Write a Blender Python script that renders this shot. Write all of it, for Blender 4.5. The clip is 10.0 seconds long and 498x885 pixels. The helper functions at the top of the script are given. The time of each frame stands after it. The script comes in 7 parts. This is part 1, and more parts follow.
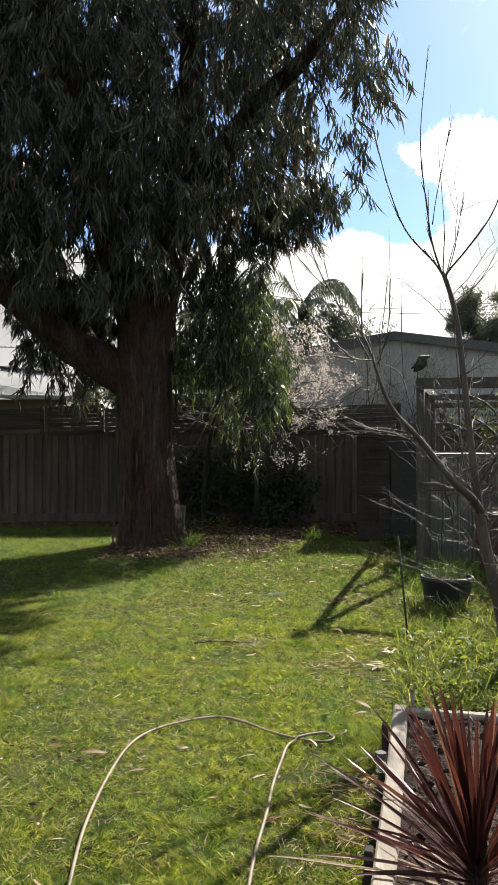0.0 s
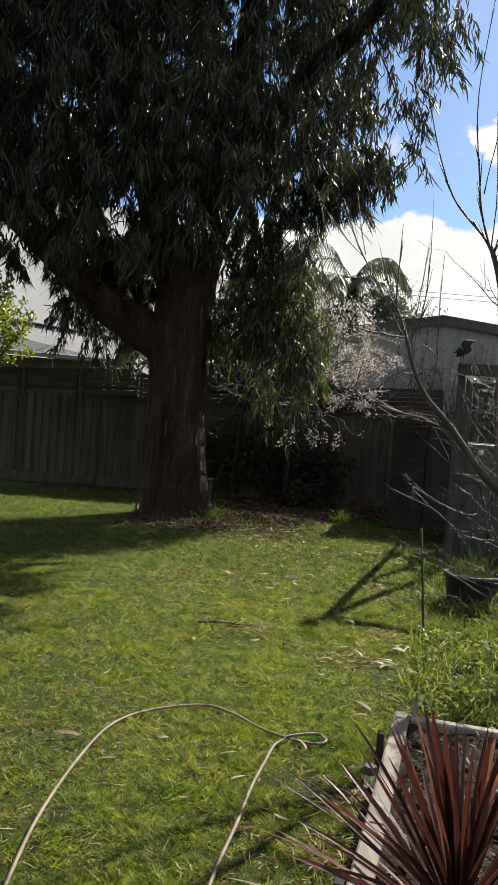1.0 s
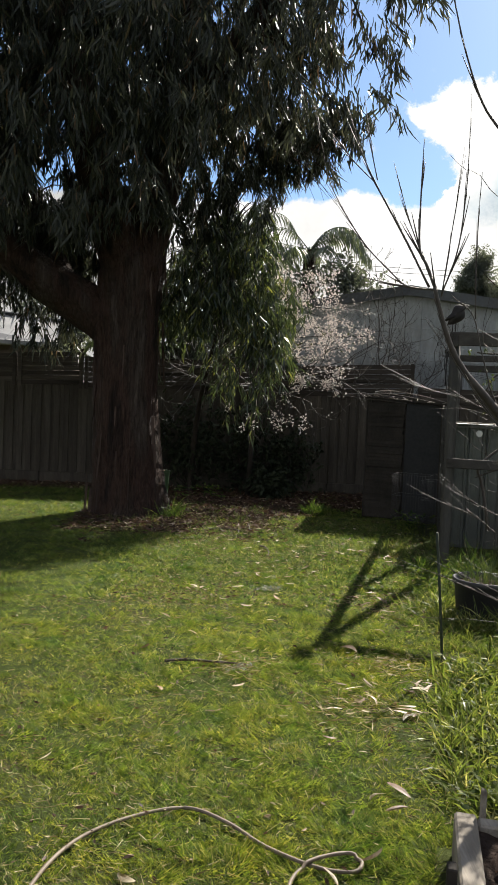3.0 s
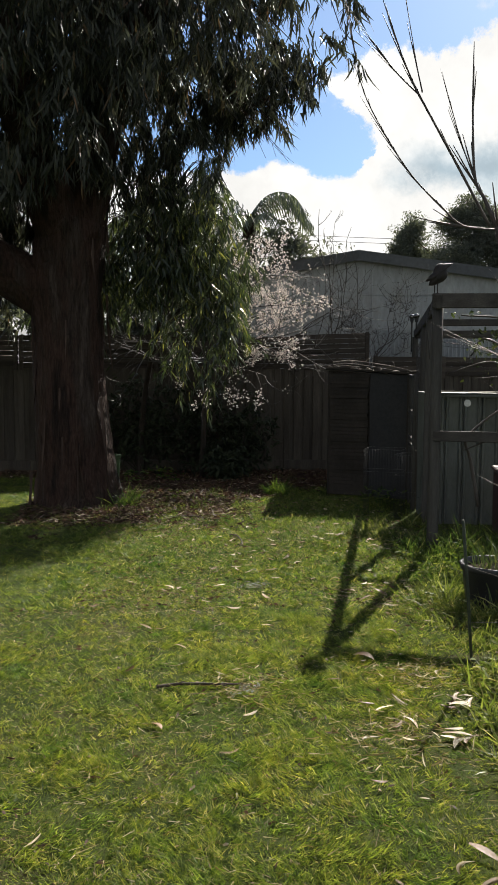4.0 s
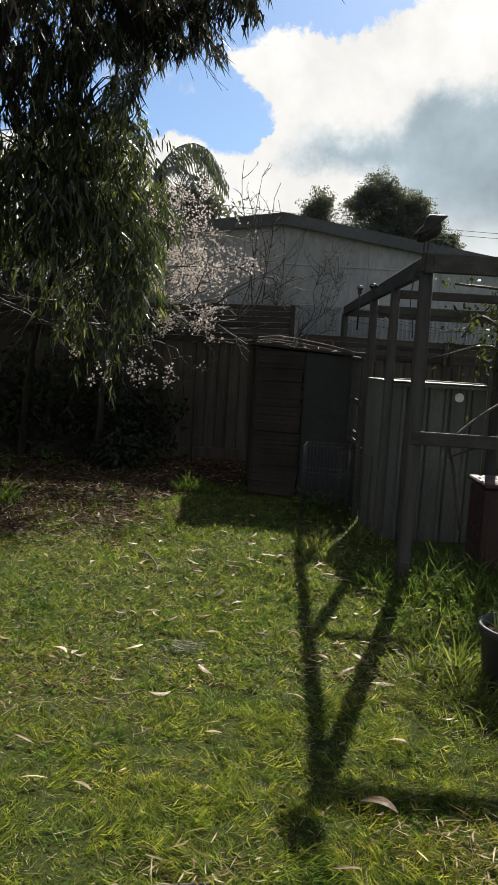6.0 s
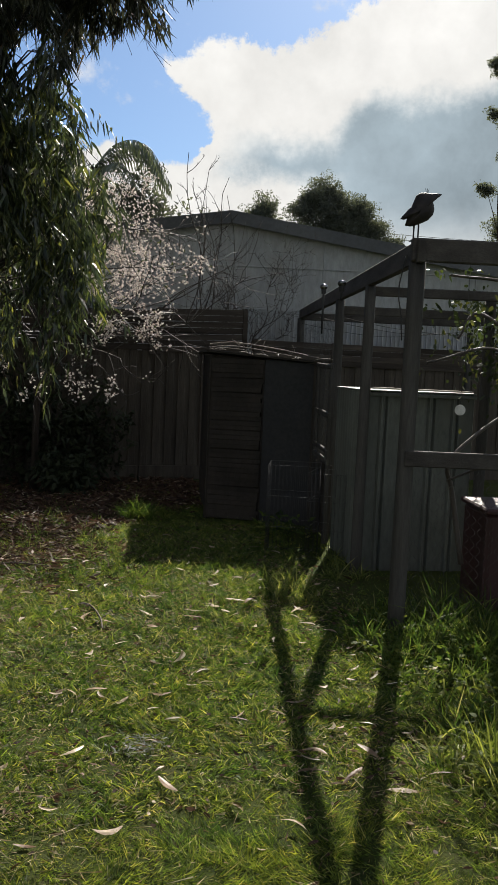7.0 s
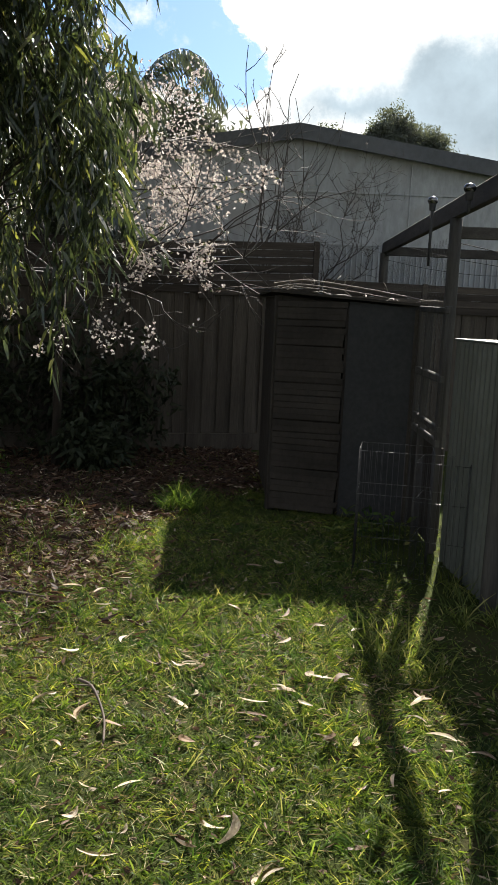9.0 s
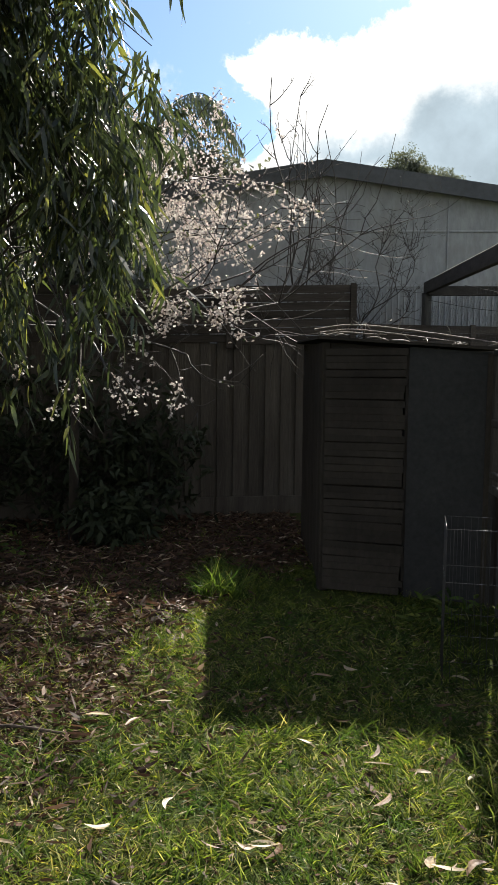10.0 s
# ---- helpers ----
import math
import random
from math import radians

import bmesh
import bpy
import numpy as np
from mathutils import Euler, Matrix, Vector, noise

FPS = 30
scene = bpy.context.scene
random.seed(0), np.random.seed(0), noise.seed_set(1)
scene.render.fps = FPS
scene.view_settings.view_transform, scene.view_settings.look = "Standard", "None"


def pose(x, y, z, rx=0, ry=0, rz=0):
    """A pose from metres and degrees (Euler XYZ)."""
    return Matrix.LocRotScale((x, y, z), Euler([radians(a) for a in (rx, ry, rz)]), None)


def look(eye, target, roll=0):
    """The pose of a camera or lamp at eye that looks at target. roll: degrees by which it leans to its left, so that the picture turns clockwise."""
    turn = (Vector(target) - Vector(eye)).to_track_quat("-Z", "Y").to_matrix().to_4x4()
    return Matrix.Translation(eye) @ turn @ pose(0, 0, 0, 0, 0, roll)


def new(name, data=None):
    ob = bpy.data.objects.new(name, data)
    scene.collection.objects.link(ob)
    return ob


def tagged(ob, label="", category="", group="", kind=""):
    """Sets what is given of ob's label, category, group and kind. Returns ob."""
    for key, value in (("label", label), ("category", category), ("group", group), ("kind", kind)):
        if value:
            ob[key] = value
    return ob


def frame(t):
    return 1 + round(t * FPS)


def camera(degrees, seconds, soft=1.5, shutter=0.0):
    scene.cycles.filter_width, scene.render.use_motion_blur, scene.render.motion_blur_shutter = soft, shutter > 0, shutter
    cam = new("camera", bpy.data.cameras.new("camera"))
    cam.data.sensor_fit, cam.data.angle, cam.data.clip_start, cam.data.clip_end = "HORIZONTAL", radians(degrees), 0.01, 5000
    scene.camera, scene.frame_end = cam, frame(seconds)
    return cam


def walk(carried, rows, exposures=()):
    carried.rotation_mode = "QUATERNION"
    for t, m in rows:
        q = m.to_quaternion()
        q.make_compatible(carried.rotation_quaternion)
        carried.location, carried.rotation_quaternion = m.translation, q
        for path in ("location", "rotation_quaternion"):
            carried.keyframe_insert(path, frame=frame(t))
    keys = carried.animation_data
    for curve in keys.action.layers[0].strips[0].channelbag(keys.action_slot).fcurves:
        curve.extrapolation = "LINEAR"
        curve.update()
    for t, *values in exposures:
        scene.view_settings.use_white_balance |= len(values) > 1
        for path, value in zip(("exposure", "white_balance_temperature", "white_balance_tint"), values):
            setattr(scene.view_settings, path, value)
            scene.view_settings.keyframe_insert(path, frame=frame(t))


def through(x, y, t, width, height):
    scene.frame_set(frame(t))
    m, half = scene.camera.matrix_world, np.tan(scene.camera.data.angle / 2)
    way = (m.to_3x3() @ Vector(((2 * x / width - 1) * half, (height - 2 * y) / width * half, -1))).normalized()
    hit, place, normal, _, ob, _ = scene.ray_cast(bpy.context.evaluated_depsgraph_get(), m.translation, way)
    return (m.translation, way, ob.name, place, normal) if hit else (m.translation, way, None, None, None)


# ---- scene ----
cam = camera(34.1, 10.0)
METRES, EYE, TILT, LEAN, TURN = 8.0, 1.55, 0.0, 0.0, 0.0
ROWS = [
    (0.0, 0.0, 0.0, 0.0, -0.0, 0.0, 0.0),
    (0.5, 0.0106, 0.0197, 0.0002, 1.34, -0.06, -3.37),
    (1.0, 0.0203, 0.0424, -0.0013, 3.09, -1.81, -4.24),
    (1.5, 0.0181, 0.0733, -0.0006, 2.31, -3.2, -3.61),
    (2.0, 0.0121, 0.1046, -0.0011, 2.87, -3.98, -2.71),
    (2.5, 0.0113, 0.1503, -0.0011, 2.79, -3.03, -3.85),
    (3.0, -0.0033, 0.1939, -0.0002, -0.44, -2.88, -2.48),
    (4.5, -0.0507, 0.3404, -0.0016, -7.29, -5.98, -0.92),
    (5.0, -0.0512, 0.3987, -0.0036, -9.64, -6.86, -2.15),
    (5.5, -0.0534, 0.4555, -0.0028, -11.44, -6.54, -3.27),
    (7.0, -0.0363, 0.6303, -0.0032, -17.1, -5.21, -2.45),
    (7.5, -0.0143, 0.6889, -0.0044, -18.66, -6.17, -2.48),
    (8.0, -0.0048, 0.7461, -0.0049, -16.98, -6.8, -2.76),
    (8.5, 0.0055, 0.8022, -0.0061, -14.79, -7.78, -2.17),
    (9.0, 0.0163, 0.8653, -0.0079, -13.1, -8.87, -2.43),
    (9.5, 0.0166, 0.9235, -0.0081, -18.1, -8.41, -1.0),
    (10.0, 0.0159, 0.9758, -0.0054, -12.22, -5.54, -0.54),
]
EXPOSURES = [(0.0, 1.78), (0.5, 1.3), (1.0, 1.36), (2.0, 1.46), (3.0, 1.5), (5.0, 1.26), (5.5, 1.28), (7.5, 1.12), (8.2, 1.4), (9.0, 1.74), (9.5, 1.67), (10.0, 1.7)]
walk(cam, [(t, pose(0, 0, EYE, TILT, LEAN, TURN) @ pose(METRES * x, METRES * y, METRES * z, 90 + pitch, roll, yaw)) for t, x, y, z, yaw, pitch, roll in ROWS], EXPOSURES)

# ---- world and sun ----
SUN_AZ, SUN_EL = 29.5, 37.9  # degrees right of straight ahead (+y), and above the horizon
SUN_STRENGTH, SKY_STRENGTH, CLOUD_LIGHT = 5.0, 0.043, 0.325


def make_world():
    world = bpy.data.worlds.new("sky_world")
    scene.world = world
    world.use_nodes = True
    nt = world.node_tree
    nt.nodes.clear()
    N, L = nt.nodes.new, nt.links.new

    def math_node(op, a, b=None, c=None):
        n = N("ShaderNodeMath")
        n.operation = op
        for i, v in enumerate((a, b, c)):
            if v is None:
                continue
            if isinstance(v, (int, float)):
                n.inputs[i].default_value = v
            else:
                L(v, n.inputs[i])
        return n.outputs[0]

    def ramp(v, lo, hi, a=0.0, b=1.0):
        n = N("ShaderNodeMapRange")
        n.interpolation_type = "SMOOTHSTEP"
        L(v, n.inputs["Value"])
        n.inputs["From Min"].default_value, n.inputs["From Max"].default_value = lo, hi
        n.inputs["To Min"].default_value, n.inputs["To Max"].default_value = a, b
        return n.outputs[0]

    def noise_of(vec, scale, detail, rough):
        n = N("ShaderNodeTexNoise")
        L(vec, n.inputs["Vector"])
        n.inputs["Scale"].default_value, n.inputs["Detail"].default_value, n.inputs["Roughness"].default_value = scale, detail, rough
        return n.outputs["Fac"]

    sky = N("ShaderNodeTexSky")
    sky.sky_type, sky.sun_disc = "NISHITA", False
    sky.sun_elevation, sky.sun_rotation = radians(SUN_EL), radians(SUN_AZ)
    sky.dust_density, sky.ozone_density = 0.5, 3.0
    tc = N("ShaderNodeTexCoord")
    vec = tc.outputs["Generated"]
    sep = N("ShaderNodeSeparateXYZ")
    L(vec, sep.inputs[0])
    az = math_node("MULTIPLY", math_node("ARCTAN2", sep.outputs[0], sep.outputs[1]), 57.3)
    el = math_node("MULTIPLY", math_node("ARCSINE", sep.outputs[2]), 57.3)
    warp = math_node("SUBTRACT", noise_of(vec, 5.5, 6.0, 0.62), 0.5)
    fine = math_node("SUBTRACT", noise_of(vec, 24.0, 8.0, 0.72), 0.5)
    wob = math_node("ADD", math_node("MULTIPLY", warp, 3.4), math_node("MULTIPLY", fine, 4.6))
    azw, elw = math_node("ADD", az, wob), math_node("ADD", el, math_node("MULTIPLY", wob, 0.5))
    # a bank of cumulus along the horizon, a large cloud towards the sun, broken clouds elsewhere
    mound = math_node("ADD", math_node("MULTIPLY", ramp(az, 4.4, 7.2), ramp(az, 11.0, 7.6)), math_node("MULTIPLY", ramp(azw, 12.2, 14.2), 3.2))
    bank = ramp(math_node("SUBTRACT", elw, mound), 13.7, 13.2)
    slant = math_node("MINIMUM", math_node("MAXIMUM", math_node("MULTIPLY", math_node("SUBTRACT", 19.6, el), 0.9), 0.0), 3.0)
    crest = math_node("MINIMUM", math_node("ADD", math_node("MULTIPLY", math_node("MAXIMUM", math_node("SUBTRACT", az, 10.4), 0.0), 0.42), 19.5), 21.1)
    crest = math_node("ADD", crest, ramp(az, 18.0, 26.0, 0.0, 2.3))
    big = math_node("MULTIPLY", ramp(math_node("SUBTRACT", azw, slant), 9.8, 10.5), ramp(math_node("SUBTRACT", math_node("ADD", el, wob), crest), 0.5, -0.3))
    wisps = math_node("MULTIPLY", ramp(noise_of(vec, 9.0, 7.0, 0.62), 0.57, 0.72), 0.75)
    # unseen cloud added outside the view, its cover set to brighten shaded faces
    side = math_node("ADD", ramp(az, -16.0, -26.0), math_node("ADD", ramp(az, 36.0, 48.0), ramp(el, 40.0, 52.0)))
    far_side = math_node("MULTIPLY", ramp(noise_of(vec, 2.6, 7.0, 0.6), 0.48, 0.61), side)
    cover = math_node("MINIMUM", math_node("ADD", math_node("MAXIMUM", math_node("MAXIMUM", bank, big), wisps), far_side), 1.0)
    # grey undersides
    lump = noise_of(vec, 8.0, 7.0, 0.6)
    shelf = math_node("ADD", math_node("MULTIPLY", ramp(az, 21.5, 25.0), 2.6), 15.4)
    under = ramp(math_node("ADD", math_node("SUBTRACT", elw, shelf), math_node("MULTIPLY", math_node("SUBTRACT", lump, 0.5), 7.0)), 1.0, -1.6)
    clear = math_node("MAXIMUM", ramp(elw, 12.0, 13.6), math_node("MULTIPLY", ramp(azw, 19.0, 24.0), ramp(elw, 7.5, 12.5, 0.3, 1.0)))
    grey = math_node("MULTIPLY", math_node("MULTIPLY", under, ramp(azw, 13.5, 18.0)), clear)
    lit = math_node("ADD", math_node("MULTIPLY", lump, 0.9), math_node("SUBTRACT", 0.76, math_node("MULTIPLY", grey, 0.47)))
    hazy = math_node("MULTIPLY", ramp(az, -3.0, -11.0), ramp(az, -30.0, -20.0))
    lit = math_node("MULTIPLY", lit, math_node("SUBTRACT", 1.0, math_node("MULTIPLY", hazy, 0.42)))
    tone = N("ShaderNodeMix")
    tone.data_type = "RGBA"
    L(grey, tone.inputs["Factor"])
    tone.inputs["A"].default_value, tone.inputs["B"].default_value = (1.0, 0.985, 0.95, 1), (0.74, 0.9, 1.0, 1)
    bright = N("ShaderNodeVectorMath")
    bright.operation = "SCALE"
    L(tone.outputs["Result"], bright.inputs[0])
    L(math_node("MULTIPLY", lit, CLOUD_LIGHT), bright.inputs["Scale"])
    blue = N("ShaderNodeVectorMath")
    blue.operation = "SCALE"
    tint = N("ShaderNodeMix")
    tint.data_type, tint.blend_type = "RGBA", "MULTIPLY"
    tint.inputs["Factor"].default_value = 1.0
    L(sky.outputs[0], tint.inputs["A"])
    tint.inputs["B"].default_value = (0.86, 0.99, 1.1, 1)
    L(tint.outputs["Result"], blue.inputs[0])
    blue.inputs["Scale"].default_value = SKY_STRENGTH
    mix = N("ShaderNodeMix")
    mix.data_type = "RGBA"
    L(cover, mix.inputs["Factor"])
    L(blue.outputs[0], mix.inputs["A"])
    L(bright.outputs[0], mix.inputs["B"])
    bg = N("ShaderNodeBackground")
    L(mix.outputs["Result"], bg.inputs["Color"])
    bg.inputs["Strength"].default_value = 1.0
    out = N("ShaderNodeOutputWorld")
    L(bg.outputs[0], out.inputs[0])


make_world()
sun_data = bpy.data.lights.new("sun", "SUN")
sun_data.energy, sun_data.angle, sun_data.color = SUN_STRENGTH, radians(0.55), (1.0, 0.94, 0.84)
sun = new("sun", sun_data)
_a, _e = radians(SUN_AZ), radians(SUN_EL)
sun.matrix_world = look((math.sin(_a) * math.cos(_e) * 30, math.cos(_a) * math.cos(_e) * 30 + 8, math.sin(_e) * 30), (0, 8, 0))

# ---- materials ----


class Shader:
    """A small builder for node materials."""

    def __init__(self, name):
        self.mat = bpy.data.materials.new(name)
        self.mat.use_nodes = True
        self.nt = self.mat.node_tree
        self.nt.nodes.clear()
        self.out = self.nt.nodes.new("ShaderNodeOutputMaterial")

    def node(self, kind, **values):
        n = self.nt.nodes.new(kind)
        for k, v in values.items():
            n.inputs[k.replace("_", " ")].default_value = v
        return n

    def link(self, a, b):
        self.nt.links.new(a, b)

    def coords(self, world, stretch):
        if world:
            src = self.node("ShaderNodeNewGeometry").outputs["Position"]
        else:
            src = self.node("ShaderNodeTexCoord").outputs["Object"]
        m = self.node("ShaderNodeMapping")
        m.inputs["Scale"].default_value = stretch
        self.link(src, m.inputs["Vector"])
        return m.outputs[0]

    def noise(self, vec, scale, detail=4.0, rough=0.55):
        n = self.node("ShaderNodeTexNoise", Scale=scale, Detail=detail, Roughness=rough)
        self.link(vec, n.inputs["Vector"])
        return n.outputs["Fac"]

    def ramp(self, fac, *stops):
        n = self.node("ShaderNodeValToRGB")
        e = n.color_ramp.elements
        while len(e) < len(stops):
            e.new(0.5)
        for el, (p, c) in zip(e, stops):
            el.position, el.color = p, (*c, 1.0)
        self.link(fac, n.inputs[0])
        return n.outputs[0]

    def mix(self, fac, a, b, blend="MIX"):
        n = self.node("ShaderNodeMix")
        n.data_type, n.blend_type = "RGBA", blend
        for key, v in (("Factor", fac), ("A", a), ("B", b)):
            if isinstance(v, (int, float)):
                n.inputs[key].default_value = v
            elif isinstance(v, tuple):
                n.inputs[key].default_value = (*v, 1.0)
            else:
                self.link(v, n.inputs[key])
        return n.outputs["Result"]

    def bump(self, height, strength, distance):
        n = self.node("ShaderNodeBump", Strength=strength, Distance=distance)
        self.link(height, n.inputs["Height"])
        return n.outputs[0]


def surface(name, dark, light, rough=0.8, metal=0.0, scale=6.0, fine=60.0, stretch=(1, 1, 1), world=True, relief=0.4, depth=0.004, per_piece=0.25, stain=None, specular=0.4):
    """A solid surface: two scales of variation, a stain colour, fine relief and a shift from piece to piece."""
    s = Shader(name)
    vec = s.coords(world, stretch)
    big, small = s.noise(vec, scale), s.noise(vec, fine, 5.0, 0.65)
    colour = s.ramp(big, (0.3, dark), (0.7, light))
    grain = s.ramp(small, (0.25, (0.55, 0.55, 0.55)), (0.75, (1.25, 1.25, 1.25)))
    colour = s.mix(0.7, colour, grain, "MULTIPLY")
    if stain:
        spot = s.ramp(s.noise(s.coords(True, (1, 1, 1)), 1.7, 6.0, 0.65), (0.52, (0, 0, 0)), (0.68, (1, 1, 1)))
        bw = s.node("ShaderNodeRGBToBW")
        s.link(spot, bw.inputs[0])
        colour = s.mix(bw.outputs[0], colour, stain)
    if per_piece:
        info = s.node("ShaderNodeObjectInfo").outputs["Random"]
        shift = s.ramp(info, (0.0, (1 - per_piece,) * 3), (1.0, (1 + per_piece,) * 3))
        colour = s.mix(1.0, colour, shift, "MULTIPLY")
    p = s.node("ShaderNodeBsdfPrincipled", Metallic=metal)
    p.inputs["Specular IOR Level"].default_value = specular
    s.link(colour, p.inputs["Base Color"])
    r = s.node("ShaderNodeMapRange")
    s.link(small, r.inputs["Value"])
    r.inputs["To Min"].default_value, r.inputs["To Max"].default_value = max(0.05, rough - 0.15), min(1.0, rough + 0.12)
    s.link(r.outputs[0], p.inputs["Roughness"])
    s.link(s.bump(small, relief, depth), p.inputs["Normal"])
    s.link(p.outputs[0], s.out.inputs[0])
    return s.mat


def leafy(name, stops, through=0.45, rough=0.45, gloss=0.5, patch=None, by_object=False, glow=(1.2, 1.2, 0.65)):
    """Leaves and blades: colour from leaf to leaf, light that shines through them."""
    s = Shader(name)
    if by_object:
        rnd = s.node("ShaderNodeObjectInfo").outputs["Random"]
    else:
        rnd = s.node("ShaderNodeNewGeometry").outputs["Random Per Island"]
    colour = s.ramp(rnd, *stops)
    vec = s.coords(True, (1, 1, 1))
    grain = s.ramp(s.noise(vec, 90.0), (0.3, (0.8, 0.8, 0.8)), (0.7, (1.15, 1.15, 1.15)))
    colour = s.mix(1.0, colour, grain, "MULTIPLY")
    if patch:
        where = s.ramp(s.noise(vec, 1.1, 5.0, 0.6), (0.42, (0, 0, 0)), (0.66, (1, 1, 1)))
        bw = s.node("ShaderNodeRGBToBW")
        s.link(where, bw.inputs[0])
        colour = s.mix(bw.outputs[0], colour, s.mix(1.0, colour, patch, "MULTIPLY"))
    p = s.node("ShaderNodeBsdfPrincipled", Roughness=rough)
    p.inputs["Specular IOR Level"].default_value = gloss
    s.link(colour, p.inputs["Base Color"])
    t = s.node("ShaderNodeBsdfTranslucent")
    s.link(s.mix(1.0, colour, glow, "MULTIPLY"), t.inputs["Color"])
    m = s.node("ShaderNodeMixShader", Fac=through)
    s.link(p.outputs[0], m.inputs[1])
    s.link(t.outputs[0], m.inputs[2])
    s.link(m.outputs[0], s.out.inputs[0])
    return s.mat


def lawn_material(name, stops, through, glow, dry=1.0):
    """Mown grass: blade colours, shifted in patches from deep green to dry."""
    s = Shader(name)
    colour = s.ramp(s.node("ShaderNodeNewGeometry").outputs["Random Per Island"], *stops)
    vec = s.coords(True, (1, 1, 0.3))
    for scale, low, high, shift in ((0.9, 0.44, 0.66, (1 + 0.2 * dry, 1.06, 0.92)), (4.2, 0.47, 0.68, (1 + 0.28 * dry, 1.14, 1.0)), (3.3, 0.5, 0.36, (0.6, 0.78, 0.82)), (11.0, 0.5, 0.34, (0.45, 0.53, 0.52)), (23.0, 0.51, 0.64, (1.5, 1.44, 1.2)), (26.0, 0.5, 0.37, (0.44, 0.5, 0.5))):
        ends = ((low, (0, 0, 0)), (high, (1, 1, 1))) if low < high else ((high, (1, 1, 1)), (low, (0, 0, 0)))
        where = s.ramp(s.noise(vec, scale, 5.0, 0.62), *ends)
        bw = s.node("ShaderNodeRGBToBW")
        s.link(where, bw.inputs[0])
        colour = s.mix(bw.outputs[0], colour, s.mix(1.0, colour, shift, "MULTIPLY"))
    p = s.node("ShaderNodeBsdfPrincipled", Roughness=0.5)
    p.inputs["Specular IOR Level"].default_value = 0.2
    s.link(colour, p.inputs["Base Color"])
    t = s.node("ShaderNodeBsdfTranslucent")
    s.link(s.mix(1.0, colour, glow, "MULTIPLY"), t.inputs["Color"])
    m = s.node("ShaderNodeMixShader", Fac=through)
    s.link(p.outputs[0], m.inputs[1])
    s.link(t.outputs[0], m.inputs[2])
    s.link(m.outputs[0], s.out.inputs[0])
    return s.mat


def furrowed_bark():
    """Old gum bark: upright plates between dark furrows, brown to grey, with fibres."""
    s = Shader("gum_bark")
    vec = s.coords(True, (1, 1, 0.2))
    warp = s.node("ShaderNodeTexNoise", Scale=7.0, Detail=3.0)
    s.link(vec, warp.inputs["Vector"])
    shifted = s.mix(0.22, vec, warp.outputs["Color"], "ADD")
    cells = s.node("ShaderNodeTexVoronoi", Scale=17.0)
    cells.feature = "DISTANCE_TO_EDGE"
    s.link(shifted, cells.inputs["Vector"])
    fibre = s.noise(s.coords(True, (4, 4, 0.45)), 8.0, 8.0, 0.72)
    large = s.noise(s.coords(True, (1, 1, 0.16)), 3.6, 5.0, 0.62)
    colour = s.ramp(large, (0.34, (0.018, 0.013, 0.011)), (0.47, (0.052, 0.031, 0.024)), (0.56, (0.042, 0.031, 0.025)), (0.7, (0.088, 0.07, 0.06)))
    colour = s.mix(0.85, colour, s.ramp(fibre, (0.34, (0.38, 0.35, 0.33)), (0.66, (1.35, 1.33, 1.3))), "MULTIPLY")
    colour = s.mix(0.5, colour, s.ramp(cells.outputs["Distance"], (0.0, (0.42, 0.4, 0.38)), (0.14, (1.0, 1.0, 1.0))), "MULTIPLY")
    p = s.node("ShaderNodeBsdfPrincipled", Roughness=0.9)
    p.inputs["Specular IOR Level"].default_value = 0.15
    s.link(colour, p.inputs["Base Color"])
    height = s.mix(0.75, s.ramp(cells.outputs["Distance"], (0.0, (0, 0, 0)), (0.2, (1, 1, 1))), s.ramp(fibre, (0.2, (0, 0, 0)), (0.8, (1, 1, 1))))
    s.link(s.bump(height, 1.0, 0.035), p.inputs["Normal"])
    s.link(p.outputs[0], s.out.inputs[0])
    return s.mat


M_GROUND = surface("lawn_soil", (0.026, 0.038, 0.011), (0.062, 0.074, 0.022), 0.95, scale=3.5, fine=120.0, relief=1.0, depth=0.015, per_piece=0, stain=(0.058, 0.052, 0.025), specular=0.03)
M_GRASS = lawn_material("grass_blades", ((0.0, (0.061, 0.098, 0.02)), (0.45, (0.128, 0.17, 0.032)), (0.84, (0.22, 0.248, 0.052)), (0.95, (0.33, 0.305, 0.105)), (1.0, (0.42, 0.385, 0.2))), 0.56, (1.24, 1.28, 0.66), 0.92)
M_LUSH = lawn_material("long_grass_blades", ((0.0, (0.037, 0.063, 0.016)), (0.55, (0.082, 0.12, 0.029)), (0.85, (0.15, 0.178, 0.05)), (1.0, (0.31, 0.28, 0.14))), 0.5, (1.15, 1.24, 0.64), 0.45)
M_WEED = leafy("weed_leaves", ((0.0, (0.045, 0.072, 0.017)), (0.7, (0.1, 0.13, 0.03)), (1.0, (0.19, 0.2, 0.055))), 0.5, 0.6, 0.12, glow=(1.2, 1.22, 0.6))
M_CLUMP = leafy("clump_grass_blades", ((0.0, (0.05, 0.074, 0.018)), (0.5, (0.115, 0.148, 0.034)), (0.85, (0.2, 0.222, 0.058)), (1.0, (0.38, 0.34, 0.17))), 0.5, 0.45, 0.35, glow=(1.2, 1.2, 0.65))
M_LITTER = leafy("leaf_litter", ((0.0, (0.03, 0.018, 0.013)), (0.6, (0.084, 0.048, 0.031)), (0.92, (0.15, 0.092, 0.06)), (1.0, (0.46, 0.38, 0.28))), 0.2, 0.65, 0.2, glow=(1.1, 1.0, 0.9))
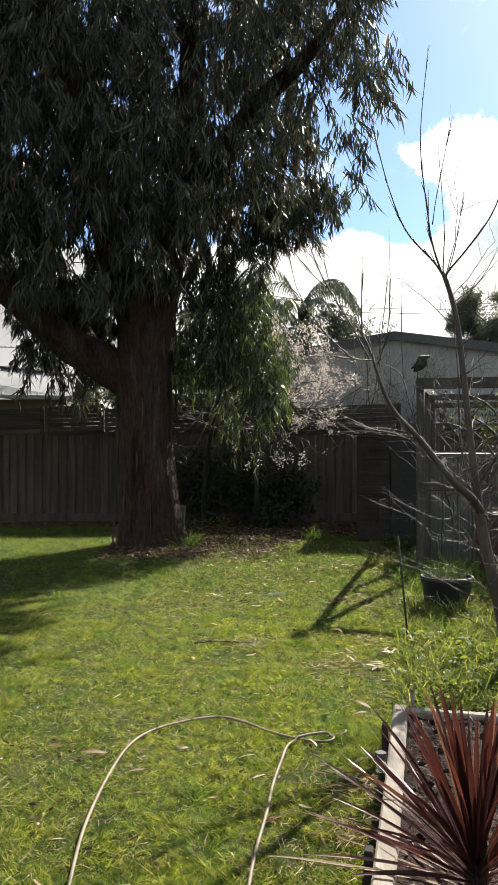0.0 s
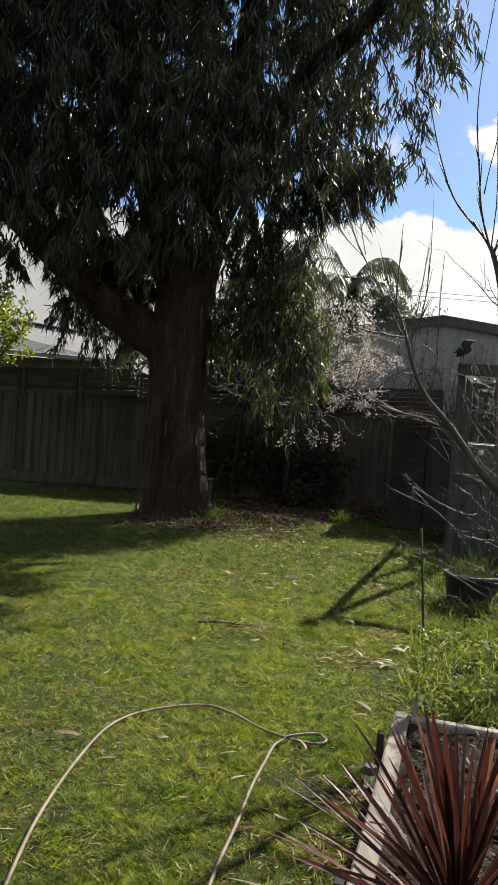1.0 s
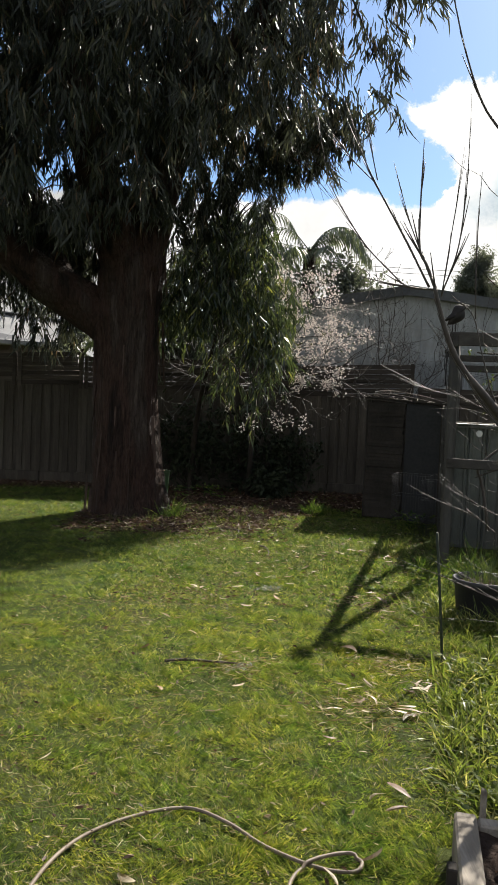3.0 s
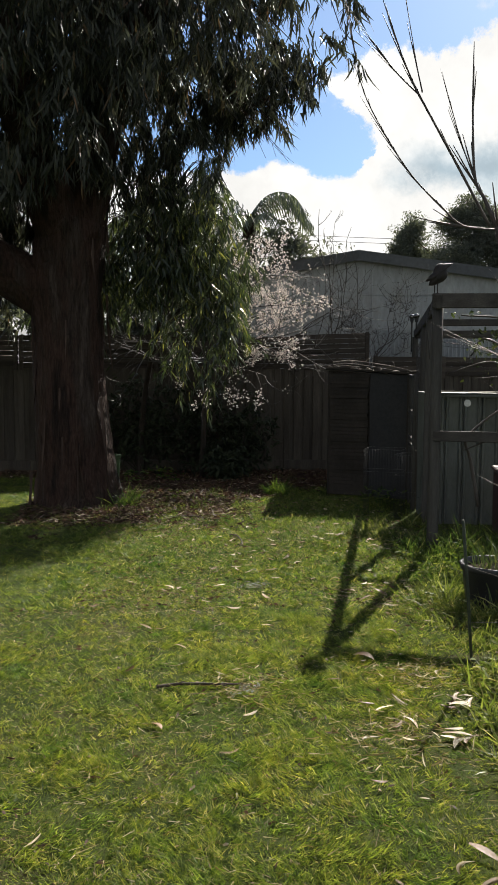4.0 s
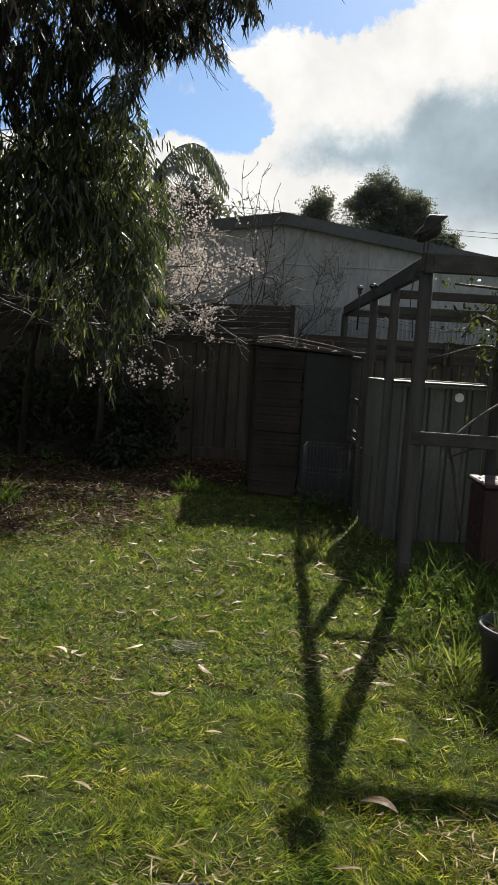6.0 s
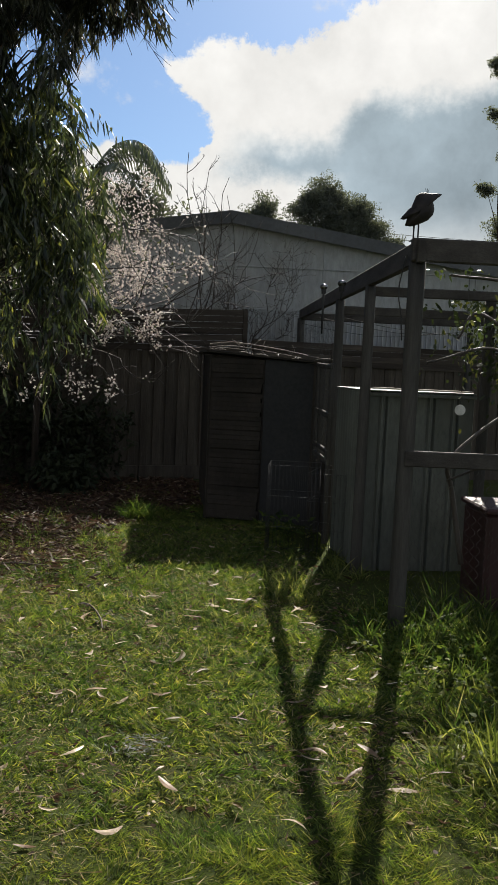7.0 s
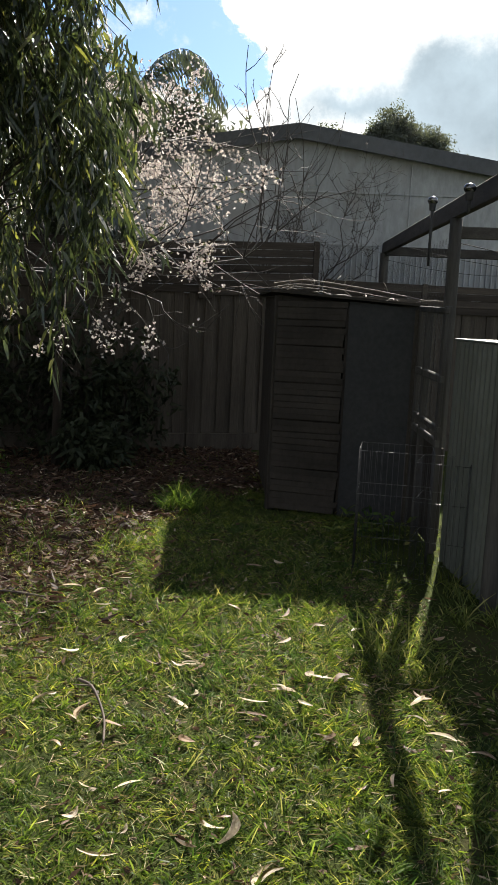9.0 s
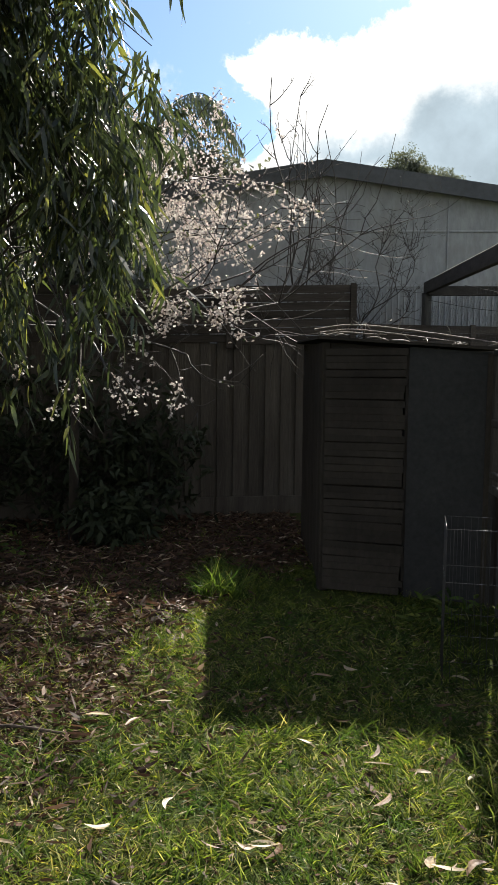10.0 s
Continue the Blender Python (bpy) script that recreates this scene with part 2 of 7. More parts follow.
M_CRUMB = leafy("bark_crumbs", ((0.0, (0.022, 0.014, 0.01)), (0.7, (0.066, 0.038, 0.025)), (1.0, (0.11, 0.068, 0.045))), 0.1, 0.8, 0.1, glow=(1.0, 0.9, 0.8))
M_CHAFF = leafy("pale_chaff", ((0.0, (0.12, 0.13, 0.115)), (1.0, (0.3, 0.31, 0.29))), 0.2, 0.7, 0.2)
M_STRAW = leafy("dry_straw", ((0.0, (0.1, 0.07, 0.036)), (0.5, (0.27, 0.205, 0.105)), (1.0, (0.44, 0.38, 0.24))), 0.2, 0.7, 0.2)
M_DRYLEAF = leafy("dry_gum_leaf", ((0.0, (0.18, 0.105, 0.064)), (0.25, (0.33, 0.23, 0.15)), (0.6, (0.47, 0.38, 0.26)), (1.0, (0.57, 0.5, 0.37))), 0.3, 0.5, 0.4, by_object=True, glow=(1.0, 0.95, 0.85))
M_BARK = furrowed_bark()
M_STRIP = surface("loose_bark_strips", (0.034, 0.022, 0.017), (0.1, 0.07, 0.056), 0.9, scale=5.0, fine=40.0, stretch=(3, 3, 0.4), relief=0.8, depth=0.01, per_piece=0, specular=0.1)
M_PLUM = surface("dark_plum_twig", (0.035, 0.031, 0.028), (0.09, 0.08, 0.072), 0.7, scale=9.0, fine=90.0, relief=0.8, depth=0.003, per_piece=0.1, specular=0.25)
M_TRUNK = surface("dark_smooth_bark", (0.018, 0.014, 0.011), (0.05, 0.04, 0.032), 0.85, scale=6.0, fine=50.0, stretch=(2, 2, 0.5), relief=0.8, depth=0.006, per_piece=0.1, specular=0.2)
M_TWIG = surface("bare_twig_bark", (0.027, 0.022, 0.019), (0.075, 0.063, 0.054), 0.65, scale=9.0, fine=90.0, stretch=(1, 1, 0.4), relief=0.8, depth=0.004, per_piece=0.1, specular=0.35)
M_GUMLEAF = leafy("gum_leaves", ((0.0, (0.024, 0.028, 0.022)), (0.7, (0.041, 0.046, 0.034)), (0.94, (0.07, 0.073, 0.045)), (1.0, (0.13, 0.075, 0.042))), 0.3, 0.42, 0.25, glow=(1.12, 1.1, 0.85))
# the yellow-green top stop colours some leaves as if lit from behind
M_WEEP = leafy("willow_leaves", ((0.0, (0.022, 0.031, 0.018)), (0.55, (0.038, 0.052, 0.028)), (0.86, (0.07, 0.09, 0.038)), (1.0, (0.19, 0.19, 0.058))), 0.42, 0.28, 0.6, glow=(1.2, 1.2, 0.65))
M_OLDVINE = leafy("old_vine_leaves", ((0.0, (0.016, 0.024, 0.01)), (0.8, (0.036, 0.047, 0.019)), (1.0, (0.12, 0.12, 0.04))), 0.2, 0.6, 0.15)
# near black and barely translucent, so the leaves read as deep shade
M_SHRUB = leafy("shade_dark_shrub_leaves", ((0.0, (0.018, 0.024, 0.013)), (1.0, (0.036, 0.044, 0.022))), 0.06, 0.6, 0.15)
M_LEMON = leafy("citrus_leaves", ((0.0, (0.07, 0.12, 0.015)), (0.6, (0.16, 0.2, 0.02)), (1.0, (0.32, 0.3, 0.04))), 0.45, 0.4, 0.5)
M_VINE = leafy("vine_leaves", ((0.0, (0.04, 0.062, 0.024)), (0.7, (0.075, 0.1, 0.032)), (1.0, (0.18, 0.18, 0.06))), 0.25, 0.4, 0.35)
M_PALM = leafy("palm_leaves", ((0.0, (0.05, 0.064, 0.042)), (1.0, (0.1, 0.12, 0.075))), 0.3, 0.4, 0.5)
M_PETAL = leafy("blossom_petals", ((0.0, (0.5, 0.42, 0.38)), (0.5, (0.65, 0.59, 0.54)), (1.0, (0.8, 0.76, 0.71))), 0.35, 0.6, 0.3, glow=(1.0, 0.97, 0.97))
# haze over distance is put into this pale, greyed leaf colour
M_FARLEAF = leafy("far_leaves", ((0.0, (0.075, 0.085, 0.08)), (1.0, (0.12, 0.132, 0.12))), 0.4, 0.75, 0.12)
M_CORDY = leafy("red_strap_leaves", ((0.0, (0.04, 0.012, 0.013)), (0.5, (0.085, 0.024, 0.026)), (0.8, (0.14, 0.045, 0.044)), (1.0, (0.3, 0.17, 0.15))), 0.28, 0.3, 0.6, by_object=True)
M_DEADSTRAP = leafy("dead_strap_leaves", ((0.0, (0.24, 0.145, 0.105)), (1.0, (0.44, 0.345, 0.265))), 0.15, 0.55, 0.4, by_object=True)
M_FENCE = surface("weathered_paling", (0.05, 0.043, 0.035), (0.085, 0.074, 0.061), 0.9, scale=3.0, fine=30.0, stretch=(4, 4, 0.35), relief=0.6, depth=0.006, per_piece=0.2, specular=0.1)
M_SLAT = surface("weathered_slat", (0.032, 0.027, 0.023), (0.075, 0.063, 0.053), 0.88, scale=3.0, fine=30.0, stretch=(0.3, 4, 4), relief=0.6, depth=0.004, per_piece=0.3, specular=0.12)
M_POST = surface("grey_round_timber", (0.033, 0.032, 0.029), (0.07, 0.067, 0.062), 0.85, scale=4.0, fine=40.0, stretch=(3, 3, 0.3), relief=0.6, depth=0.005, per_piece=0.15, specular=0.12)
M_BEAM = surface("grey_beam_timber", (0.035, 0.032, 0.029), (0.075, 0.069, 0.062), 0.85, scale=4.0, fine=40.0, stretch=(1.5, 0.5, 3), relief=0.6, depth=0.005, per_piece=0.15, specular=0.15)
M_COOP = surface("dark_stained_board", (0.025, 0.022, 0.019), (0.042, 0.037, 0.031), 0.85, scale=3.0, fine=35.0, stretch=(1, 1, 0.6), relief=0.5, depth=0.004, per_piece=0.12, specular=0.08)
M_BLUEPANEL = surface("dark_blue_grey_sheet", (0.027, 0.028, 0.029), (0.038, 0.039, 0.039), 0.75, scale=2.0, fine=30.0, per_piece=0.1, specular=0.12)
M_STEEL = surface("galvanised_steel", (0.068, 0.077, 0.069), (0.118, 0.128, 0.114), 0.55, metal=0.3, scale=4.0, fine=45.0, stretch=(1, 1, 0.3), relief=0.15, depth=0.002, per_piece=0.06, stain=(0.085, 0.09, 0.077))
M_SLEEPER = surface("sleeper_timber", (0.14, 0.12, 0.095), (0.26, 0.23, 0.19), 0.88, scale=3.0, fine=30.0, stretch=(5, 0.5, 5), relief=0.3, depth=0.004, per_piece=0.15, stain=(0.13, 0.11, 0.085), specular=0.2)
M_SOIL = surface("garden_soil", (0.016, 0.011, 0.0085), (0.06, 0.042, 0.033), 0.98, scale=9.0, fine=70.0, relief=1.0, depth=0.03, per_piece=0, specular=0.06)
M_HOSE = surface("tan_hose_rubber", (0.115, 0.086, 0.06), (0.21, 0.165, 0.12), 0.65, scale=6.0, fine=80.0, relief=0.15, depth=0.001, per_piece=0, specular=0.3)
M_POT = surface("black_pot_plastic", (0.012, 0.012, 0.013), (0.03, 0.03, 0.032), 0.6, scale=4.0, fine=50.0, relief=0.15, depth=0.001, per_piece=0, specular=0.35)
M_GREENPOT = surface("green_pot_plastic", (0.03, 0.06, 0.025), (0.055, 0.1, 0.04), 0.5, scale=6.0, fine=50.0, relief=0.15, depth=0.001, per_piece=0)
M_STAKE = surface("green_stake_paint", (0.028, 0.036, 0.024), (0.048, 0.058, 0.038), 0.75, scale=8.0, fine=60.0, relief=0.2, depth=0.001, per_piece=0.1, specular=0.2)
M_WALL = surface("pale_wall_paint", (0.265, 0.28, 0.285), (0.345, 0.36, 0.36), 0.75, scale=0.9, fine=14.0, stretch=(1, 1, 0.35), relief=0.2, depth=0.004, per_piece=0.05, stain=(0.265, 0.265, 0.25))
M_ROOF = surface("dark_roof_steel", (0.05, 0.055, 0.06), (0.09, 0.095, 0.1), 0.55, metal=0.2, scale=1.0, fine=16.0, relief=0.15, per_piece=0.05)
M_PALEROOF = surface("pale_roof_steel", (0.16, 0.16, 0.158), (0.215, 0.213, 0.21), 0.75, metal=0.0, scale=0.8, fine=12.0, relief=0.15, per_piece=0.05, specular=0.2)
M_BROWNWALL = surface("brown_brick_wall", (0.07, 0.05, 0.04), (0.13, 0.1, 0.08), 0.9, scale=1.2, fine=18.0, per_piece=0.05)
M_ORNAMENT = surface("rusted_dark_steel", (0.014, 0.012, 0.012), (0.035, 0.03, 0.028), 0.7, metal=0.4, scale=20.0, fine=120.0, relief=0.3, depth=0.001, per_piece=0)
M_WIRE = surface("galvanised_wire", (0.07, 0.07, 0.07), (0.14, 0.14, 0.14), 0.3, metal=0.7, scale=20.0, fine=100.0, relief=0.1, depth=0.001, per_piece=0.1)
M_NET = surface("old_wire_net", (0.025, 0.025, 0.025), (0.05, 0.05, 0.05), 0.6, metal=0.4, scale=20.0, fine=100.0, relief=0.1, depth=0.001, per_piece=0.1)
M_RED = surface("dull_red_plastic", (0.022, 0.007, 0.007), (0.038, 0.011, 0.01), 0.6, scale=4.0, fine=50.0, relief=0.1, depth=0.001, per_piece=0)
M_WHITE = surface("white_enamel", (0.35, 0.35, 0.33), (0.5, 0.5, 0.47), 0.4, scale=10.0, fine=60.0, relief=0.1, depth=0.001, per_piece=0)
M_LAMPCAP = surface("grey_lamp_plastic", (0.035, 0.035, 0.035), (0.06, 0.06, 0.058), 0.7, scale=10.0, fine=60.0, relief=0.1, depth=0.001, per_piece=0, specular=0.2)
M_STEELCAP = surface("dark_polished_steel", (0.1, 0.1, 0.1), (0.2, 0.2, 0.2), 0.2, metal=0.9, scale=10.0, fine=60.0, relief=0.05, depth=0.001, per_piece=0)
M_STICK = surface("dead_stick", (0.1, 0.083, 0.067), (0.27, 0.235, 0.195), 0.75, scale=9.0, fine=70.0, relief=0.6, depth=0.003, per_piece=0.2)
M_BROWNSTICK = surface("damp_brown_stick", (0.036, 0.026, 0.019), (0.1, 0.076, 0.058), 0.75, scale=12.0, fine=80.0, relief=0.6, depth=0.003, per_piece=0.2, specular=0.25)
M_CABLE = surface("cable_rubber", (0.03, 0.03, 0.03), (0.06, 0.06, 0.06), 0.8, per_piece=0, specular=0.05)


def make_glass():
    s = Shader("lamp_glass")
    p = s.node("ShaderNodeBsdfPrincipled", Roughness=0.12)
    p.inputs["Base Color"].default_value = (0.9, 0.9, 0.7, 1)
    p.inputs["Transmission Weight"].default_value = 0.8
    s.link(p.outputs[0], s.out.inputs[0])
    return s.mat


M_GLASS = make_glass()

# ---- building blocks ----


def part(name, bm, material, parent=None, label=""):
    """Links a bmesh as one mesh object, under a thing or under a part."""
    me = bpy.data.meshes.new(name)
    bm.normal_update()
    bm.to_mesh(me)
    bm.free()
    me.materials.append(material)
    ob = new(name, me)
    ob.parent = parent
    if label:
        tagged(ob, label)
    return ob


def thing(name, label, category, at=(0, 0, 0), turn=0.0, group="", kind=""):
    ob = new(name)
    ob.matrix_basis = pose(*at, 0, 0, turn)
    return tagged(ob, label, category, group, kind)


def mass(name, verts, quads, tris, material, parent=None, smooth=False, label=""):
    """One mesh object from large arrays."""
    me = bpy.data.meshes.new(name)
    nq, ntri = len(quads), len(tris)
    me.vertices.add(len(verts))
    me.vertices.foreach_set("co", np.asarray(verts, dtype=np.float32).ravel())
    loops = np.concatenate([np.asarray(quads, dtype=np.int32).ravel(), np.asarray(tris, dtype=np.int32).ravel()])
    me.loops.add(len(loops))
    me.loops.foreach_set("vertex_index", loops)
    me.polygons.add(nq + ntri)
    me.polygons.foreach_set("loop_start", np.concatenate([np.arange(nq) * 4, nq * 4 + np.arange(ntri) * 3]).astype(np.int32))
    if smooth:
        me.polygons.foreach_set("use_smooth", np.ones(nq + ntri, dtype=bool))
    me.update(calc_edges=True)
    me.validate()
    me.materials.append(material)
    ob = new(name, me)
    ob.parent = parent
    if label:
        tagged(ob, label)
    return ob


def unit(a):
    return a / np.maximum(np.linalg.norm(a, axis=-1, keepdims=True), 1e-9)


def blade_arrays(P, D, L, W, bend, profile, rng):
    """Blades or leaves: base P, direction D, length, width, bend (a vector), and the width along the blade; the last row is the tip."""
    n, k = len(P), len(profile)
    side = unit(np.cross(D, unit(rng.normal(size=(n, 3)))))
    rows = []
    for i, w in enumerate(profile):
        s = i / k
        c = P + D * (L * s)[:, None] + bend * (L * s * s)[:, None]
        rows.append(c - side * (W * w * 0.5)[:, None])
        rows.append(c + side * (W * w * 0.5)[:, None])
    rows.append(P + D * L[:, None] + bend * L[:, None])
    V = np.stack(rows, 1).reshape(-1, 3)
    m = 2 * k + 1
    base = np.arange(n)[:, None] * m
    quads = np.concatenate([base + np.array([[2 * i, 2 * i + 1, 2 * i + 3, 2 * i + 2]]) for i in range(k - 1)]) if k > 1 else np.zeros((0, 4), int)
    tris = base + np.array([[2 * k - 2, 2 * k - 1, 2 * k]])
    return V, quads, tris


def blades(name, P, D, L, W, bend, profile, material, parent, seed, label=""):
    V, q, t = blade_arrays(P, D, L, W, bend, profile, np.random.default_rng(seed))
    return mass(name, V, q, t, material, parent, label=label)


def tube_arrays(points, radii, sides=8, rough=0.0, rng=None):
    P = np.asarray(points, float)
    R = np.asarray(radii, float)
    T = np.gradient(P, axis=0)
    T = unit(T)
    ref = np.array([1.0, 0.13, 0.07]) if abs(T[0][0]) < 0.8 else np.array([0.1, 1.0, 0.05])
    A = unit(np.cross(T, ref))
    B = np.cross(T, A)
    ang = np.linspace(0, 2 * np.pi, sides, endpoint=False)
    rr = np.repeat(R[:, None], sides, 1)
    if rough and rng is not None:
        flute = rng.normal(size=sides) * rough
        rr = rr * (1 + flute[None, :] * 0.6 + rng.normal(size=rr.shape) * rough * 0.5)
    V = P[:, None] + A[:, None] * (np.cos(ang) * rr)[..., None] + B[:, None] * (np.sin(ang) * rr)[..., None]
    V = V.reshape(-1, 3)
    n = len(P)
    q = []
    for i in range(n - 1):
        for j in range(sides):
            a, b = i * sides + j, i * sides + (j + 1) % sides
            q.append((a, b, b + sides, a + sides))
    V = np.concatenate([V, P[:1], P[-1:]])
    c0, c1 = n * sides, n * sides + 1
    t = [(c0, (j + 1) % sides, j) for j in range(sides)] + [(c1, (n - 1) * sides + j, (n - 1) * sides + (j + 1) % sides) for j in range(sides)]
    return V, np.array(q), np.array(t)


def smooth_line(points, count):
    """A smooth line through the points."""
    P = np.asarray(points, float)
    if len(P) < 3:
        s = np.linspace(0, 1, count)[:, None]
        return P[0] * (1 - s) + P[-1] * s
    E = np.concatenate([[2 * P[0] - P[1]], P, [2 * P[-1] - P[-2]]])
    out = []
    for u in np.linspace(0, len(P) - 1 - 1e-6, count):
        i = int(u)
        f = u - i
        a, b, c, d = E[i:i + 4]
        out.append(0.5 * (2 * b + (c - a) * f + (2 * a - 5 * b + 4 * c - d) * f * f + (3 * b - a - 3 * c + d) * f ** 3))
    return np.array(out)


def join(pieces):
    V, Q, T, off = [], [], [], 0
    for v, q, t in pieces:
        V.append(v)
        if len(q):
            Q.append(np.asarray(q) + off)
        if len(t):
            T.append(np.asarray(t) + off)
        off += len(v)
    return np.concatenate(V), np.concatenate(Q) if Q else np.zeros((0, 4), int), np.concatenate(T) if T else np.zeros((0, 3), int)


def tube(name, points, radii, material, parent=None, sides=8, rough=0.0, seed=0, label=""):
    v, q, t = tube_arrays(points, radii, sides, rough, np.random.default_rng(seed))
    return mass(name, v, q, t, material, parent, smooth=True, label=label)


def box_bm(size, at=(0, 0, 0), m=None, bevel=0.004, bm=None):
    """A bevelled block, centred at a place; into bm if one is given."""
    own = bmesh.new()
    bmesh.ops.create_cube(own, size=1.0)
    bmesh.ops.scale(own, vec=size, verts=own.verts)
    if bevel:
        bmesh.ops.bevel(own, geom=own.edges[:], offset=min(bevel, min(size) * 0.3), segments=1, affect="EDGES")
    bmesh.ops.transform(own, matrix=(m if m is not None else Matrix.Translation(at)), verts=own.verts)
    if bm is None:
        return own
    tmp = bpy.data.meshes.new("tmp")
    own.to_mesh(tmp)
    own.free()
    bm.from_mesh(tmp)
    bpy.data.meshes.remove(tmp)
    return bm


def bar(name, a, b, w, h, material, parent=None, bevel=0.006, roll=0.0, label=""):
    """A timber or strip from a to b."""
    a, b = Vector(a), Vector(b)
    d = b - a
    m = Matrix.Translation((a + b) / 2) @ d.to_track_quat("Y", "Z").to_matrix().to_4x4() @ Matrix.Rotation(roll, 4, "Y")
    return part(name, box_bm((w, d.length, h), m=m, bevel=bevel), material, parent, label)


def value_noise(x, y, scale, seed):
    g = np.random.default_rng(seed).random((64, 64))
    u, v = x / scale, y / scale
    i, j = np.floor(u).astype(int), np.floor(v).astype(int)
    f, h = u - i, v - j
    f, h = f * f * (3 - 2 * f), h * h * (3 - 2 * h)
    a, b = g[i % 64, j % 64], g[(i + 1) % 64, j % 64]
    c, d = g[i % 64, (j + 1) % 64], g[(i + 1) % 64, (j + 1) % 64]
    return (a * (1 - f) + b * f) * (1 - h) + (c * (1 - f) + d * f) * h


def lie(x, y):
    """The height of the ground."""
    x, y = np.asarray(x, float), np.asarray(y, float)
    near = np.exp(-((x / 14) ** 2 + ((y - 7) / 14) ** 2))
    return near * ((value_noise(x + 50, y + 50, 0.9, 3) - 0.5) * 0.035 + (value_noise(x + 50, y + 50, 3.1, 4) - 0.5) * 0.05)


# ---- the ground ----


def make_ground():
    s = np.linspace(-1, 1, 181)
    g = np.sinh(s * 5.6) / np.sinh(5.6) * 400
    X, Y = np.meshgrid(g, g + 7.0, indexing="ij")
    Z = lie(X, Y)
    V = np.stack([X, Y, Z], -1).reshape(-1, 3)
    n = len(g)
    i, j = np.meshgrid(np.arange(n - 1), np.arange(n - 1), indexing="ij")
    a = (i * n + j).ravel()
    quads = np.stack([a, a + n, a + n + 1, a + 1], 1)
    ob = mass("ground", V, quads, np.zeros((0, 3), int), M_GROUND, smooth=True)
    tagged(ob, "mown back-yard ground with earth showing between the grass", "ground", kind="structure")


make_ground()


def litter_weight(x, y):
    """How far a place lies in the strip of fallen leaves along the fence and round the big trunk."""
    edge = 11.3 + 1.1 * np.clip(x, -0.9, 0) + 0.9 * np.clip(x, 0, 0.6) + 2.6 * np.clip(x - 0.6, 0, 0.6) + (value_noise(x + 30, y + 30, 0.45, 9) - 0.5) * 1.2
    patch = np.exp(-(((x + 0.15) / 0.75) ** 2 + ((y - 11.6) / 0.75) ** 2)) * 0.9
    w = np.clip((y - edge) / 0.7, 0, 1)
    w = np.where(x < -2.1, np.clip((y - 14.6) / 0.6, 0, 1), np.where(x < -1.3, w * 0.55, w))
    return np.clip(np.maximum(w, patch), 0, 1)


def in_bed(x, y):
    u = (x - 0.76) * 0.977 - (y - 4.28) * 0.212
    v = (x - 0.76) * 0.212 + (y - 4.28) * 0.977
    return (u > -0.05) & (v < 0.03)


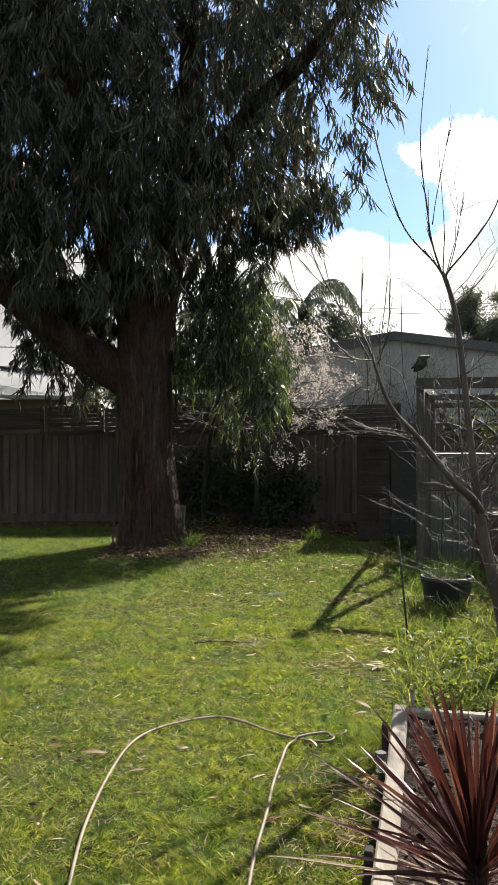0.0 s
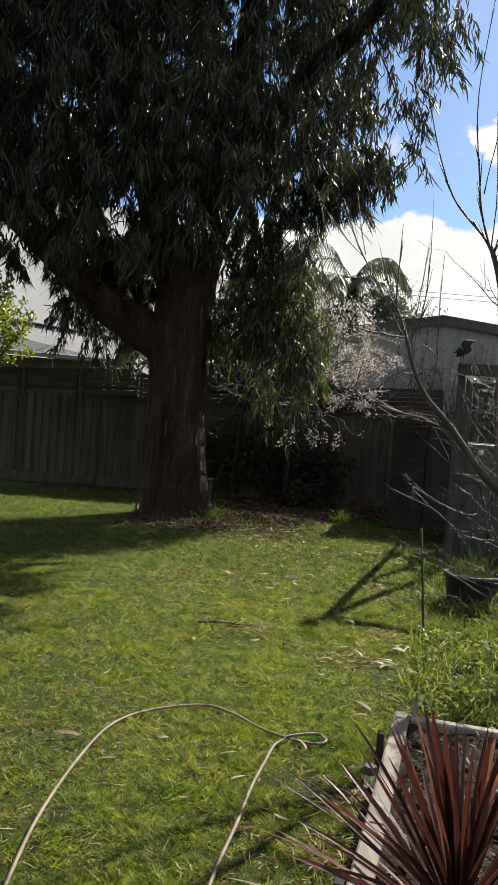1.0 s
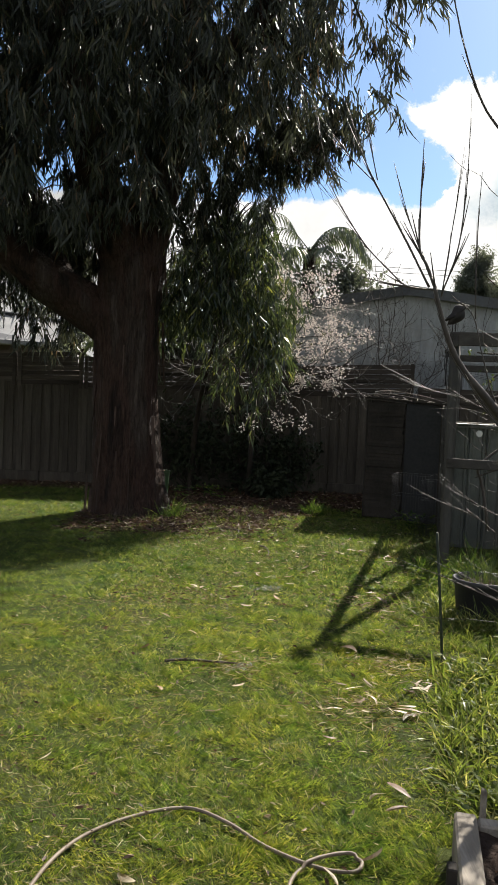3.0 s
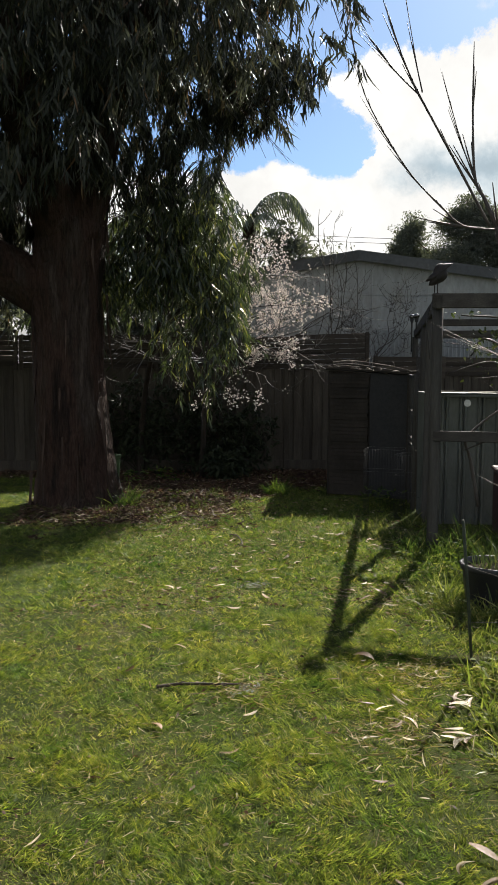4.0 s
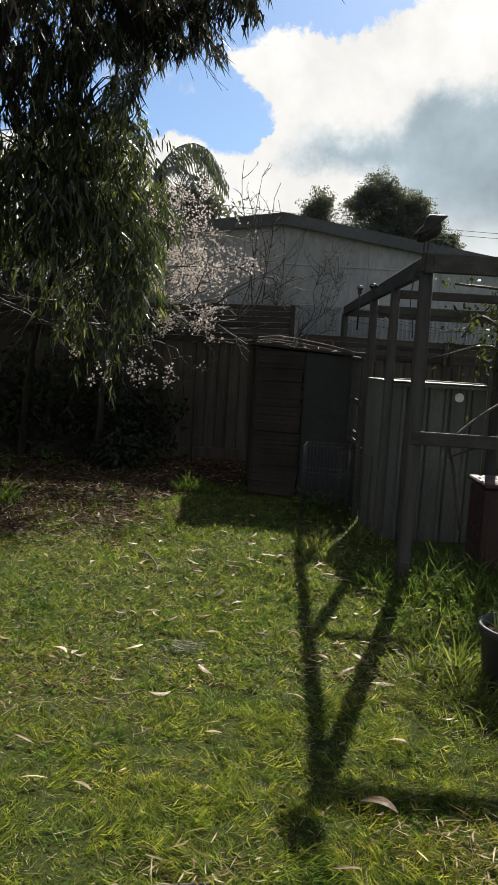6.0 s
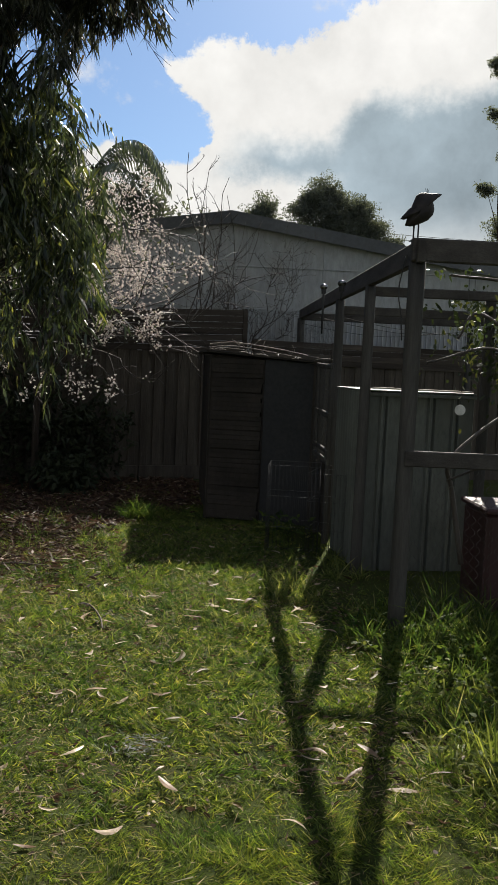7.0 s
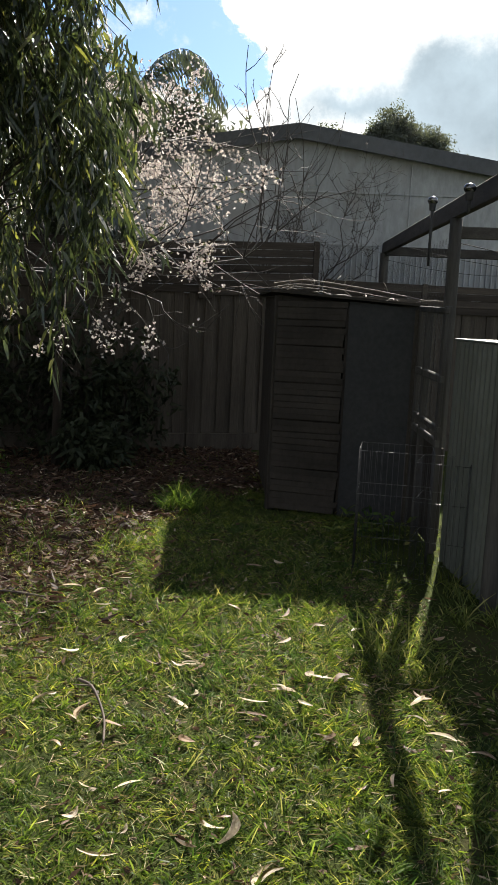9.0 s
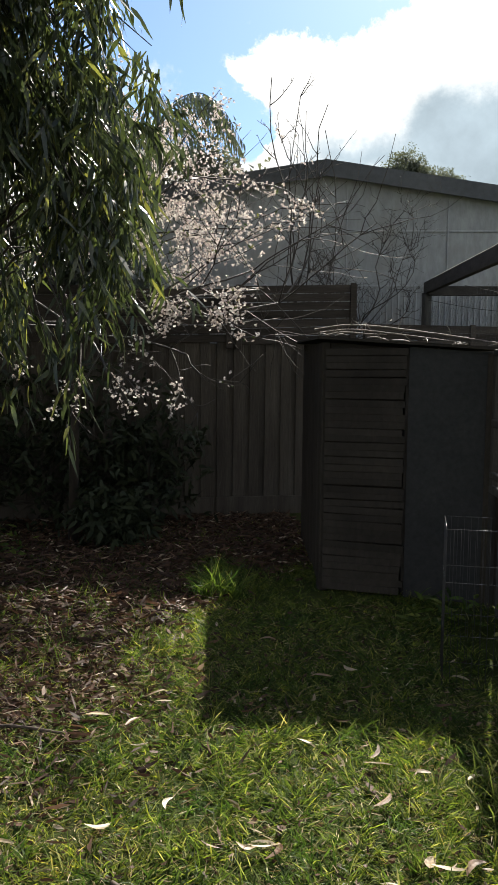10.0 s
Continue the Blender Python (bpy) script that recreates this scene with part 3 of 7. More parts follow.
def make_lawn():
    rng = np.random.default_rng(11)
    n = 2330000
    y = 1.4 + 13.8 * rng.random(n) ** 1.32
    half_l, half_r = 0.37 * y + 0.35, np.where(y < 8.5, 0.32 * y + 0.25, np.clip(0.7 * (y - 5.0), 2.9, 4.4))
    x = -half_l + (half_l + half_r) * rng.random(n)
    patchy = value_noise(x + 40, y + 40, 0.35, 5) * 0.6 + value_noise(x + 40, y + 40, 1.3, 6) * 0.4
    fine = value_noise(x + 40, y + 40, 0.06, 16)
    keep = rng.random(n) < np.clip(0.5 + (patchy - 0.35) * 2.0, np.where((y > 7.6) & (x > -1.3), 0.62, 0.5), 1.0) * np.where((y > 8.5) & (x < -1.3), 0.6, 1.0) * np.clip(np.where(y < 7.0, 0.4, 0.2) + 1.5 * fine, 0.2, 1.0) * 0.85 * (1 - 0.88 * litter_weight(x, y))
    keep &= ~in_bed(x, y) & (y < 15.6)
    # grass thinned in and beside the arbor so the shadow there reads darker
    along, across = (x - 1.94) * 0.2648 + (y - 9.18) * 0.9643, (x - 1.94) * 0.9643 - (y - 9.18) * 0.2648
    keep &= ~((along > 0.05) & (across > -0.4) | (along > 0.9) & (across > -0.6) & (across + 0.6 > rng.random(n) * 0.5)) | (rng.random(n) < 0.14)
    # the stretch where the walk ends is built of bent blades, the rest of straight ones
    bent = (y > 7.6) & (y < 12.6) & (x > -1.3) & (x < 2.2)
    keep &= ~bent | (rng.random(n) < np.where(patchy < 0.45, 1.0, 0.8))
    x, y, patchy, fine, bent = x[keep], y[keep], patchy[keep], fine[keep], bent[keep]
    n = len(x)
    lush = np.clip((y - 8.0) / 3.0, 0, 1)
    clump = fine * 0.5 + value_noise(x + 40, y + 40, 0.17, 17) * 0.5
    P = np.stack([x, y, lie(x, y) - 0.004], 1)
    # tufts lean together, each blade a little its own way
    a = 12.6 * value_noise(x + 40, y + 40, 0.13, 19) + rng.normal(size=n) * 1.1
    lean = 0.5 + 1.5 * rng.random(n) ** 1.3
    D = unit(np.stack([np.cos(a) * lean, np.sin(a) * lean, np.ones(n)], 1))
    L = (0.02 + 0.04 * rng.random(n) ** 1.6) * (0.7 + 0.6 * patchy) * (0.22 + 1.7 * clump) * (1 + 0.45 * lush) * np.interp(y, [3.0, 7.0], [0.85, 1.0])
    W = (0.0026 + 0.0024 * rng.random(n)) * (1 + 0.05 * lush)
    bend = np.stack([np.cos(a) * 0.35, np.sin(a) * 0.35, -0.45 * np.ones(n)], 1) * rng.random(n)[:, None]
    green = rng.random(n) < np.clip((y - 6.5) / 3.0, 0.15, 0.72) * np.clip(0.45 + 1.4 * value_noise(x + 40, y + 40, 0.8, 18), 0.2, 1.0)
    for pick, material, shape, label in ((~green & ~bent, M_GRASS, (1.0,), "short patchy backlit lawn grass, green to yellow"), (green & ~bent, M_LUSH, (1.0,), "thicker green blades growing among the lawn"),
                                         (~green & bent, M_GRASS, (0.9, 1.0), "matted yellow-green lawn grass near the arbor"), (green & bent, M_LUSH, (0.9, 1.0), "tufts of bent dark green lawn grass near the coop")):
        ob = blades("lawn_grass", P[pick], D[pick], L[pick], W[pick], bend[pick], shape, material, None, 12)
        tagged(ob, label, "grass", kind="stuff")


make_lawn()

# ---- the back fence ----
FENCE_Y = 15.72


def make_fence():
    fence = thing("paling_fence", "tall weathered timber paling fence along the back of the yard", "fence", (0, FENCE_Y, 0))
    rng = random.Random(5)
    meshes = []
    for k in range(5):
        bm = box_bm((0.098, 0.016, 1.72 + 0.02 * k), (0, 0, 0.86 + 0.01 * k), bevel=0.003)
        me = bpy.data.meshes.new("paling")
        bm.to_mesh(me)
        bm.free()
        me.materials.append(M_FENCE)
        meshes.append(me)
    x = -11.0
    i = 0
    while x < 9.0:
        ob = new("paling", rng.choice(meshes))
        ob.parent = fence
        ob.matrix_basis = pose(x, -0.03 - (i % 2) * 0.017, rng.uniform(-0.02, 0.02), rng.uniform(-0.4, 0.4), rng.uniform(-0.35, 0.35), 0)
        x += 0.08
        i += 1
    for k in range(8):
        bar("plinth", (-11 + 2.5 * k, -0.075, 0.09), (-8.52 + 2.5 * k, -0.075, 0.09), 0.025, 0.2, M_FENCE, fence)
    for z in (0.35, 1.5):
        bar("rail", (-11, 0.03, z), (9, 0.03, z), 0.04, 0.075, M_FENCE, fence)
    for k in range(9):
        xx = -10.6 + 2.4 * k
        part("post", box_bm((0.1, 0.1, 2.3 if k in (2, 3) else 1.8), (xx, 0.09, 1.15 if k in (2, 3) else 0.9)), M_FENCE, fence)
    return fence


make_fence()


def make_screen(x0, x1, z0, z1, tilt, fill=0.97):
    screen = thing("slatted_screen", "dark horizontal timber slat screen fixed on top of the paling fence", "fence screen", (x0, FENCE_Y, z0), group="screens on the fence")
    rng = random.Random(int(x0 * 10) + 40)
    count = max(3, int((z1 - z0) / 0.075))
    for k in range(count):
        z = (k + 0.5) * (z1 - z0) / count
        bar("slat", (0, -0.068, z + rng.uniform(-0.001, 0.001)), (x1 - x0, -0.068, z + tilt + rng.uniform(-0.001, 0.001)), 0.016, (z1 - z0) / count * rng.uniform(fill - 0.03, fill + 0.02), M_SLAT, screen, bevel=0.002)
    n = max(2, int((x1 - x0) / 1.1) + 1)
    for k in range(n):
        x = 0.045 + k * (x1 - x0 - 0.09) / (n - 1)
        bar("upright", (x, -0.088, -0.03), (x, -0.088, z1 - z0 + 0.01 + tilt * k / (n - 1)), 0.06, 0.02, M_SLAT, screen, bevel=0.003)


make_screen(-6.4, -5.052, 1.68, 2.13, 0.03)
make_screen(-5.048, -3.942, 1.68, 2.17, 0.05)
make_screen(-3.938, -2.792, 1.68, 2.24, 0.04)
make_screen(-2.788, -1.712, 1.68, 2.2, 0.03)
make_screen(-1.708, -0.652, 1.68, 2.22, 0.02)
make_screen(-0.648, 0.388, 1.68, 2.2, 0.03)
make_screen(0.392, 1.668, 1.68, 2.2, 0.03, 0.93)
make_screen(1.672, 2.93, 1.68, 2.26, 0.05, 0.92)
make_screen(3.0, 5.4, 1.6, 1.92, 0.0)
make_screen(5.42, 8.0, 1.6, 1.92, 0.0)

# ---- the neighbour's building behind the fence ----
U = Vector((0.9643, -0.2648, 0.0))  # along the gable wall and across the arbor
V_AWAY = Vector((0.2648, 0.9643, 0.0))  # away, along the arbor's side


def slab(bm, corners, thick):
    """A sheet of some thickness through four corners (hung down from them)."""
    top = [bm.verts.new(c) for c in corners]
    low = [bm.verts.new(Vector(c) - Vector((0, 0, thick))) for c in corners]
    bm.faces.new(top)
    bm.faces.new(low[::-1])
    for i in range(4):
        j = (i + 1) % 4
        bm.faces.new((top[j], top[i], low[i], low[j]))


def make_gable_house():
    apex = Vector((3.12, 17.35, 0))
    top, fall, left, right, deep = 3.74, 0.152, 2.6, 6.3, 7.0
    house = thing("gable_garage", "pale grey garage with a low dark gable roof behind the fence", "garage")

    def at(s, r, z):
        p = apex + U * s + V_AWAY * r
        return (p.x, p.y, z)

    bm = bmesh.new()
    ring = [(-left, 0), (-left, top + 0.1 - fall * left), (0, top + 0.1), (right, top + 0.1 - fall * right), (right, 0)]
    front = [bm.verts.new(at(s, 0, z)) for s, z in ring]
    back = [bm.verts.new(at(s, deep, z)) for s, z in ring]
    bm.faces.new(front)
    bm.faces.new(back[::-1])
    for i in range(5):
        j = (i + 1) % 5
        bm.faces.new((front[j], front[i], back[i], back[j]))
    part("wall", bm, M_WALL, house)
    for sgn, far in ((-1, left), (1, right)):
        bm = bmesh.new()
        e = far + 0.35
        slab(bm, [at(0, -0.1, top + 0.165), at(sgn * e, -0.1, top + 0.165 - fall * e), at(sgn * e, deep + 0.3, top + 0.165 - fall * e), at(0, deep + 0.3, top + 0.165)], 0.04)
        part("roof", bm, M_ROOF, house)
        bm = bmesh.new()
        slab(bm, [at(0, -0.13, top + 0.175), at(sgn * e, -0.13, top + 0.175 - fall * e), at(sgn * e, -0.104, top + 0.175 - fall * e), at(0, -0.104, top + 0.175)], 0.19)
        part("bargeboard", bm, M_ROOF, house)
    # cover strips of the cladding sheets, the girt line between upper and lower sheets
    for k in range(-2, 6):
        s = k * 1.2 + 0.25
        h = top - fall * abs(s) - 0.06
        bar("cover_strip", at(s, -0.006, 0.1), at(s, -0.006, h), 0.012, 0.03, M_WALL, house, bevel=0.002)
    for z in (2.45, 3.1):
        s0, s1 = -2.4, 5.6
        if z > 3:
            s0, s1 = -2.0, 3.9
        bar("cover_strip", at(s0, -0.006, z), at(s1, -0.006, z), 0.014, 0.02, M_WALL, house, bevel=0.002)
    for k in range(70):
        s = 0.4 + k * 0.07
        bar("rib", at(s, -0.01, 0.4), at(s, -0.01, 2.42), 0.018, 0.02, M_WALL, house, bevel=0.0)


make_gable_house()


def make_left_house():
    house = thing("pale_roof_house", "low neighbouring house with a pale sheet-metal roof behind the fence", "house")
    el, er, rr, rl = Vector((-13.5, 22.6, 3.0)), Vector((-5.2, 24.0, 2.92)), Vector((-5.75, 27.0, 3.78)), Vector((-14, 25.0, 4.55))
    bm = bmesh.new()
    slab(bm, [el, er, rr, rl], 0.06)
    part("roof", bm, M_PALEROOF, house)
    bm = bmesh.new()
    slab(bm, [rl, rr, rr + Vector((0.3, 3.2, -0.9)), rl + Vector((0.3, 3.2, -0.9))], 0.06)
    part("roof", bm, M_PALEROOF, house)
    bar("gutter", el + Vector((0, -0.05, -0.05)), er + Vector((0, -0.05, -0.05)), 0.1, 0.11, M_PALEROOF, house)
    bar("ridge_cap", rl + Vector((0, 0, 0.02)), rr + Vector((0, 0, 0.02)), 0.3, 0.04, M_PALEROOF, house)
    for k in range(26):
        f = k / 25
        bar("rib", el.lerp(er, f) + Vector((0, 0, 0.012)), rl.lerp(rr, f) + Vector((0, 0, 0.012)), 0.03, 0.024, M_PALEROOF, house, bevel=0.0)
    bm = bmesh.new()
    a, b = el + Vector((0.4, 0.5, -0.1)), er + Vector((-0.4, 0.5, -0.1))
    c, d = b + Vector((0, 5, 0)), a + Vector((0, 5, 0))
    slab(bm, [a, b, c, d], 2.85)
    part("wall", bm, M_BROWNWALL, house)
    for k in range(3):
        f = 0.45 + 0.18 * k
        p = a.lerp(b, f)
        part("window", box_bm((0.9, 0.06, 0.8), (p.x, p.y - 0.02, 1.9)), M_BLUEPANEL, house)
    mast = thing("roof_antenna", "thin metal television antenna on the pale roof", "antenna", (-6.9, 24.8, 3.25))
    tube("mast", [(0, 0, 0), (0, 0, 1.55)], [0.02, 0.016], M_WIRE, mast, 6)
    tube("boom", [(-0.75, 0, 1.22), (0.15, 0, 1.2)], [0.014, 0.014], M_WIRE, mast, 6)
    for k in range(5):
        tube("element", [(-0.7 + k * 0.19, -0.22, 1.22), (-0.7 + k * 0.19, 0.22, 1.22)], [0.007, 0.007], M_WIRE, mast, 5)


make_left_house()

# ---- trees ----


def make_gum():
    rng = np.random.default_rng(21)
    gum = thing("gum_tree", "huge old gum tree with dark peeling bark and dense drooping crown", "tree", (-1.48, 12.4, 0))
    o = np.array([-1.48, 12.4, 0])

    def limb(name, pts, radii, count, sides, rough, seed):
        P = smooth_line(np.array(pts) - o, count)
        R = np.interp(np.linspace(0, 1, count), np.linspace(0, 1, len(radii)), radii)
        tube(name, P, R, M_BARK, gum, sides, rough, seed)
        return P

    limb("trunk", [(-1.48, 12.4, -0.25), (-1.48, 12.4, 0.05), (-1.52, 12.4, 0.5), (-1.58, 12.4, 1.2), (-1.6, 12.4, 2.0), (-1.62, 12.35, 2.7), (-1.5, 12.35, 3.4)], [0.62, 0.53, 0.465, 0.425, 0.41, 0.43, 0.4], 26, 30, 0.045, 1)
    lines = []
    lines.append(limb("limb", [(-1.6, 12.4, 2.4), (-2.2, 12.3, 2.75), (-2.8, 12.1, 3.1), (-3.4, 11.9, 3.65), (-4.2, 11.7, 4.3), (-5.6, 11.4, 5.0), (-7.0, 11.2, 6.2)], [0.36, 0.3, 0.26, 0.22, 0.18, 0.14, 0.07], 22, 16, 0.04, 2))
    lines.append(limb("limb", [(-1.5, 12.35, 3.2), (-1.3, 12.4, 4.2), (-1.05, 12.5, 5.4), (-0.9, 12.6, 6.6), (-0.9, 12.6, 8.4), (-1.1, 12.7, 10.3)], [0.36, 0.3, 0.27, 0.24, 0.17, 0.06], 22, 16, 0.04, 3))
    lines.append(limb("limb", [(-1.1, 12.45, 4.9), (-0.6, 12.0, 5.6), (0.1, 11.5, 6.3), (0.8, 11.0, 6.8), (1.4, 10.8, 7.5)], [0.2, 0.17, 0.14, 0.1, 0.04], 18, 12, 0.04, 4))
    lines.append(limb("limb", [(-1.6, 12.3, 3.1), (-1.9, 11.9, 4.1), (-2.2, 11.4, 5.4), (-2.5, 10.9, 6.9), (-2.9, 10.4, 8.6)], [0.3, 0.26, 0.22, 0.16, 0.06], 20, 14, 0.04, 5))
    lines.append(limb("limb", [(-2.4, 12.2, 2.9), (-2.9, 12.9, 3.8), (-3.6, 13.4, 5.2), (-4.3, 13.8, 7.0)], [0.2, 0.17, 0.12, 0.05], 16, 12, 0.04, 6))
    lines.append(limb("limb", [(-1.3, 12.4, 4.2), (-0.9, 13.1, 5.2), (-0.3, 13.6, 6.3), (0.4, 13.9, 7.6)], [0.18, 0.15, 0.11, 0.04], 16, 12, 0.04, 7))

    # the crown: hanging sprays inside a rounded volume whose lower edge climbs to both sides
    kx = np.array([-9.0, -7.0, -5.2, -4.2, -3.0, -1.9, -1.2, -0.5, 0.3, 1.0, 1.6, 2.1, 2.5])
    kz = np.array([3.4, 3.9, 4.3, 4.25, 3.75, 3.9, 4.1, 4.4, 4.95, 5.5, 6.2, 6.95, 7.6])
    n = 11500
    c = np.stack([rng.uniform(-8.5, 2.3, n), rng.uniform(9.4, 14.6, n), rng.uniform(2.8, 11.0, n)], 1)
    ratio = c[:, 1] / 12.2
    low = 1.55 + (np.interp(c[:, 0] / ratio, kx, kz) - 1.55) * ratio + 0.25
    edge = (value_noise(c[:, 0] + 20, c[:, 2] + 20, 0.8, 31) - 0.5) * 1.5 + (value_noise(c[:, 0] + 20, c[:, 2] + 20, 0.33, 34) - 0.5) * 0.7
    inside = (((c[:, 0] + 3.0) / 5.4) ** 2 + ((c[:, 1] - 12.0) / 2.8) ** 2 + ((c[:, 2] - 6.5) / 5.0) ** 2) < 1.0 + edge * 0.4
    inside &= c[:, 2] > low + edge * 0.7
    inside &= np.abs(c[:, 1] - 11.8) < 2.8 * (1 - 0.72 * np.clip((c[:, 0] + 0.6) / 3.0, 0, 1))
    gaps = value_noise(c[:, 0] / ratio + 20, (c[:, 2] - 1.5) / ratio + 20, 0.33, 33)
    inside &= gaps > 0.24
    hole = (((c[:, 0] + 0.75) / 0.32) ** 2 + ((c[:, 2] - 7.25) / 0.5) ** 2) < 1.0
    c = c[inside & ~hole]
    # sprays below the left limb and in its fork; back right, added for shade
    more = []
    # the three from y 13.5 on are added to shade the lawn
    for x, y, z, k in ((-2.9, 13.0, 3.5, 26), (-2.4, 13.1, 3.4, 20), (-3.4, 12.9, 3.9, 24), (-2.7, 12.8, 4.0, 26), (-2.1, 12.9, 3.7, 18), (-4.3, 11.8, 3.95, 10), (-3.9, 11.9, 3.6, 6), (-3.2, 12.4, 2.9, 9), (-2.9, 12.6, 2.6, 7), (-0.7, 12.6, 4.2, 20), (-0.3, 12.5, 4.45, 18), (-1.0, 12.2, 4.1, 12), (0.8, 12.4, 5.35, 12), (0.3, 13.5, 5.2, 30), (0.7, 13.9, 5.6, 34), (1.1, 14.2, 6.0, 30), (1.6, 12.3, 6.0, 6)):
        more.append(np.array([x, y, z]) + rng.normal(size=(k, 3)) * np.array([0.28, 0.25, 0.2]))
    c = np.concatenate([c] + more)
    # the lobe over the lawn hangs forward of the trunk
    forward = np.clip((c[:, 0] - 0.5) / 0.9, 0, 1)
    forward = forward * forward * (3 - 2 * forward)
    c = np.array([0.1, 0.4, 1.55]) + (c - np.array([0.1, 0.4, 1.55])) * (1 - 0.115 * forward)[:, None]
    # every spray: leaves hung along a short drooping twig
    back = c[:, 1] > 11.7
    for sprays, per, shape in ((c[~back], 28, (0.45, 1.0, 0.75)), (c[back], 54, (1.0,))):
        m = len(sprays) * per
        drop = np.repeat(unit(rng.normal(size=(len(sprays), 3)) * np.array([0.4, 0.4, 0.2]) + np.array([0, 0, -0.85])), per, 0)
        along = rng.random(m) ** 0.8 * np.repeat(rng.uniform(0.25, 0.6, len(sprays)), per)
        P = np.repeat(sprays - o, per, 0) + drop * along[:, None] + rng.normal(size=(m, 3)) * 0.035
        D = unit(drop * 0.6 + rng.normal(size=(m, 3)) * np.array([0.33, 0.33, 0.2]) + np.array([0, 0, -0.7]))
        L, W = 0.1 + 0.09 * rng.random(m), (0.016 + 0.013 * rng.random(m)) * (1.0 if len(shape) > 1 else 1.25)
        bend = np.stack([rng.normal(size=m) * 0.32, rng.normal(size=m) * 0.32, -0.2 * np.ones(m)], 1)
        ob = blades("crown", P, D, L, W, bend, shape, M_GUMLEAF, gum, 22)
        tagged(ob, "dense dark crown of long hanging gum leaves", kind="stuff")
    # twigs that carry the sprays
    pieces = []
    ends = np.concatenate([p[4:] for p in lines])
    for k in rng.choice(len(c), 280, replace=False):
        tip = c[k] - o
        root = ends[np.argmin(np.linalg.norm(ends - tip, axis=1) + rng.random(len(ends)) * 0.6)]
        mid = (tip + root) / 2 + rng.normal(size=3) * 0.12 + np.array([0, 0, 0.18])
        line = smooth_line([root, mid, tip], 6)
        pieces.append(tube_arrays(line, np.linspace(0.02, 0.004, 6), 4))
    for k in range(9):
        root = np.array([0.35, 12.4, 4.95]) - o + rng.normal(size=3) * np.array([0.12, 0.15, 0.1])
        grow_out = np.array([0.35 + 0.4 * rng.random(), rng.normal() * 0.15, -0.35 - 0.35 * rng.random()])
        line = smooth_line([root, root + grow_out * 0.5 + np.array([0, 0, 0.06]), root + grow_out], 7)
        pieces.append(tube_arrays(line, np.linspace(0.006, 0.002, 7), 4))
        for j in range(3):
            i = rng.integers(2, 6)
            pieces.append(tube_arrays([line[i], line[i] + np.array([0.06 + 0.1 * rng.random(), rng.normal() * 0.05, -0.05 - 0.12 * rng.random()])], [0.003, 0.0016], 4))
    v, q, t = join(pieces)
    tagged(mass("twig_work", v, q, t, M_BARK, gum, smooth=True), "thin dark twigs in and below the crown", kind="stuff")
    # strips of loose bark on the trunk
    n = 46
    a, z = rng.uniform(0, 2 * np.pi, n), rng.uniform(-0.1, 3.2, n)
    r = np.interp(z, [0, 0.5, 1.2, 3.0], [0.55, 0.465, 0.43, 0.43])
    P = np.stack([np.cos(a) * r - 0.08, np.sin(a) * r, z + 0.3], 1)
    D = unit(np.stack([np.cos(a) * 0.05, np.sin(a) * 0.05, -np.ones(n)], 1))
    ob = blades("loose_bark", P, D, rng.uniform(0.25, 0.8, n), rng.uniform(0.015, 0.05, n), np.stack([np.cos(a) * 0.05, np.sin(a) * 0.05, np.zeros(n)], 1), (0.8, 1.0, 0.7), M_STRIP, gum, 23)
    tagged(ob, "loose hanging strips of bark", kind="stuff")


make_gum()


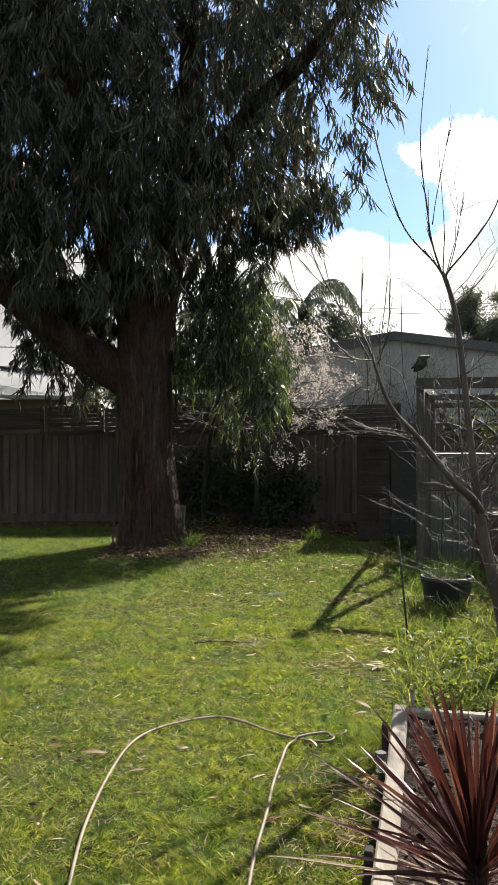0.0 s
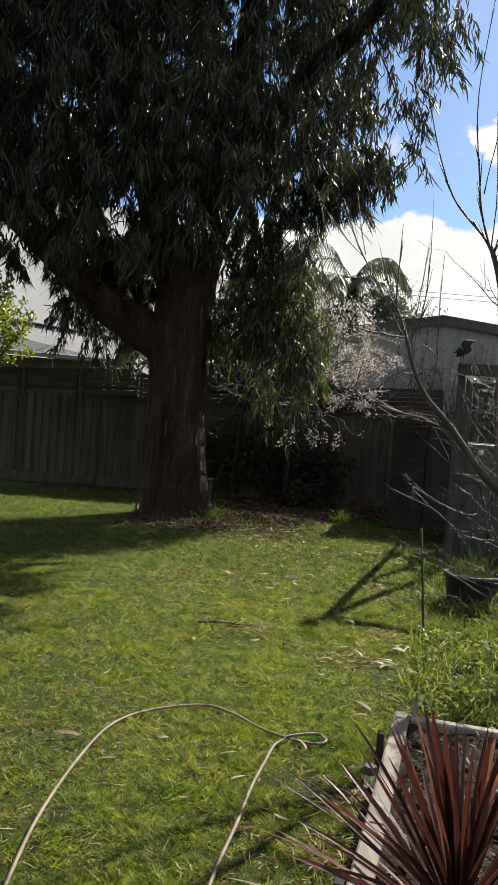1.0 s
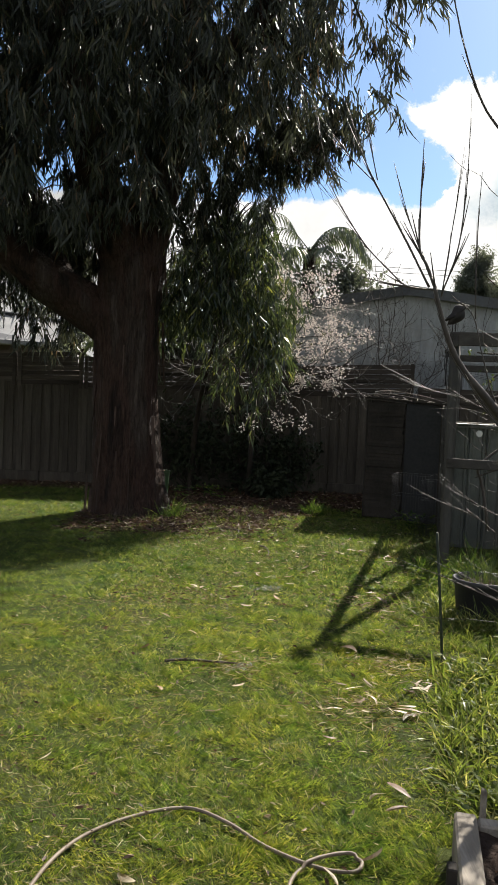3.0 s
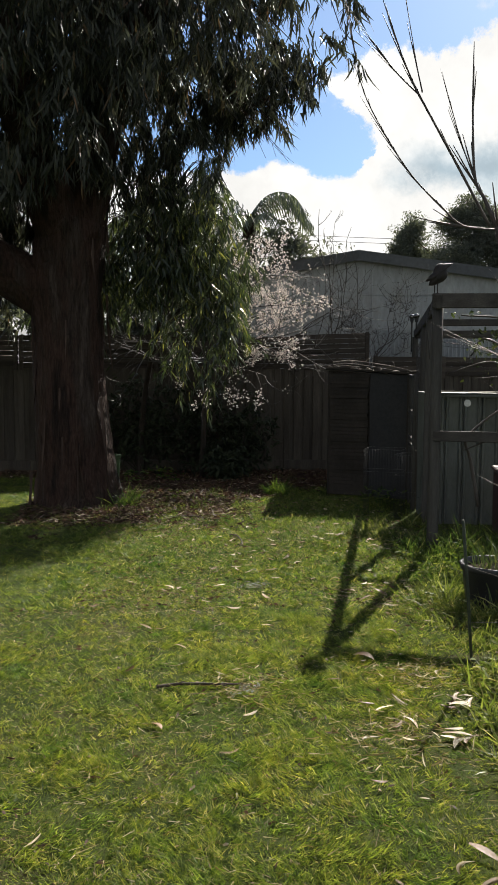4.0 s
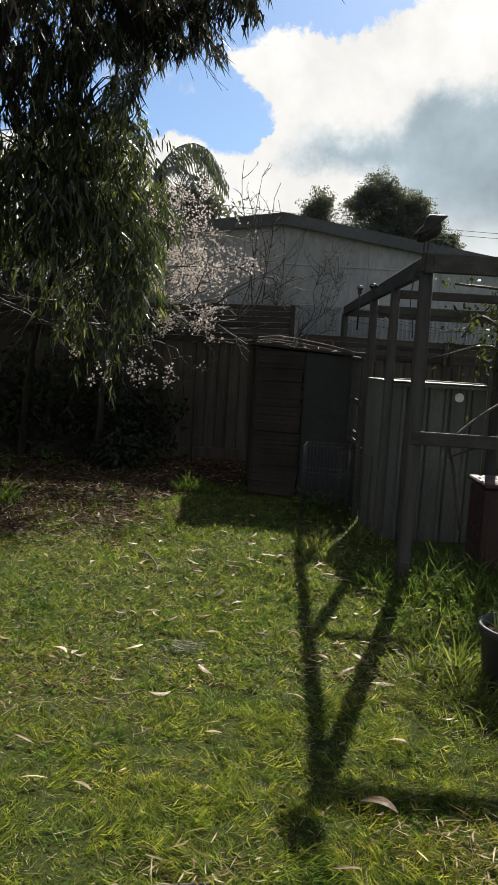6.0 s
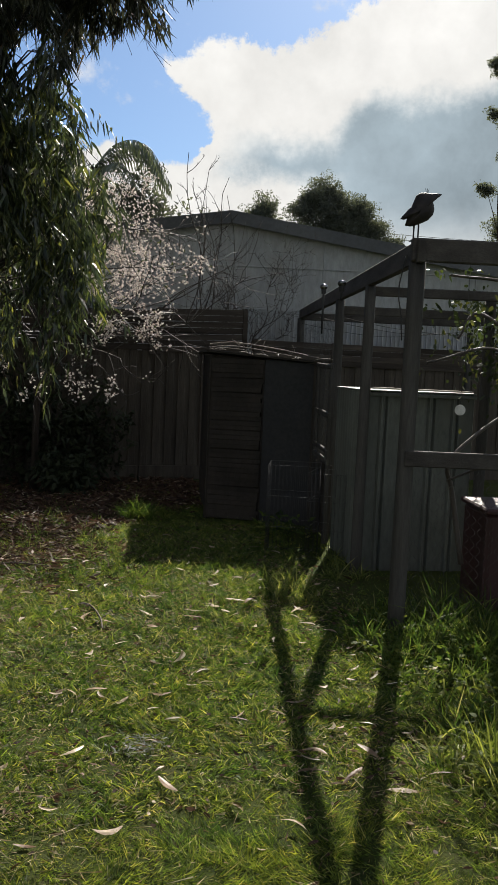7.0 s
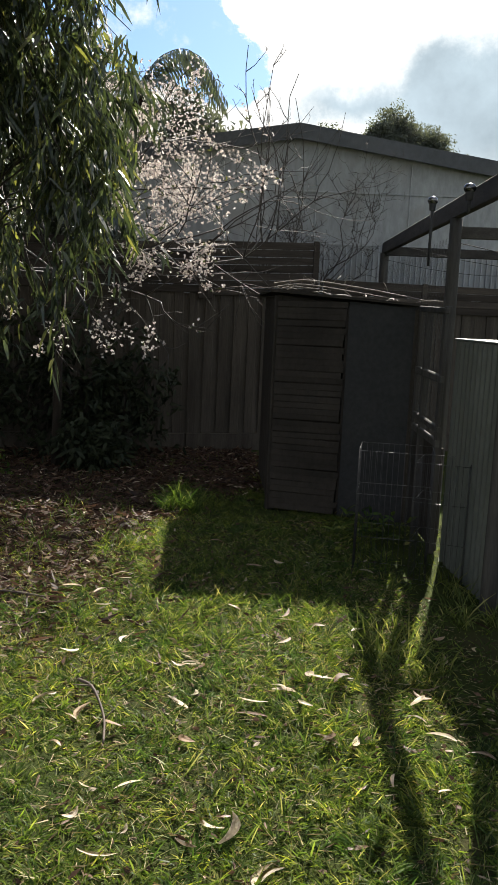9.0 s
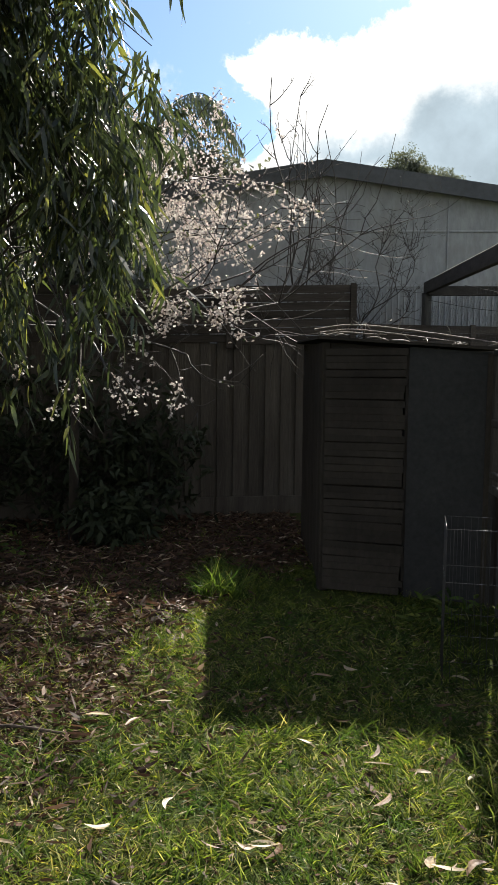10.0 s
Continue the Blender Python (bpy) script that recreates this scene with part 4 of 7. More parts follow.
def make_weeping():
    rng = np.random.default_rng(41)
    o = np.array([-0.4, 13.3, 0])
    tree = thing("weeping_tree", "bushy weeping tree with narrow shiny leaves before the fence", "tree", tuple(o))
    tube("trunk", smooth_line(np.array([(-0.45, 1.75, -0.2), (-0.42, 1.7, 0.7), (-0.3, 1.3, 1.6), (-0.05, 0.4, 2.7), (0.0, 0, 4.2)]), 14), np.linspace(0.06, 0.018, 14), M_TRUNK, tree, 10, 0.03)
    n = 5200
    c = np.stack([rng.uniform(-2.0, 0.95, n), rng.uniform(12.2, 13.6, n), rng.uniform(0.8, 5.4, n)], 1)
    # the outline hangs lower in the middle and thins out upwards to a rounded top
    low = np.interp(c[:, 0] + 0.08, [-2.0, -1.2, -0.6, -0.25, -0.03, 0.25, 0.5, 0.66, 0.78, 0.88], [2.6, 2.6, 2.55, 2.15, 1.5, 1.65, 2.2, 2.65, 3.0, 5.0])
    high = np.interp(c[:, 0] + 0.08, [-2.0, -1.2, -0.6, -0.1, 0.22, 0.36, 0.46, 0.62, 0.76, 0.84], [3.6, 3.55, 3.85, 4.35, 4.4, 4.15, 3.9, 3.45, 3.1, 2.6])
    depth = np.abs(c[:, 1] - 12.9) < 0.68 * np.sqrt(np.clip(1 - ((c[:, 0] + 0.45) / 1.55) ** 2, 0.05, 1))
    noise_e = (value_noise(c[:, 0] + 20, c[:, 2] + 20, 0.4, 51) - 0.5) * 1.3
    clumps = value_noise(c[:, 0] + 9, c[:, 2] + 9, 0.26, 52) * 0.6 + value_noise(c[:, 0] + 9, c[:, 1] + 9, 0.27, 53) * 0.4
    thin = 0.05 * ((c[:, 0] < -0.75) & (c[:, 2] > 3.0) & (c[:, 2] < 3.9)) + 0.05 * (c[:, 2] < 2.0)
    c = c[(c[:, 2] > low + noise_e * 0.4) & (c[:, 2] < high + noise_e * 0.45) & depth & (clumps > 0.43 + thin)]
    # every strand: a hanging twig with sickle leaves on both sides, drooping the same way
    per = 13
    m = len(c) * per
    reach = np.repeat(rng.uniform(0.3, 0.75, len(c)), per)
    hang = np.repeat(unit(rng.normal(size=(len(c), 3)) * np.array([0.4, 0.4, 0.15]) + np.array([0, 0, -1.0])), per, 0)
    along = rng.random(m) * reach
    P = np.repeat(c - o, per, 0) + hang * along[:, None] + rng.normal(size=(m, 3)) * 0.018
    D = unit(hang * 0.55 + np.repeat(rng.normal(size=(len(c), 3)) * 0.16, per, 0) + rng.normal(size=(m, 3)) * np.array([0.42, 0.42, 0.25]) + np.array([0, 0, -0.4]))
    L, W = 0.07 + 0.09 * rng.random(m), 0.014 + 0.017 * rng.random(m)
    bend = np.stack([rng.normal(size=m) * 0.22, rng.normal(size=m) * 0.22, -0.35 * np.ones(m)], 1)
    tagged(blades("crown", P, D, L, W, bend, (0.35, 1.0, 0.7), M_WEEP, tree, 42), "hanging narrow leaves, some coloured yellow-green as if backlit", kind="stuff")
    pieces = []
    for k in rng.choice(len(c), 200, replace=False):
        tip = c[k] - o
        root = np.array([0, 0, np.clip(tip[2] * 0.8 + 0.6, 0.8, 4.2)])
        mid = root * 0.4 + tip * 0.6 + np.array([0, 0, 0.35])
        pieces.append(tube_arrays(smooth_line([root, mid, tip], 7), np.linspace(0.012, 0.003, 7), 4))
    v, q, t = join(pieces)
    tagged(mass("branchwork", v, q, t, M_TWIG, tree, smooth=True), "thin hanging branches", kind="stuff")


make_weeping()


def grow(rng, start, direction, length, radius, depth, pieces, tips, up=0.15, split=3, wander=0.25):
    """A crooked branch and its side branches."""
    n = 6
    P = [np.array(start, float)]
    d = unit(np.array(direction, float))
    for _ in range(n):
        d = unit(d + rng.normal(size=3) * wander * 0.5 + np.array([0, 0, up * 0.3]))
        P.append(P[-1] + d * length / n)
    P = np.array(P)
    pieces.append(tube_arrays(P, np.linspace(radius, radius * 0.45, n + 1), 4 if radius < 0.012 else 7))
    if depth == 0:
        tips.append(P)
        return
    for k in range(split):
        i = rng.integers(2, n + 1)
        side = unit(np.cross(d, rng.normal(size=3)))
        grow(rng, P[i], d * 0.75 + side * 0.8, length * rng.uniform(0.5, 0.75), radius * 0.5, depth - 1, pieces, tips, up, split, wander)
    tips.append(P[3:])


def make_blossom():
    rng = np.random.default_rng(61)
    o = np.array([0.12, 14.7, 0.1])
    tree = thing("blossom_tree", "fruit tree covered in small white and pink blossom by the fence", "tree", tuple(o))
    pieces, tips = [], []
    tube("trunk", [(0, 0, -0.1), (0.02, 0, 0.8), (0.06, -0.02, 1.65)], [0.045, 0.038, 0.03], M_TRUNK, tree, 9, 0.03)
    for d, l in (((0.75, 0.1, 0.75), 1.6), ((0.25, 0.0, 1.0), 1.7), ((0.9, -0.1, 0.3), 1.35), ((-0.3, 0.1, 0.9), 1.7), ((0.55, 0.15, 1.0), 1.65), ((-0.7, -0.1, 0.45), 1.3), ((0.85, -0.1, 0.4), 1.5), ((0.05, -0.2, 1.0), 1.75), ((0.4, 0.1, 1.0), 1.8), ((0.6, 0.0, 0.55), 1.5), ((-0.5, -0.3, 0.0), 1.0), ((0.25, -0.5, -0.05), 0.9), ((0.9, 0.1, 0.7), 1.7), ((-0.35, -0.35, -0.25), 0.9), ((0.5, -0.3, -0.25), 0.8), ((0.15, -0.4, -0.3), 0.7)):
        grow(rng, (0.06, -0.02, 1.5 + rng.random() * 0.3), d, l * 1.15, 0.016, 2, pieces, tips, 0.06, 5, 0.3)
    pieces = [p for p in pieces if p[0][:, 2].max() < 3.75]
    v, q, t = join(pieces)
    tagged(mass("branchwork", v, q, t, M_PLUM, tree, smooth=True), "fine dark branches", kind="stuff")
    nodes = np.concatenate([smooth_line(p, 12) for p in tips if len(p) > 2])
    nodes = nodes[(nodes[:, 0] > -0.45) & (nodes[:, 0] < 1.7 - 0.3 * np.abs(nodes[:, 2] - 2.5)) & (nodes[:, 2] < 3.75)]
    nodes = nodes[value_noise(nodes[:, 0] + 20, nodes[:, 2] + 20, 0.22, 64) + 0.25 * rng.random(len(nodes)) > 0.42]
    nodes = nodes[(nodes[:, 2] > 1.75) | (nodes[:, 2] > 0.95) & (rng.random(len(nodes)) < np.where(nodes[:, 0] < 0.8, 0.3, 0.12))]
    heads = nodes[rng.choice(len(nodes), 1150)]
    c = np.repeat(heads, 4, 0) + rng.normal(size=(len(heads) * 4, 3)) * 0.036
    # every flower: five petals
    per = 5
    n = len(c) * per
    axis = np.repeat(unit(rng.normal(size=(len(c), 3))), per, 0)
    D = unit(np.cross(axis, rng.normal(size=(n, 3))) + axis * 0.4)
    P = np.repeat(c, per, 0)
    tagged(blades("blossom", P, D, 0.014 + 0.01 * rng.random(n), 0.012 + 0.006 * rng.random(n), axis * 0.2, (0.4, 1.0), M_PETAL, tree, 62), "clusters of small white and pink flowers", kind="stuff")
    n = 500
    c = nodes[rng.choice(len(nodes), n)]
    tagged(blades("new_foliage", c, unit(rng.normal(size=(n, 3)) + np.array([0, 0, 0.4])), 0.03 + 0.02 * rng.random(n), 0.012 + 0.006 * rng.random(n), rng.normal(size=(n, 3)) * 0.1, (0.4, 1.0), M_VINE, tree, 63), "small young leaves", kind="stuff")


make_blossom()


def make_bare_tree(name, label, at, leaders, seed, twigs, wander, side):
    """A leafless tree: leaders from a short trunk, each with crooked side twigs that turn upwards."""
    rng = np.random.default_rng(seed)
    tree = thing(name, label, "tree", at, group="bare trees behind the fence")
    pieces = []
    tube("trunk", [(0, 0, -0.1), (0.03, 0, 0.9), (0, 0, 1.8)], [0.06, 0.05, 0.042], M_PLUM, tree, 8, 0.03)

    def shoot(start, d, length, radius, n, depth):
        d = unit(np.array(d, float))
        P = [np.array(start, float)]
        for _ in range(n):
            d = unit(d + rng.normal(size=3) * np.array([wander, wander, wander * 0.6]) + np.array([0, 0, 0.1]))
            P.append(P[-1] + d * length / n)
        pieces.append(tube_arrays(np.array(P), np.linspace(radius, radius * 0.4, n + 1) * 0.72, 5 if radius > 0.006 else 4))
        if depth:
            for k in range(int(twigs * (1.0 if depth > 1 else 0.6))):
                i = rng.integers(1, n + 1)
                out = unit(np.cross(P[i] - P[i - 1], rng.normal(size=3)))
                shoot(P[i], unit(P[i] - P[i - 1]) * 0.5 + out + np.array([0, 0, 0.25]), length * rng.uniform(0.5, 1.2) * side, radius * 0.55, 5, depth - 1)

    for (x, y, z), r in leaders:
        d = np.array([x, y, z - 1.75])
        shoot((0, 0, 1.75), d, np.linalg.norm(d) * 1.06, r, 10, 2)
    v, q, t = join(pieces)
    tagged(mass("branchwork", v, q, t, M_PLUM, tree, smooth=True), "bare winter branches and twigs", kind="stuff")


make_bare_tree("bare_plum_tree", "leafless fruit tree with crooked fine twigs behind the fence", (3.1, 16.35, 0), (((0.9, 0, 2.75), 0.014), ((-0.7, 0.1, 2.7), 0.013), ((0.35, 0.1, 2.95), 0.012), ((-1.0, 0, 2.3), 0.012), ((1.2, -0.1, 2.35), 0.012), ((-0.2, 0, 2.8), 0.012), ((0.75, 0, 2.2), 0.01), ((1.35, 0.05, 2.6), 0.01)), 71, 12, 0.34, 0.36)
make_bare_tree("bare_plum_tree", "leafless fruit tree with tall thin shoots behind the fence", (2.5, 16.2, 0), (((0.28, 0, 4.3), 0.015), ((0.5, 0, 3.95), 0.013), ((-0.1, 0.05, 4.2), 0.014), ((-0.22, 0, 4.05), 0.012), ((0.82, 0, 3.65), 0.012), ((0.05, -0.1, 3.8), 0.01)), 72, 9, 0.17, 0.17)


def make_far_tree(name, label, at, trunk_h, blobs, seed, leaves, leaf, lean=0.0):
    """A distant tree: trunk, limbs to every clump, and clumps of small leaves with gaps between them."""
    rng = np.random.default_rng(seed)
    tree = thing(name, label, "tree", at, group="distant trees")
    line = smooth_line([(0, 0, -0.2), (lean * 0.9, 0, trunk_h * 0.4), (lean * 0.3, 0, trunk_h * 0.7), (lean, 0, trunk_h)], 10)
    tube("trunk", line, np.linspace(1.0, 0.4, 10) * min(0.2, 0.026 * trunk_h + 0.03), M_BARK, tree, 8, 0.03)
    pieces, P = [], []
    for x, y, z, r in blobs:
        c = np.array([x, y, z])
        i = int(np.clip(z / trunk_h * 0.72, 0.3, 1) * 9)
        pieces.append(tube_arrays(smooth_line([line[i], (line[i] + c) / 2 + np.array([0, 0, 0.1 * r]), c], 7), np.linspace(0.09, 0.02, 7) * max(0.4, r * 0.6), 6))
        n = int(leaves * r * r)
        knots = unit(rng.normal(size=(11, 3))) * rng.uniform(0.2, 0.78, 11)[:, None] * r
        own = knots[rng.integers(0, 11, n)]
        v = own + unit(rng.normal(size=(n, 3))) * (rng.random(n) ** 0.36)[:, None] * r * 0.56
        lump = 1 + 0.26 * np.sin(v[:, 0] * 6 / r + seed + x) * np.sin(v[:, 2] * 7 / r + z) + 0.14 * np.sin(v[:, 1] * 9 / r + v[:, 0] * 11 / r)
        P.append(c + v * lump[:, None] * np.array([1.0, 0.9, 0.78]))
    v, q, t = join(pieces)
    tagged(mass("limb_work", v, q, t, M_BARK, tree, smooth=True), "dark limbs", kind="stuff")
    P = np.concatenate(P)
    n = len(P)
    D = unit(rng.normal(size=(n, 3)) + np.array([0, 0, -0.5]))
    tagged(blades("crown", P, D, leaf * (0.7 + 0.7 * rng.random(n)), leaf * 0.6 * (0.6 + 0.6 * rng.random(n)), rng.normal(size=(n, 3)) * 0.1, (1.0,), M_FARLEAF, tree, seed + 1), "clumped grey-green crown with gaps", kind="stuff")


make_far_tree("distant_gum_tree", "broad dark gum tree standing beyond the garage", (13.6, 40.0, 0), 7.0,
              [(-2.9, 0, 8.3, 1.0), (-2.1, 0.5, 7.4, 1.2), (-0.6, 0, 9.0, 1.15), (0.6, 0.3, 9.4, 1.0), (0.2, 0, 8.0, 1.6), (1.7, 0, 8.9, 0.95), (2.4, 0, 7.9, 1.1), (-1.1, 0, 6.7, 1.6), (1.6, 0, 6.6, 1.7), (3.3, 0, 7.2, 0.9), (-3.3, 0, 7.4, 0.8), (0.3, 0, 6.2, 1.6)], 81, 7600, 0.1)
make_far_tree("distant_pine_tree", "tall thin tree with tufts of foliage along a bare stem", (22.6, 40.0, 0), 16.0,
              [(-0.3, 0, 16.4, 0.7), (0.9, 0, 15.6, 0.9), (-0.2, 0, 14.2, 0.55), (0.5, 0, 13.6, 0.5), (0.2, 0, 12.2, 0.4), (-0.6, 0, 10.6, 0.55), (1.1, 0, 10.2, 0.7), (0.9, 0, 8.8, 1.2), (2.0, 0, 9.6, 1.0)], 83, 3600, 0.12, 0.5)
make_far_tree("distant_gum_tree", "small feathery tree beyond the pale-roofed house", (-5.9, 29.0, 0), 4.5,
              [(-0.6, 0, 5.0, 0.75), (0.2, 0, 4.4, 0.9), (0.9, 0, 4.0, 0.9), (-0.1, 0, 3.4, 0.8), (1.6, 0, 3.7, 0.9), (-1.2, 0, 4.3, 0.7)], 85, 2600, 0.1)
make_far_tree("distant_blossom_bush", "pale bush behind the paling fence", (-3.6, 17.4, 0), 2.0,
              [(-0.4, 0, 2.2, 0.4), (0.2, 0, 2.35, 0.42), (0.6, 0, 2.1, 0.4), (1.0, 0, 2.3, 0.35)], 87, 1400, 0.055)

make_far_tree("evergreen_bush", "dark evergreen bush showing over the paling fence", (-0.9, 17.2, 0), 2.4, [(-0.9, 0, 2.1, 0.5), (-0.2, 0, 2.4, 0.6), (0.5, 0, 2.2, 0.55), (1.1, 0, 2.5, 0.5), (-1.5, 0, 2.0, 0.45), (0.2, 0, 1.7, 0.5), (-1.2, 0, 2.75, 0.55), (-0.5, 0, 3.05, 0.55), (0.3, 0, 2.95, 0.5), (-1.8, 0, 2.5, 0.45), (1.5, 0, 2.2, 0.5), (1.85, 0, 1.9, 0.45), (1.3, 0, 2.8, 0.5), (0.4, 0.3, 2.2, 0.5), (-0.1, 0.3, 2.0, 0.5)], 95, 7600, 0.085)


def make_palm(at, height, fronds, seed, size, arch=()):
    rng = np.random.default_rng(seed)
    palm = thing("feather_palm", "feather palm with arching fronds showing above the trees", "palm", at, group="palms behind the fence")
    tube("trunk", smooth_line([(0, 0, -0.1), (0.05, 0, height * 0.5), (0, 0, height)], 10), np.linspace(0.2, 0.15, 10), M_BARK, palm, 10, 0.04)
    for k in range(fronds):
        a = 2.39996 * k + rng.uniform(-0.2, 0.2)
        rise = rng.uniform(-0.5, 1.15)
        if k < len(arch):
            a, rise = arch[k]
        out = np.array([np.cos(a), np.sin(a), 0])
        line = smooth_line([np.array([0, 0, height]), np.array([0, 0, height + rise * 0.5 * size]) + out * 0.5 * size, np.array([0, 0, height + (rise * 0.55 - 0.05) * size]) + out * 1.1 * size, np.array([0, 0, height + (rise * 0.3 - 0.55) * size]) + out * 1.6 * size], 60)
        frond = tube("frond", line, np.linspace(0.013, 0.004, 60), M_PALM, palm, 5)
        T = unit(np.gradient(line, axis=0))
        side = unit(np.cross(T, np.array([0, 0, 1.0])))
        P = np.concatenate([line[3::2], line[3::2]])
        D = unit(np.concatenate([side[3::2], -side[3::2]]) * 0.8 + np.concatenate([T[3::2], T[3::2]]) * 0.5 + np.array([0, 0, -0.3]))
        n = len(P)
        L = np.tile(np.sin(np.linspace(0.35, 2.9, n // 2)), 2) * 0.5 * size * 0.8
        blades("leaf_blade", P, D, L, 0.036 * np.ones(n), np.tile(np.array([0, 0, -0.8]), (n, 1)), (0.7, 1.0), M_PALM, frond, seed + k)


make_palm((1.45, 21.6, 0), 5.3, 13, 91, 0.95, ((0.05, 1.1), (0.25, 0.85), (-0.35, 0.95), (3.0, 1.0), (-0.1, 0.6)))
make_palm((-0.3, 22.2, 0), 5.6, 18, 92, 1.05)
make_far_tree("evergreen_bush", "dense dark evergreen bush below the palms behind the fence", (1.9, 21.0, 0), 3.6, [(-0.8, 0, 4.2, 0.8), (0.2, 0, 4.7, 0.75), (0.7, 0, 4.1, 0.85), (-0.2, 0, 3.4, 1.0), (1.1, 0, 3.3, 0.7), (-1.7, 0, 3.9, 0.9)], 89, 2200, 0.1)


def make_shade_shrub(at, size, seed):
    """An evergreen shrub between the trees and the fence, its leaves coloured dark for the shade."""
    rng = np.random.default_rng(seed)
    shrub = thing("shade_shrub", "leafy evergreen shrub against the fence, leaves coloured dark for deep shade", "shrub", at, group="shrubs along the fence")
    pieces, tips = [], []
    for k in range(7):
        a = rng.uniform(0, 2 * np.pi)
        grow(rng, (0, 0, 0.0), (np.cos(a) * 0.5, np.sin(a) * 0.25, 1.0), size[2] * rng.uniform(0.5, 0.75), 0.009, 1, pieces, tips, 0.05, 5, 0.3)
    v, q, t = join(pieces)
    tagged(mass("branchwork", v, q, t, M_TRUNK, shrub, smooth=True), "thin dark stems", kind="stuff")
    n = 1500
    v = unit(rng.normal(size=(n, 3))) * (rng.random(n) ** 0.55)[:, None] * 1.15
    lump = 1 + 0.45 * np.sin(v[:, 0] * 6 + seed) * np.sin(v[:, 2] * 7) + 0.25 * np.sin(v[:, 0] * 13 + v[:, 2] * 11 + seed)
    P = v * lump[:, None] * np.array(size) * np.array([1, 1, 0.5]) + np.array([0, 0, size[2] * 0.55])
    P[:, 2] = np.abs(P[:, 2])
    D = unit(rng.normal(size=(n, 3)) * np.array([1, 1, 0.5]) + np.array([0, 0, -0.4]))
    tagged(blades("foliage", P, D, 0.06 + 0.06 * rng.random(n), 0.025 + 0.02 * rng.random(n), np.tile(np.array([0, 0, -0.25]), (n, 1)), (0.4, 1.0, 0.7), M_SHRUB, shrub, seed + 1), "broad leaves coloured dark for deep shade", kind="stuff")


# the four tall ones are added to fill the dark under the trees
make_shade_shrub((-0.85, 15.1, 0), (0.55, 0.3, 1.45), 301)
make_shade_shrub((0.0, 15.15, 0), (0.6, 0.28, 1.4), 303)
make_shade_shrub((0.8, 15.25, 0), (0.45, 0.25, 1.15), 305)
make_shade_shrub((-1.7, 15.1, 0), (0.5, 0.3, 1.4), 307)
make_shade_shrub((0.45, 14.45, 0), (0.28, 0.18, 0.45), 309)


def make_citrus():
    rng = np.random.default_rng(101)
    o = np.array([-5.25, 13.4, 0])
    tree = thing("citrus_tree", "young citrus tree with bright yellow-green leaves by the fence", "tree", tuple(o))
    tube("trunk", [(0, 0, -0.05), (0.05, 0, 0.9), (0.1, 0, 2.0)], [0.045, 0.038, 0.03], M_TWIG, tree, 8)
    pieces, tips = [], []
    for d in ((0.3, 0, 1), (-0.4, 0.2, 0.9), (0.6, -0.2, 0.6), (0.1, -0.4, 0.9), (-0.6, 0, 0.5), (0.7, 0.1, 0.25)):
        grow(rng, (0.1, 0, 1.85), d, 1.3, 0.018, 1, pieces, tips, 0.2, 5, 0.25)
    v, q, t = join(pieces)
    tagged(mass("branchwork", v, q, t, M_TWIG, tree, smooth=True), "thin branches", kind="stuff")
    nodes = np.concatenate([smooth_line(p, 10) for p in tips])
    n = 4200
    c = nodes[rng.choice(len(nodes), n)] + rng.normal(size=(n, 3)) * 0.05
    tagged(blades("crown", c, unit(rng.normal(size=(n, 3)) + np.array([0, 0, 0.2])), 0.05 + 0.04 * rng.random(n), 0.028 + 0.015 * rng.random(n), rng.normal(size=(n, 3)) * 0.12, (0.3, 1.0, 0.8), M_LEMON, tree, 102), "yellow-green citrus leaves", kind="stuff")


make_citrus()


def make_fruit_tree(name, label, trunk, radii, shoots, seed, spurs):
    """A bare pruned fruit tree: a stem, long shoots, short spurs along them."""
    rng = np.random.default_rng(seed)
    o = np.array(trunk[0])
    tree = thing(name, label, "tree", tuple(o), group="bare fruit trees in the yard")
    stem = smooth_line(np.array(trunk) - o, 24)
    tube("trunk", stem, np.interp(np.linspace(0, 1, 24), np.linspace(0, 1, len(radii)), radii), M_TWIG, tree, 9, 0.03, seed)
    side = []
    for k in range(120):
        i = rng.integers(2, 22) if k < 40 else rng.integers(2, 14)
        grow(rng, stem[i], (rng.normal() * 0.8 + 0.35, rng.normal() * 0.6, 0.35 + 0.5 * rng.random()), rng.uniform(0.2, 0.6), 0.0034, 1, side, [], 0.22, 3, 0.3)
    v, q, t = join(side)
    tagged(mass("twig_work", v, q, t, M_TWIG, tree, smooth=True), "fine side twigs", kind="stuff")
    for pts, r in shoots:
        n = 6 * len(pts)
        line = smooth_line(np.array(pts) - o, n)
        rad = np.linspace(r, max(r * 0.25, 0.0018), n) * (0.85 if r > 0.02 else 0.62)
        pieces = [tube_arrays(line, rad * (1 + 0.14 * rng.random(n)), 6)]
        T = np.gradient(line, axis=0)
        for k in range(int(spurs * len(pts))):
            i = rng.integers(2, n)
            d = unit(np.cross(T[i], rng.normal(size=3)) * 1.0 + unit(T[i]) * 0.9)
            l = rng.uniform(0.015, 0.05) if rng.random() < 0.85 else rng.uniform(0.08, 0.22)
            pieces.append(tube_arrays([line[i], line[i] + d * l * 0.6, line[i] + d * l + np.array([0, 0, 0.004])], np.array([1.0, 0.85, 0.5]) * min(0.0038, 0.9 * rad[i]), 4))
        v, q, t = join(pieces)
        mass("branch", v, q, t, M_TWIG, tree, smooth=True)


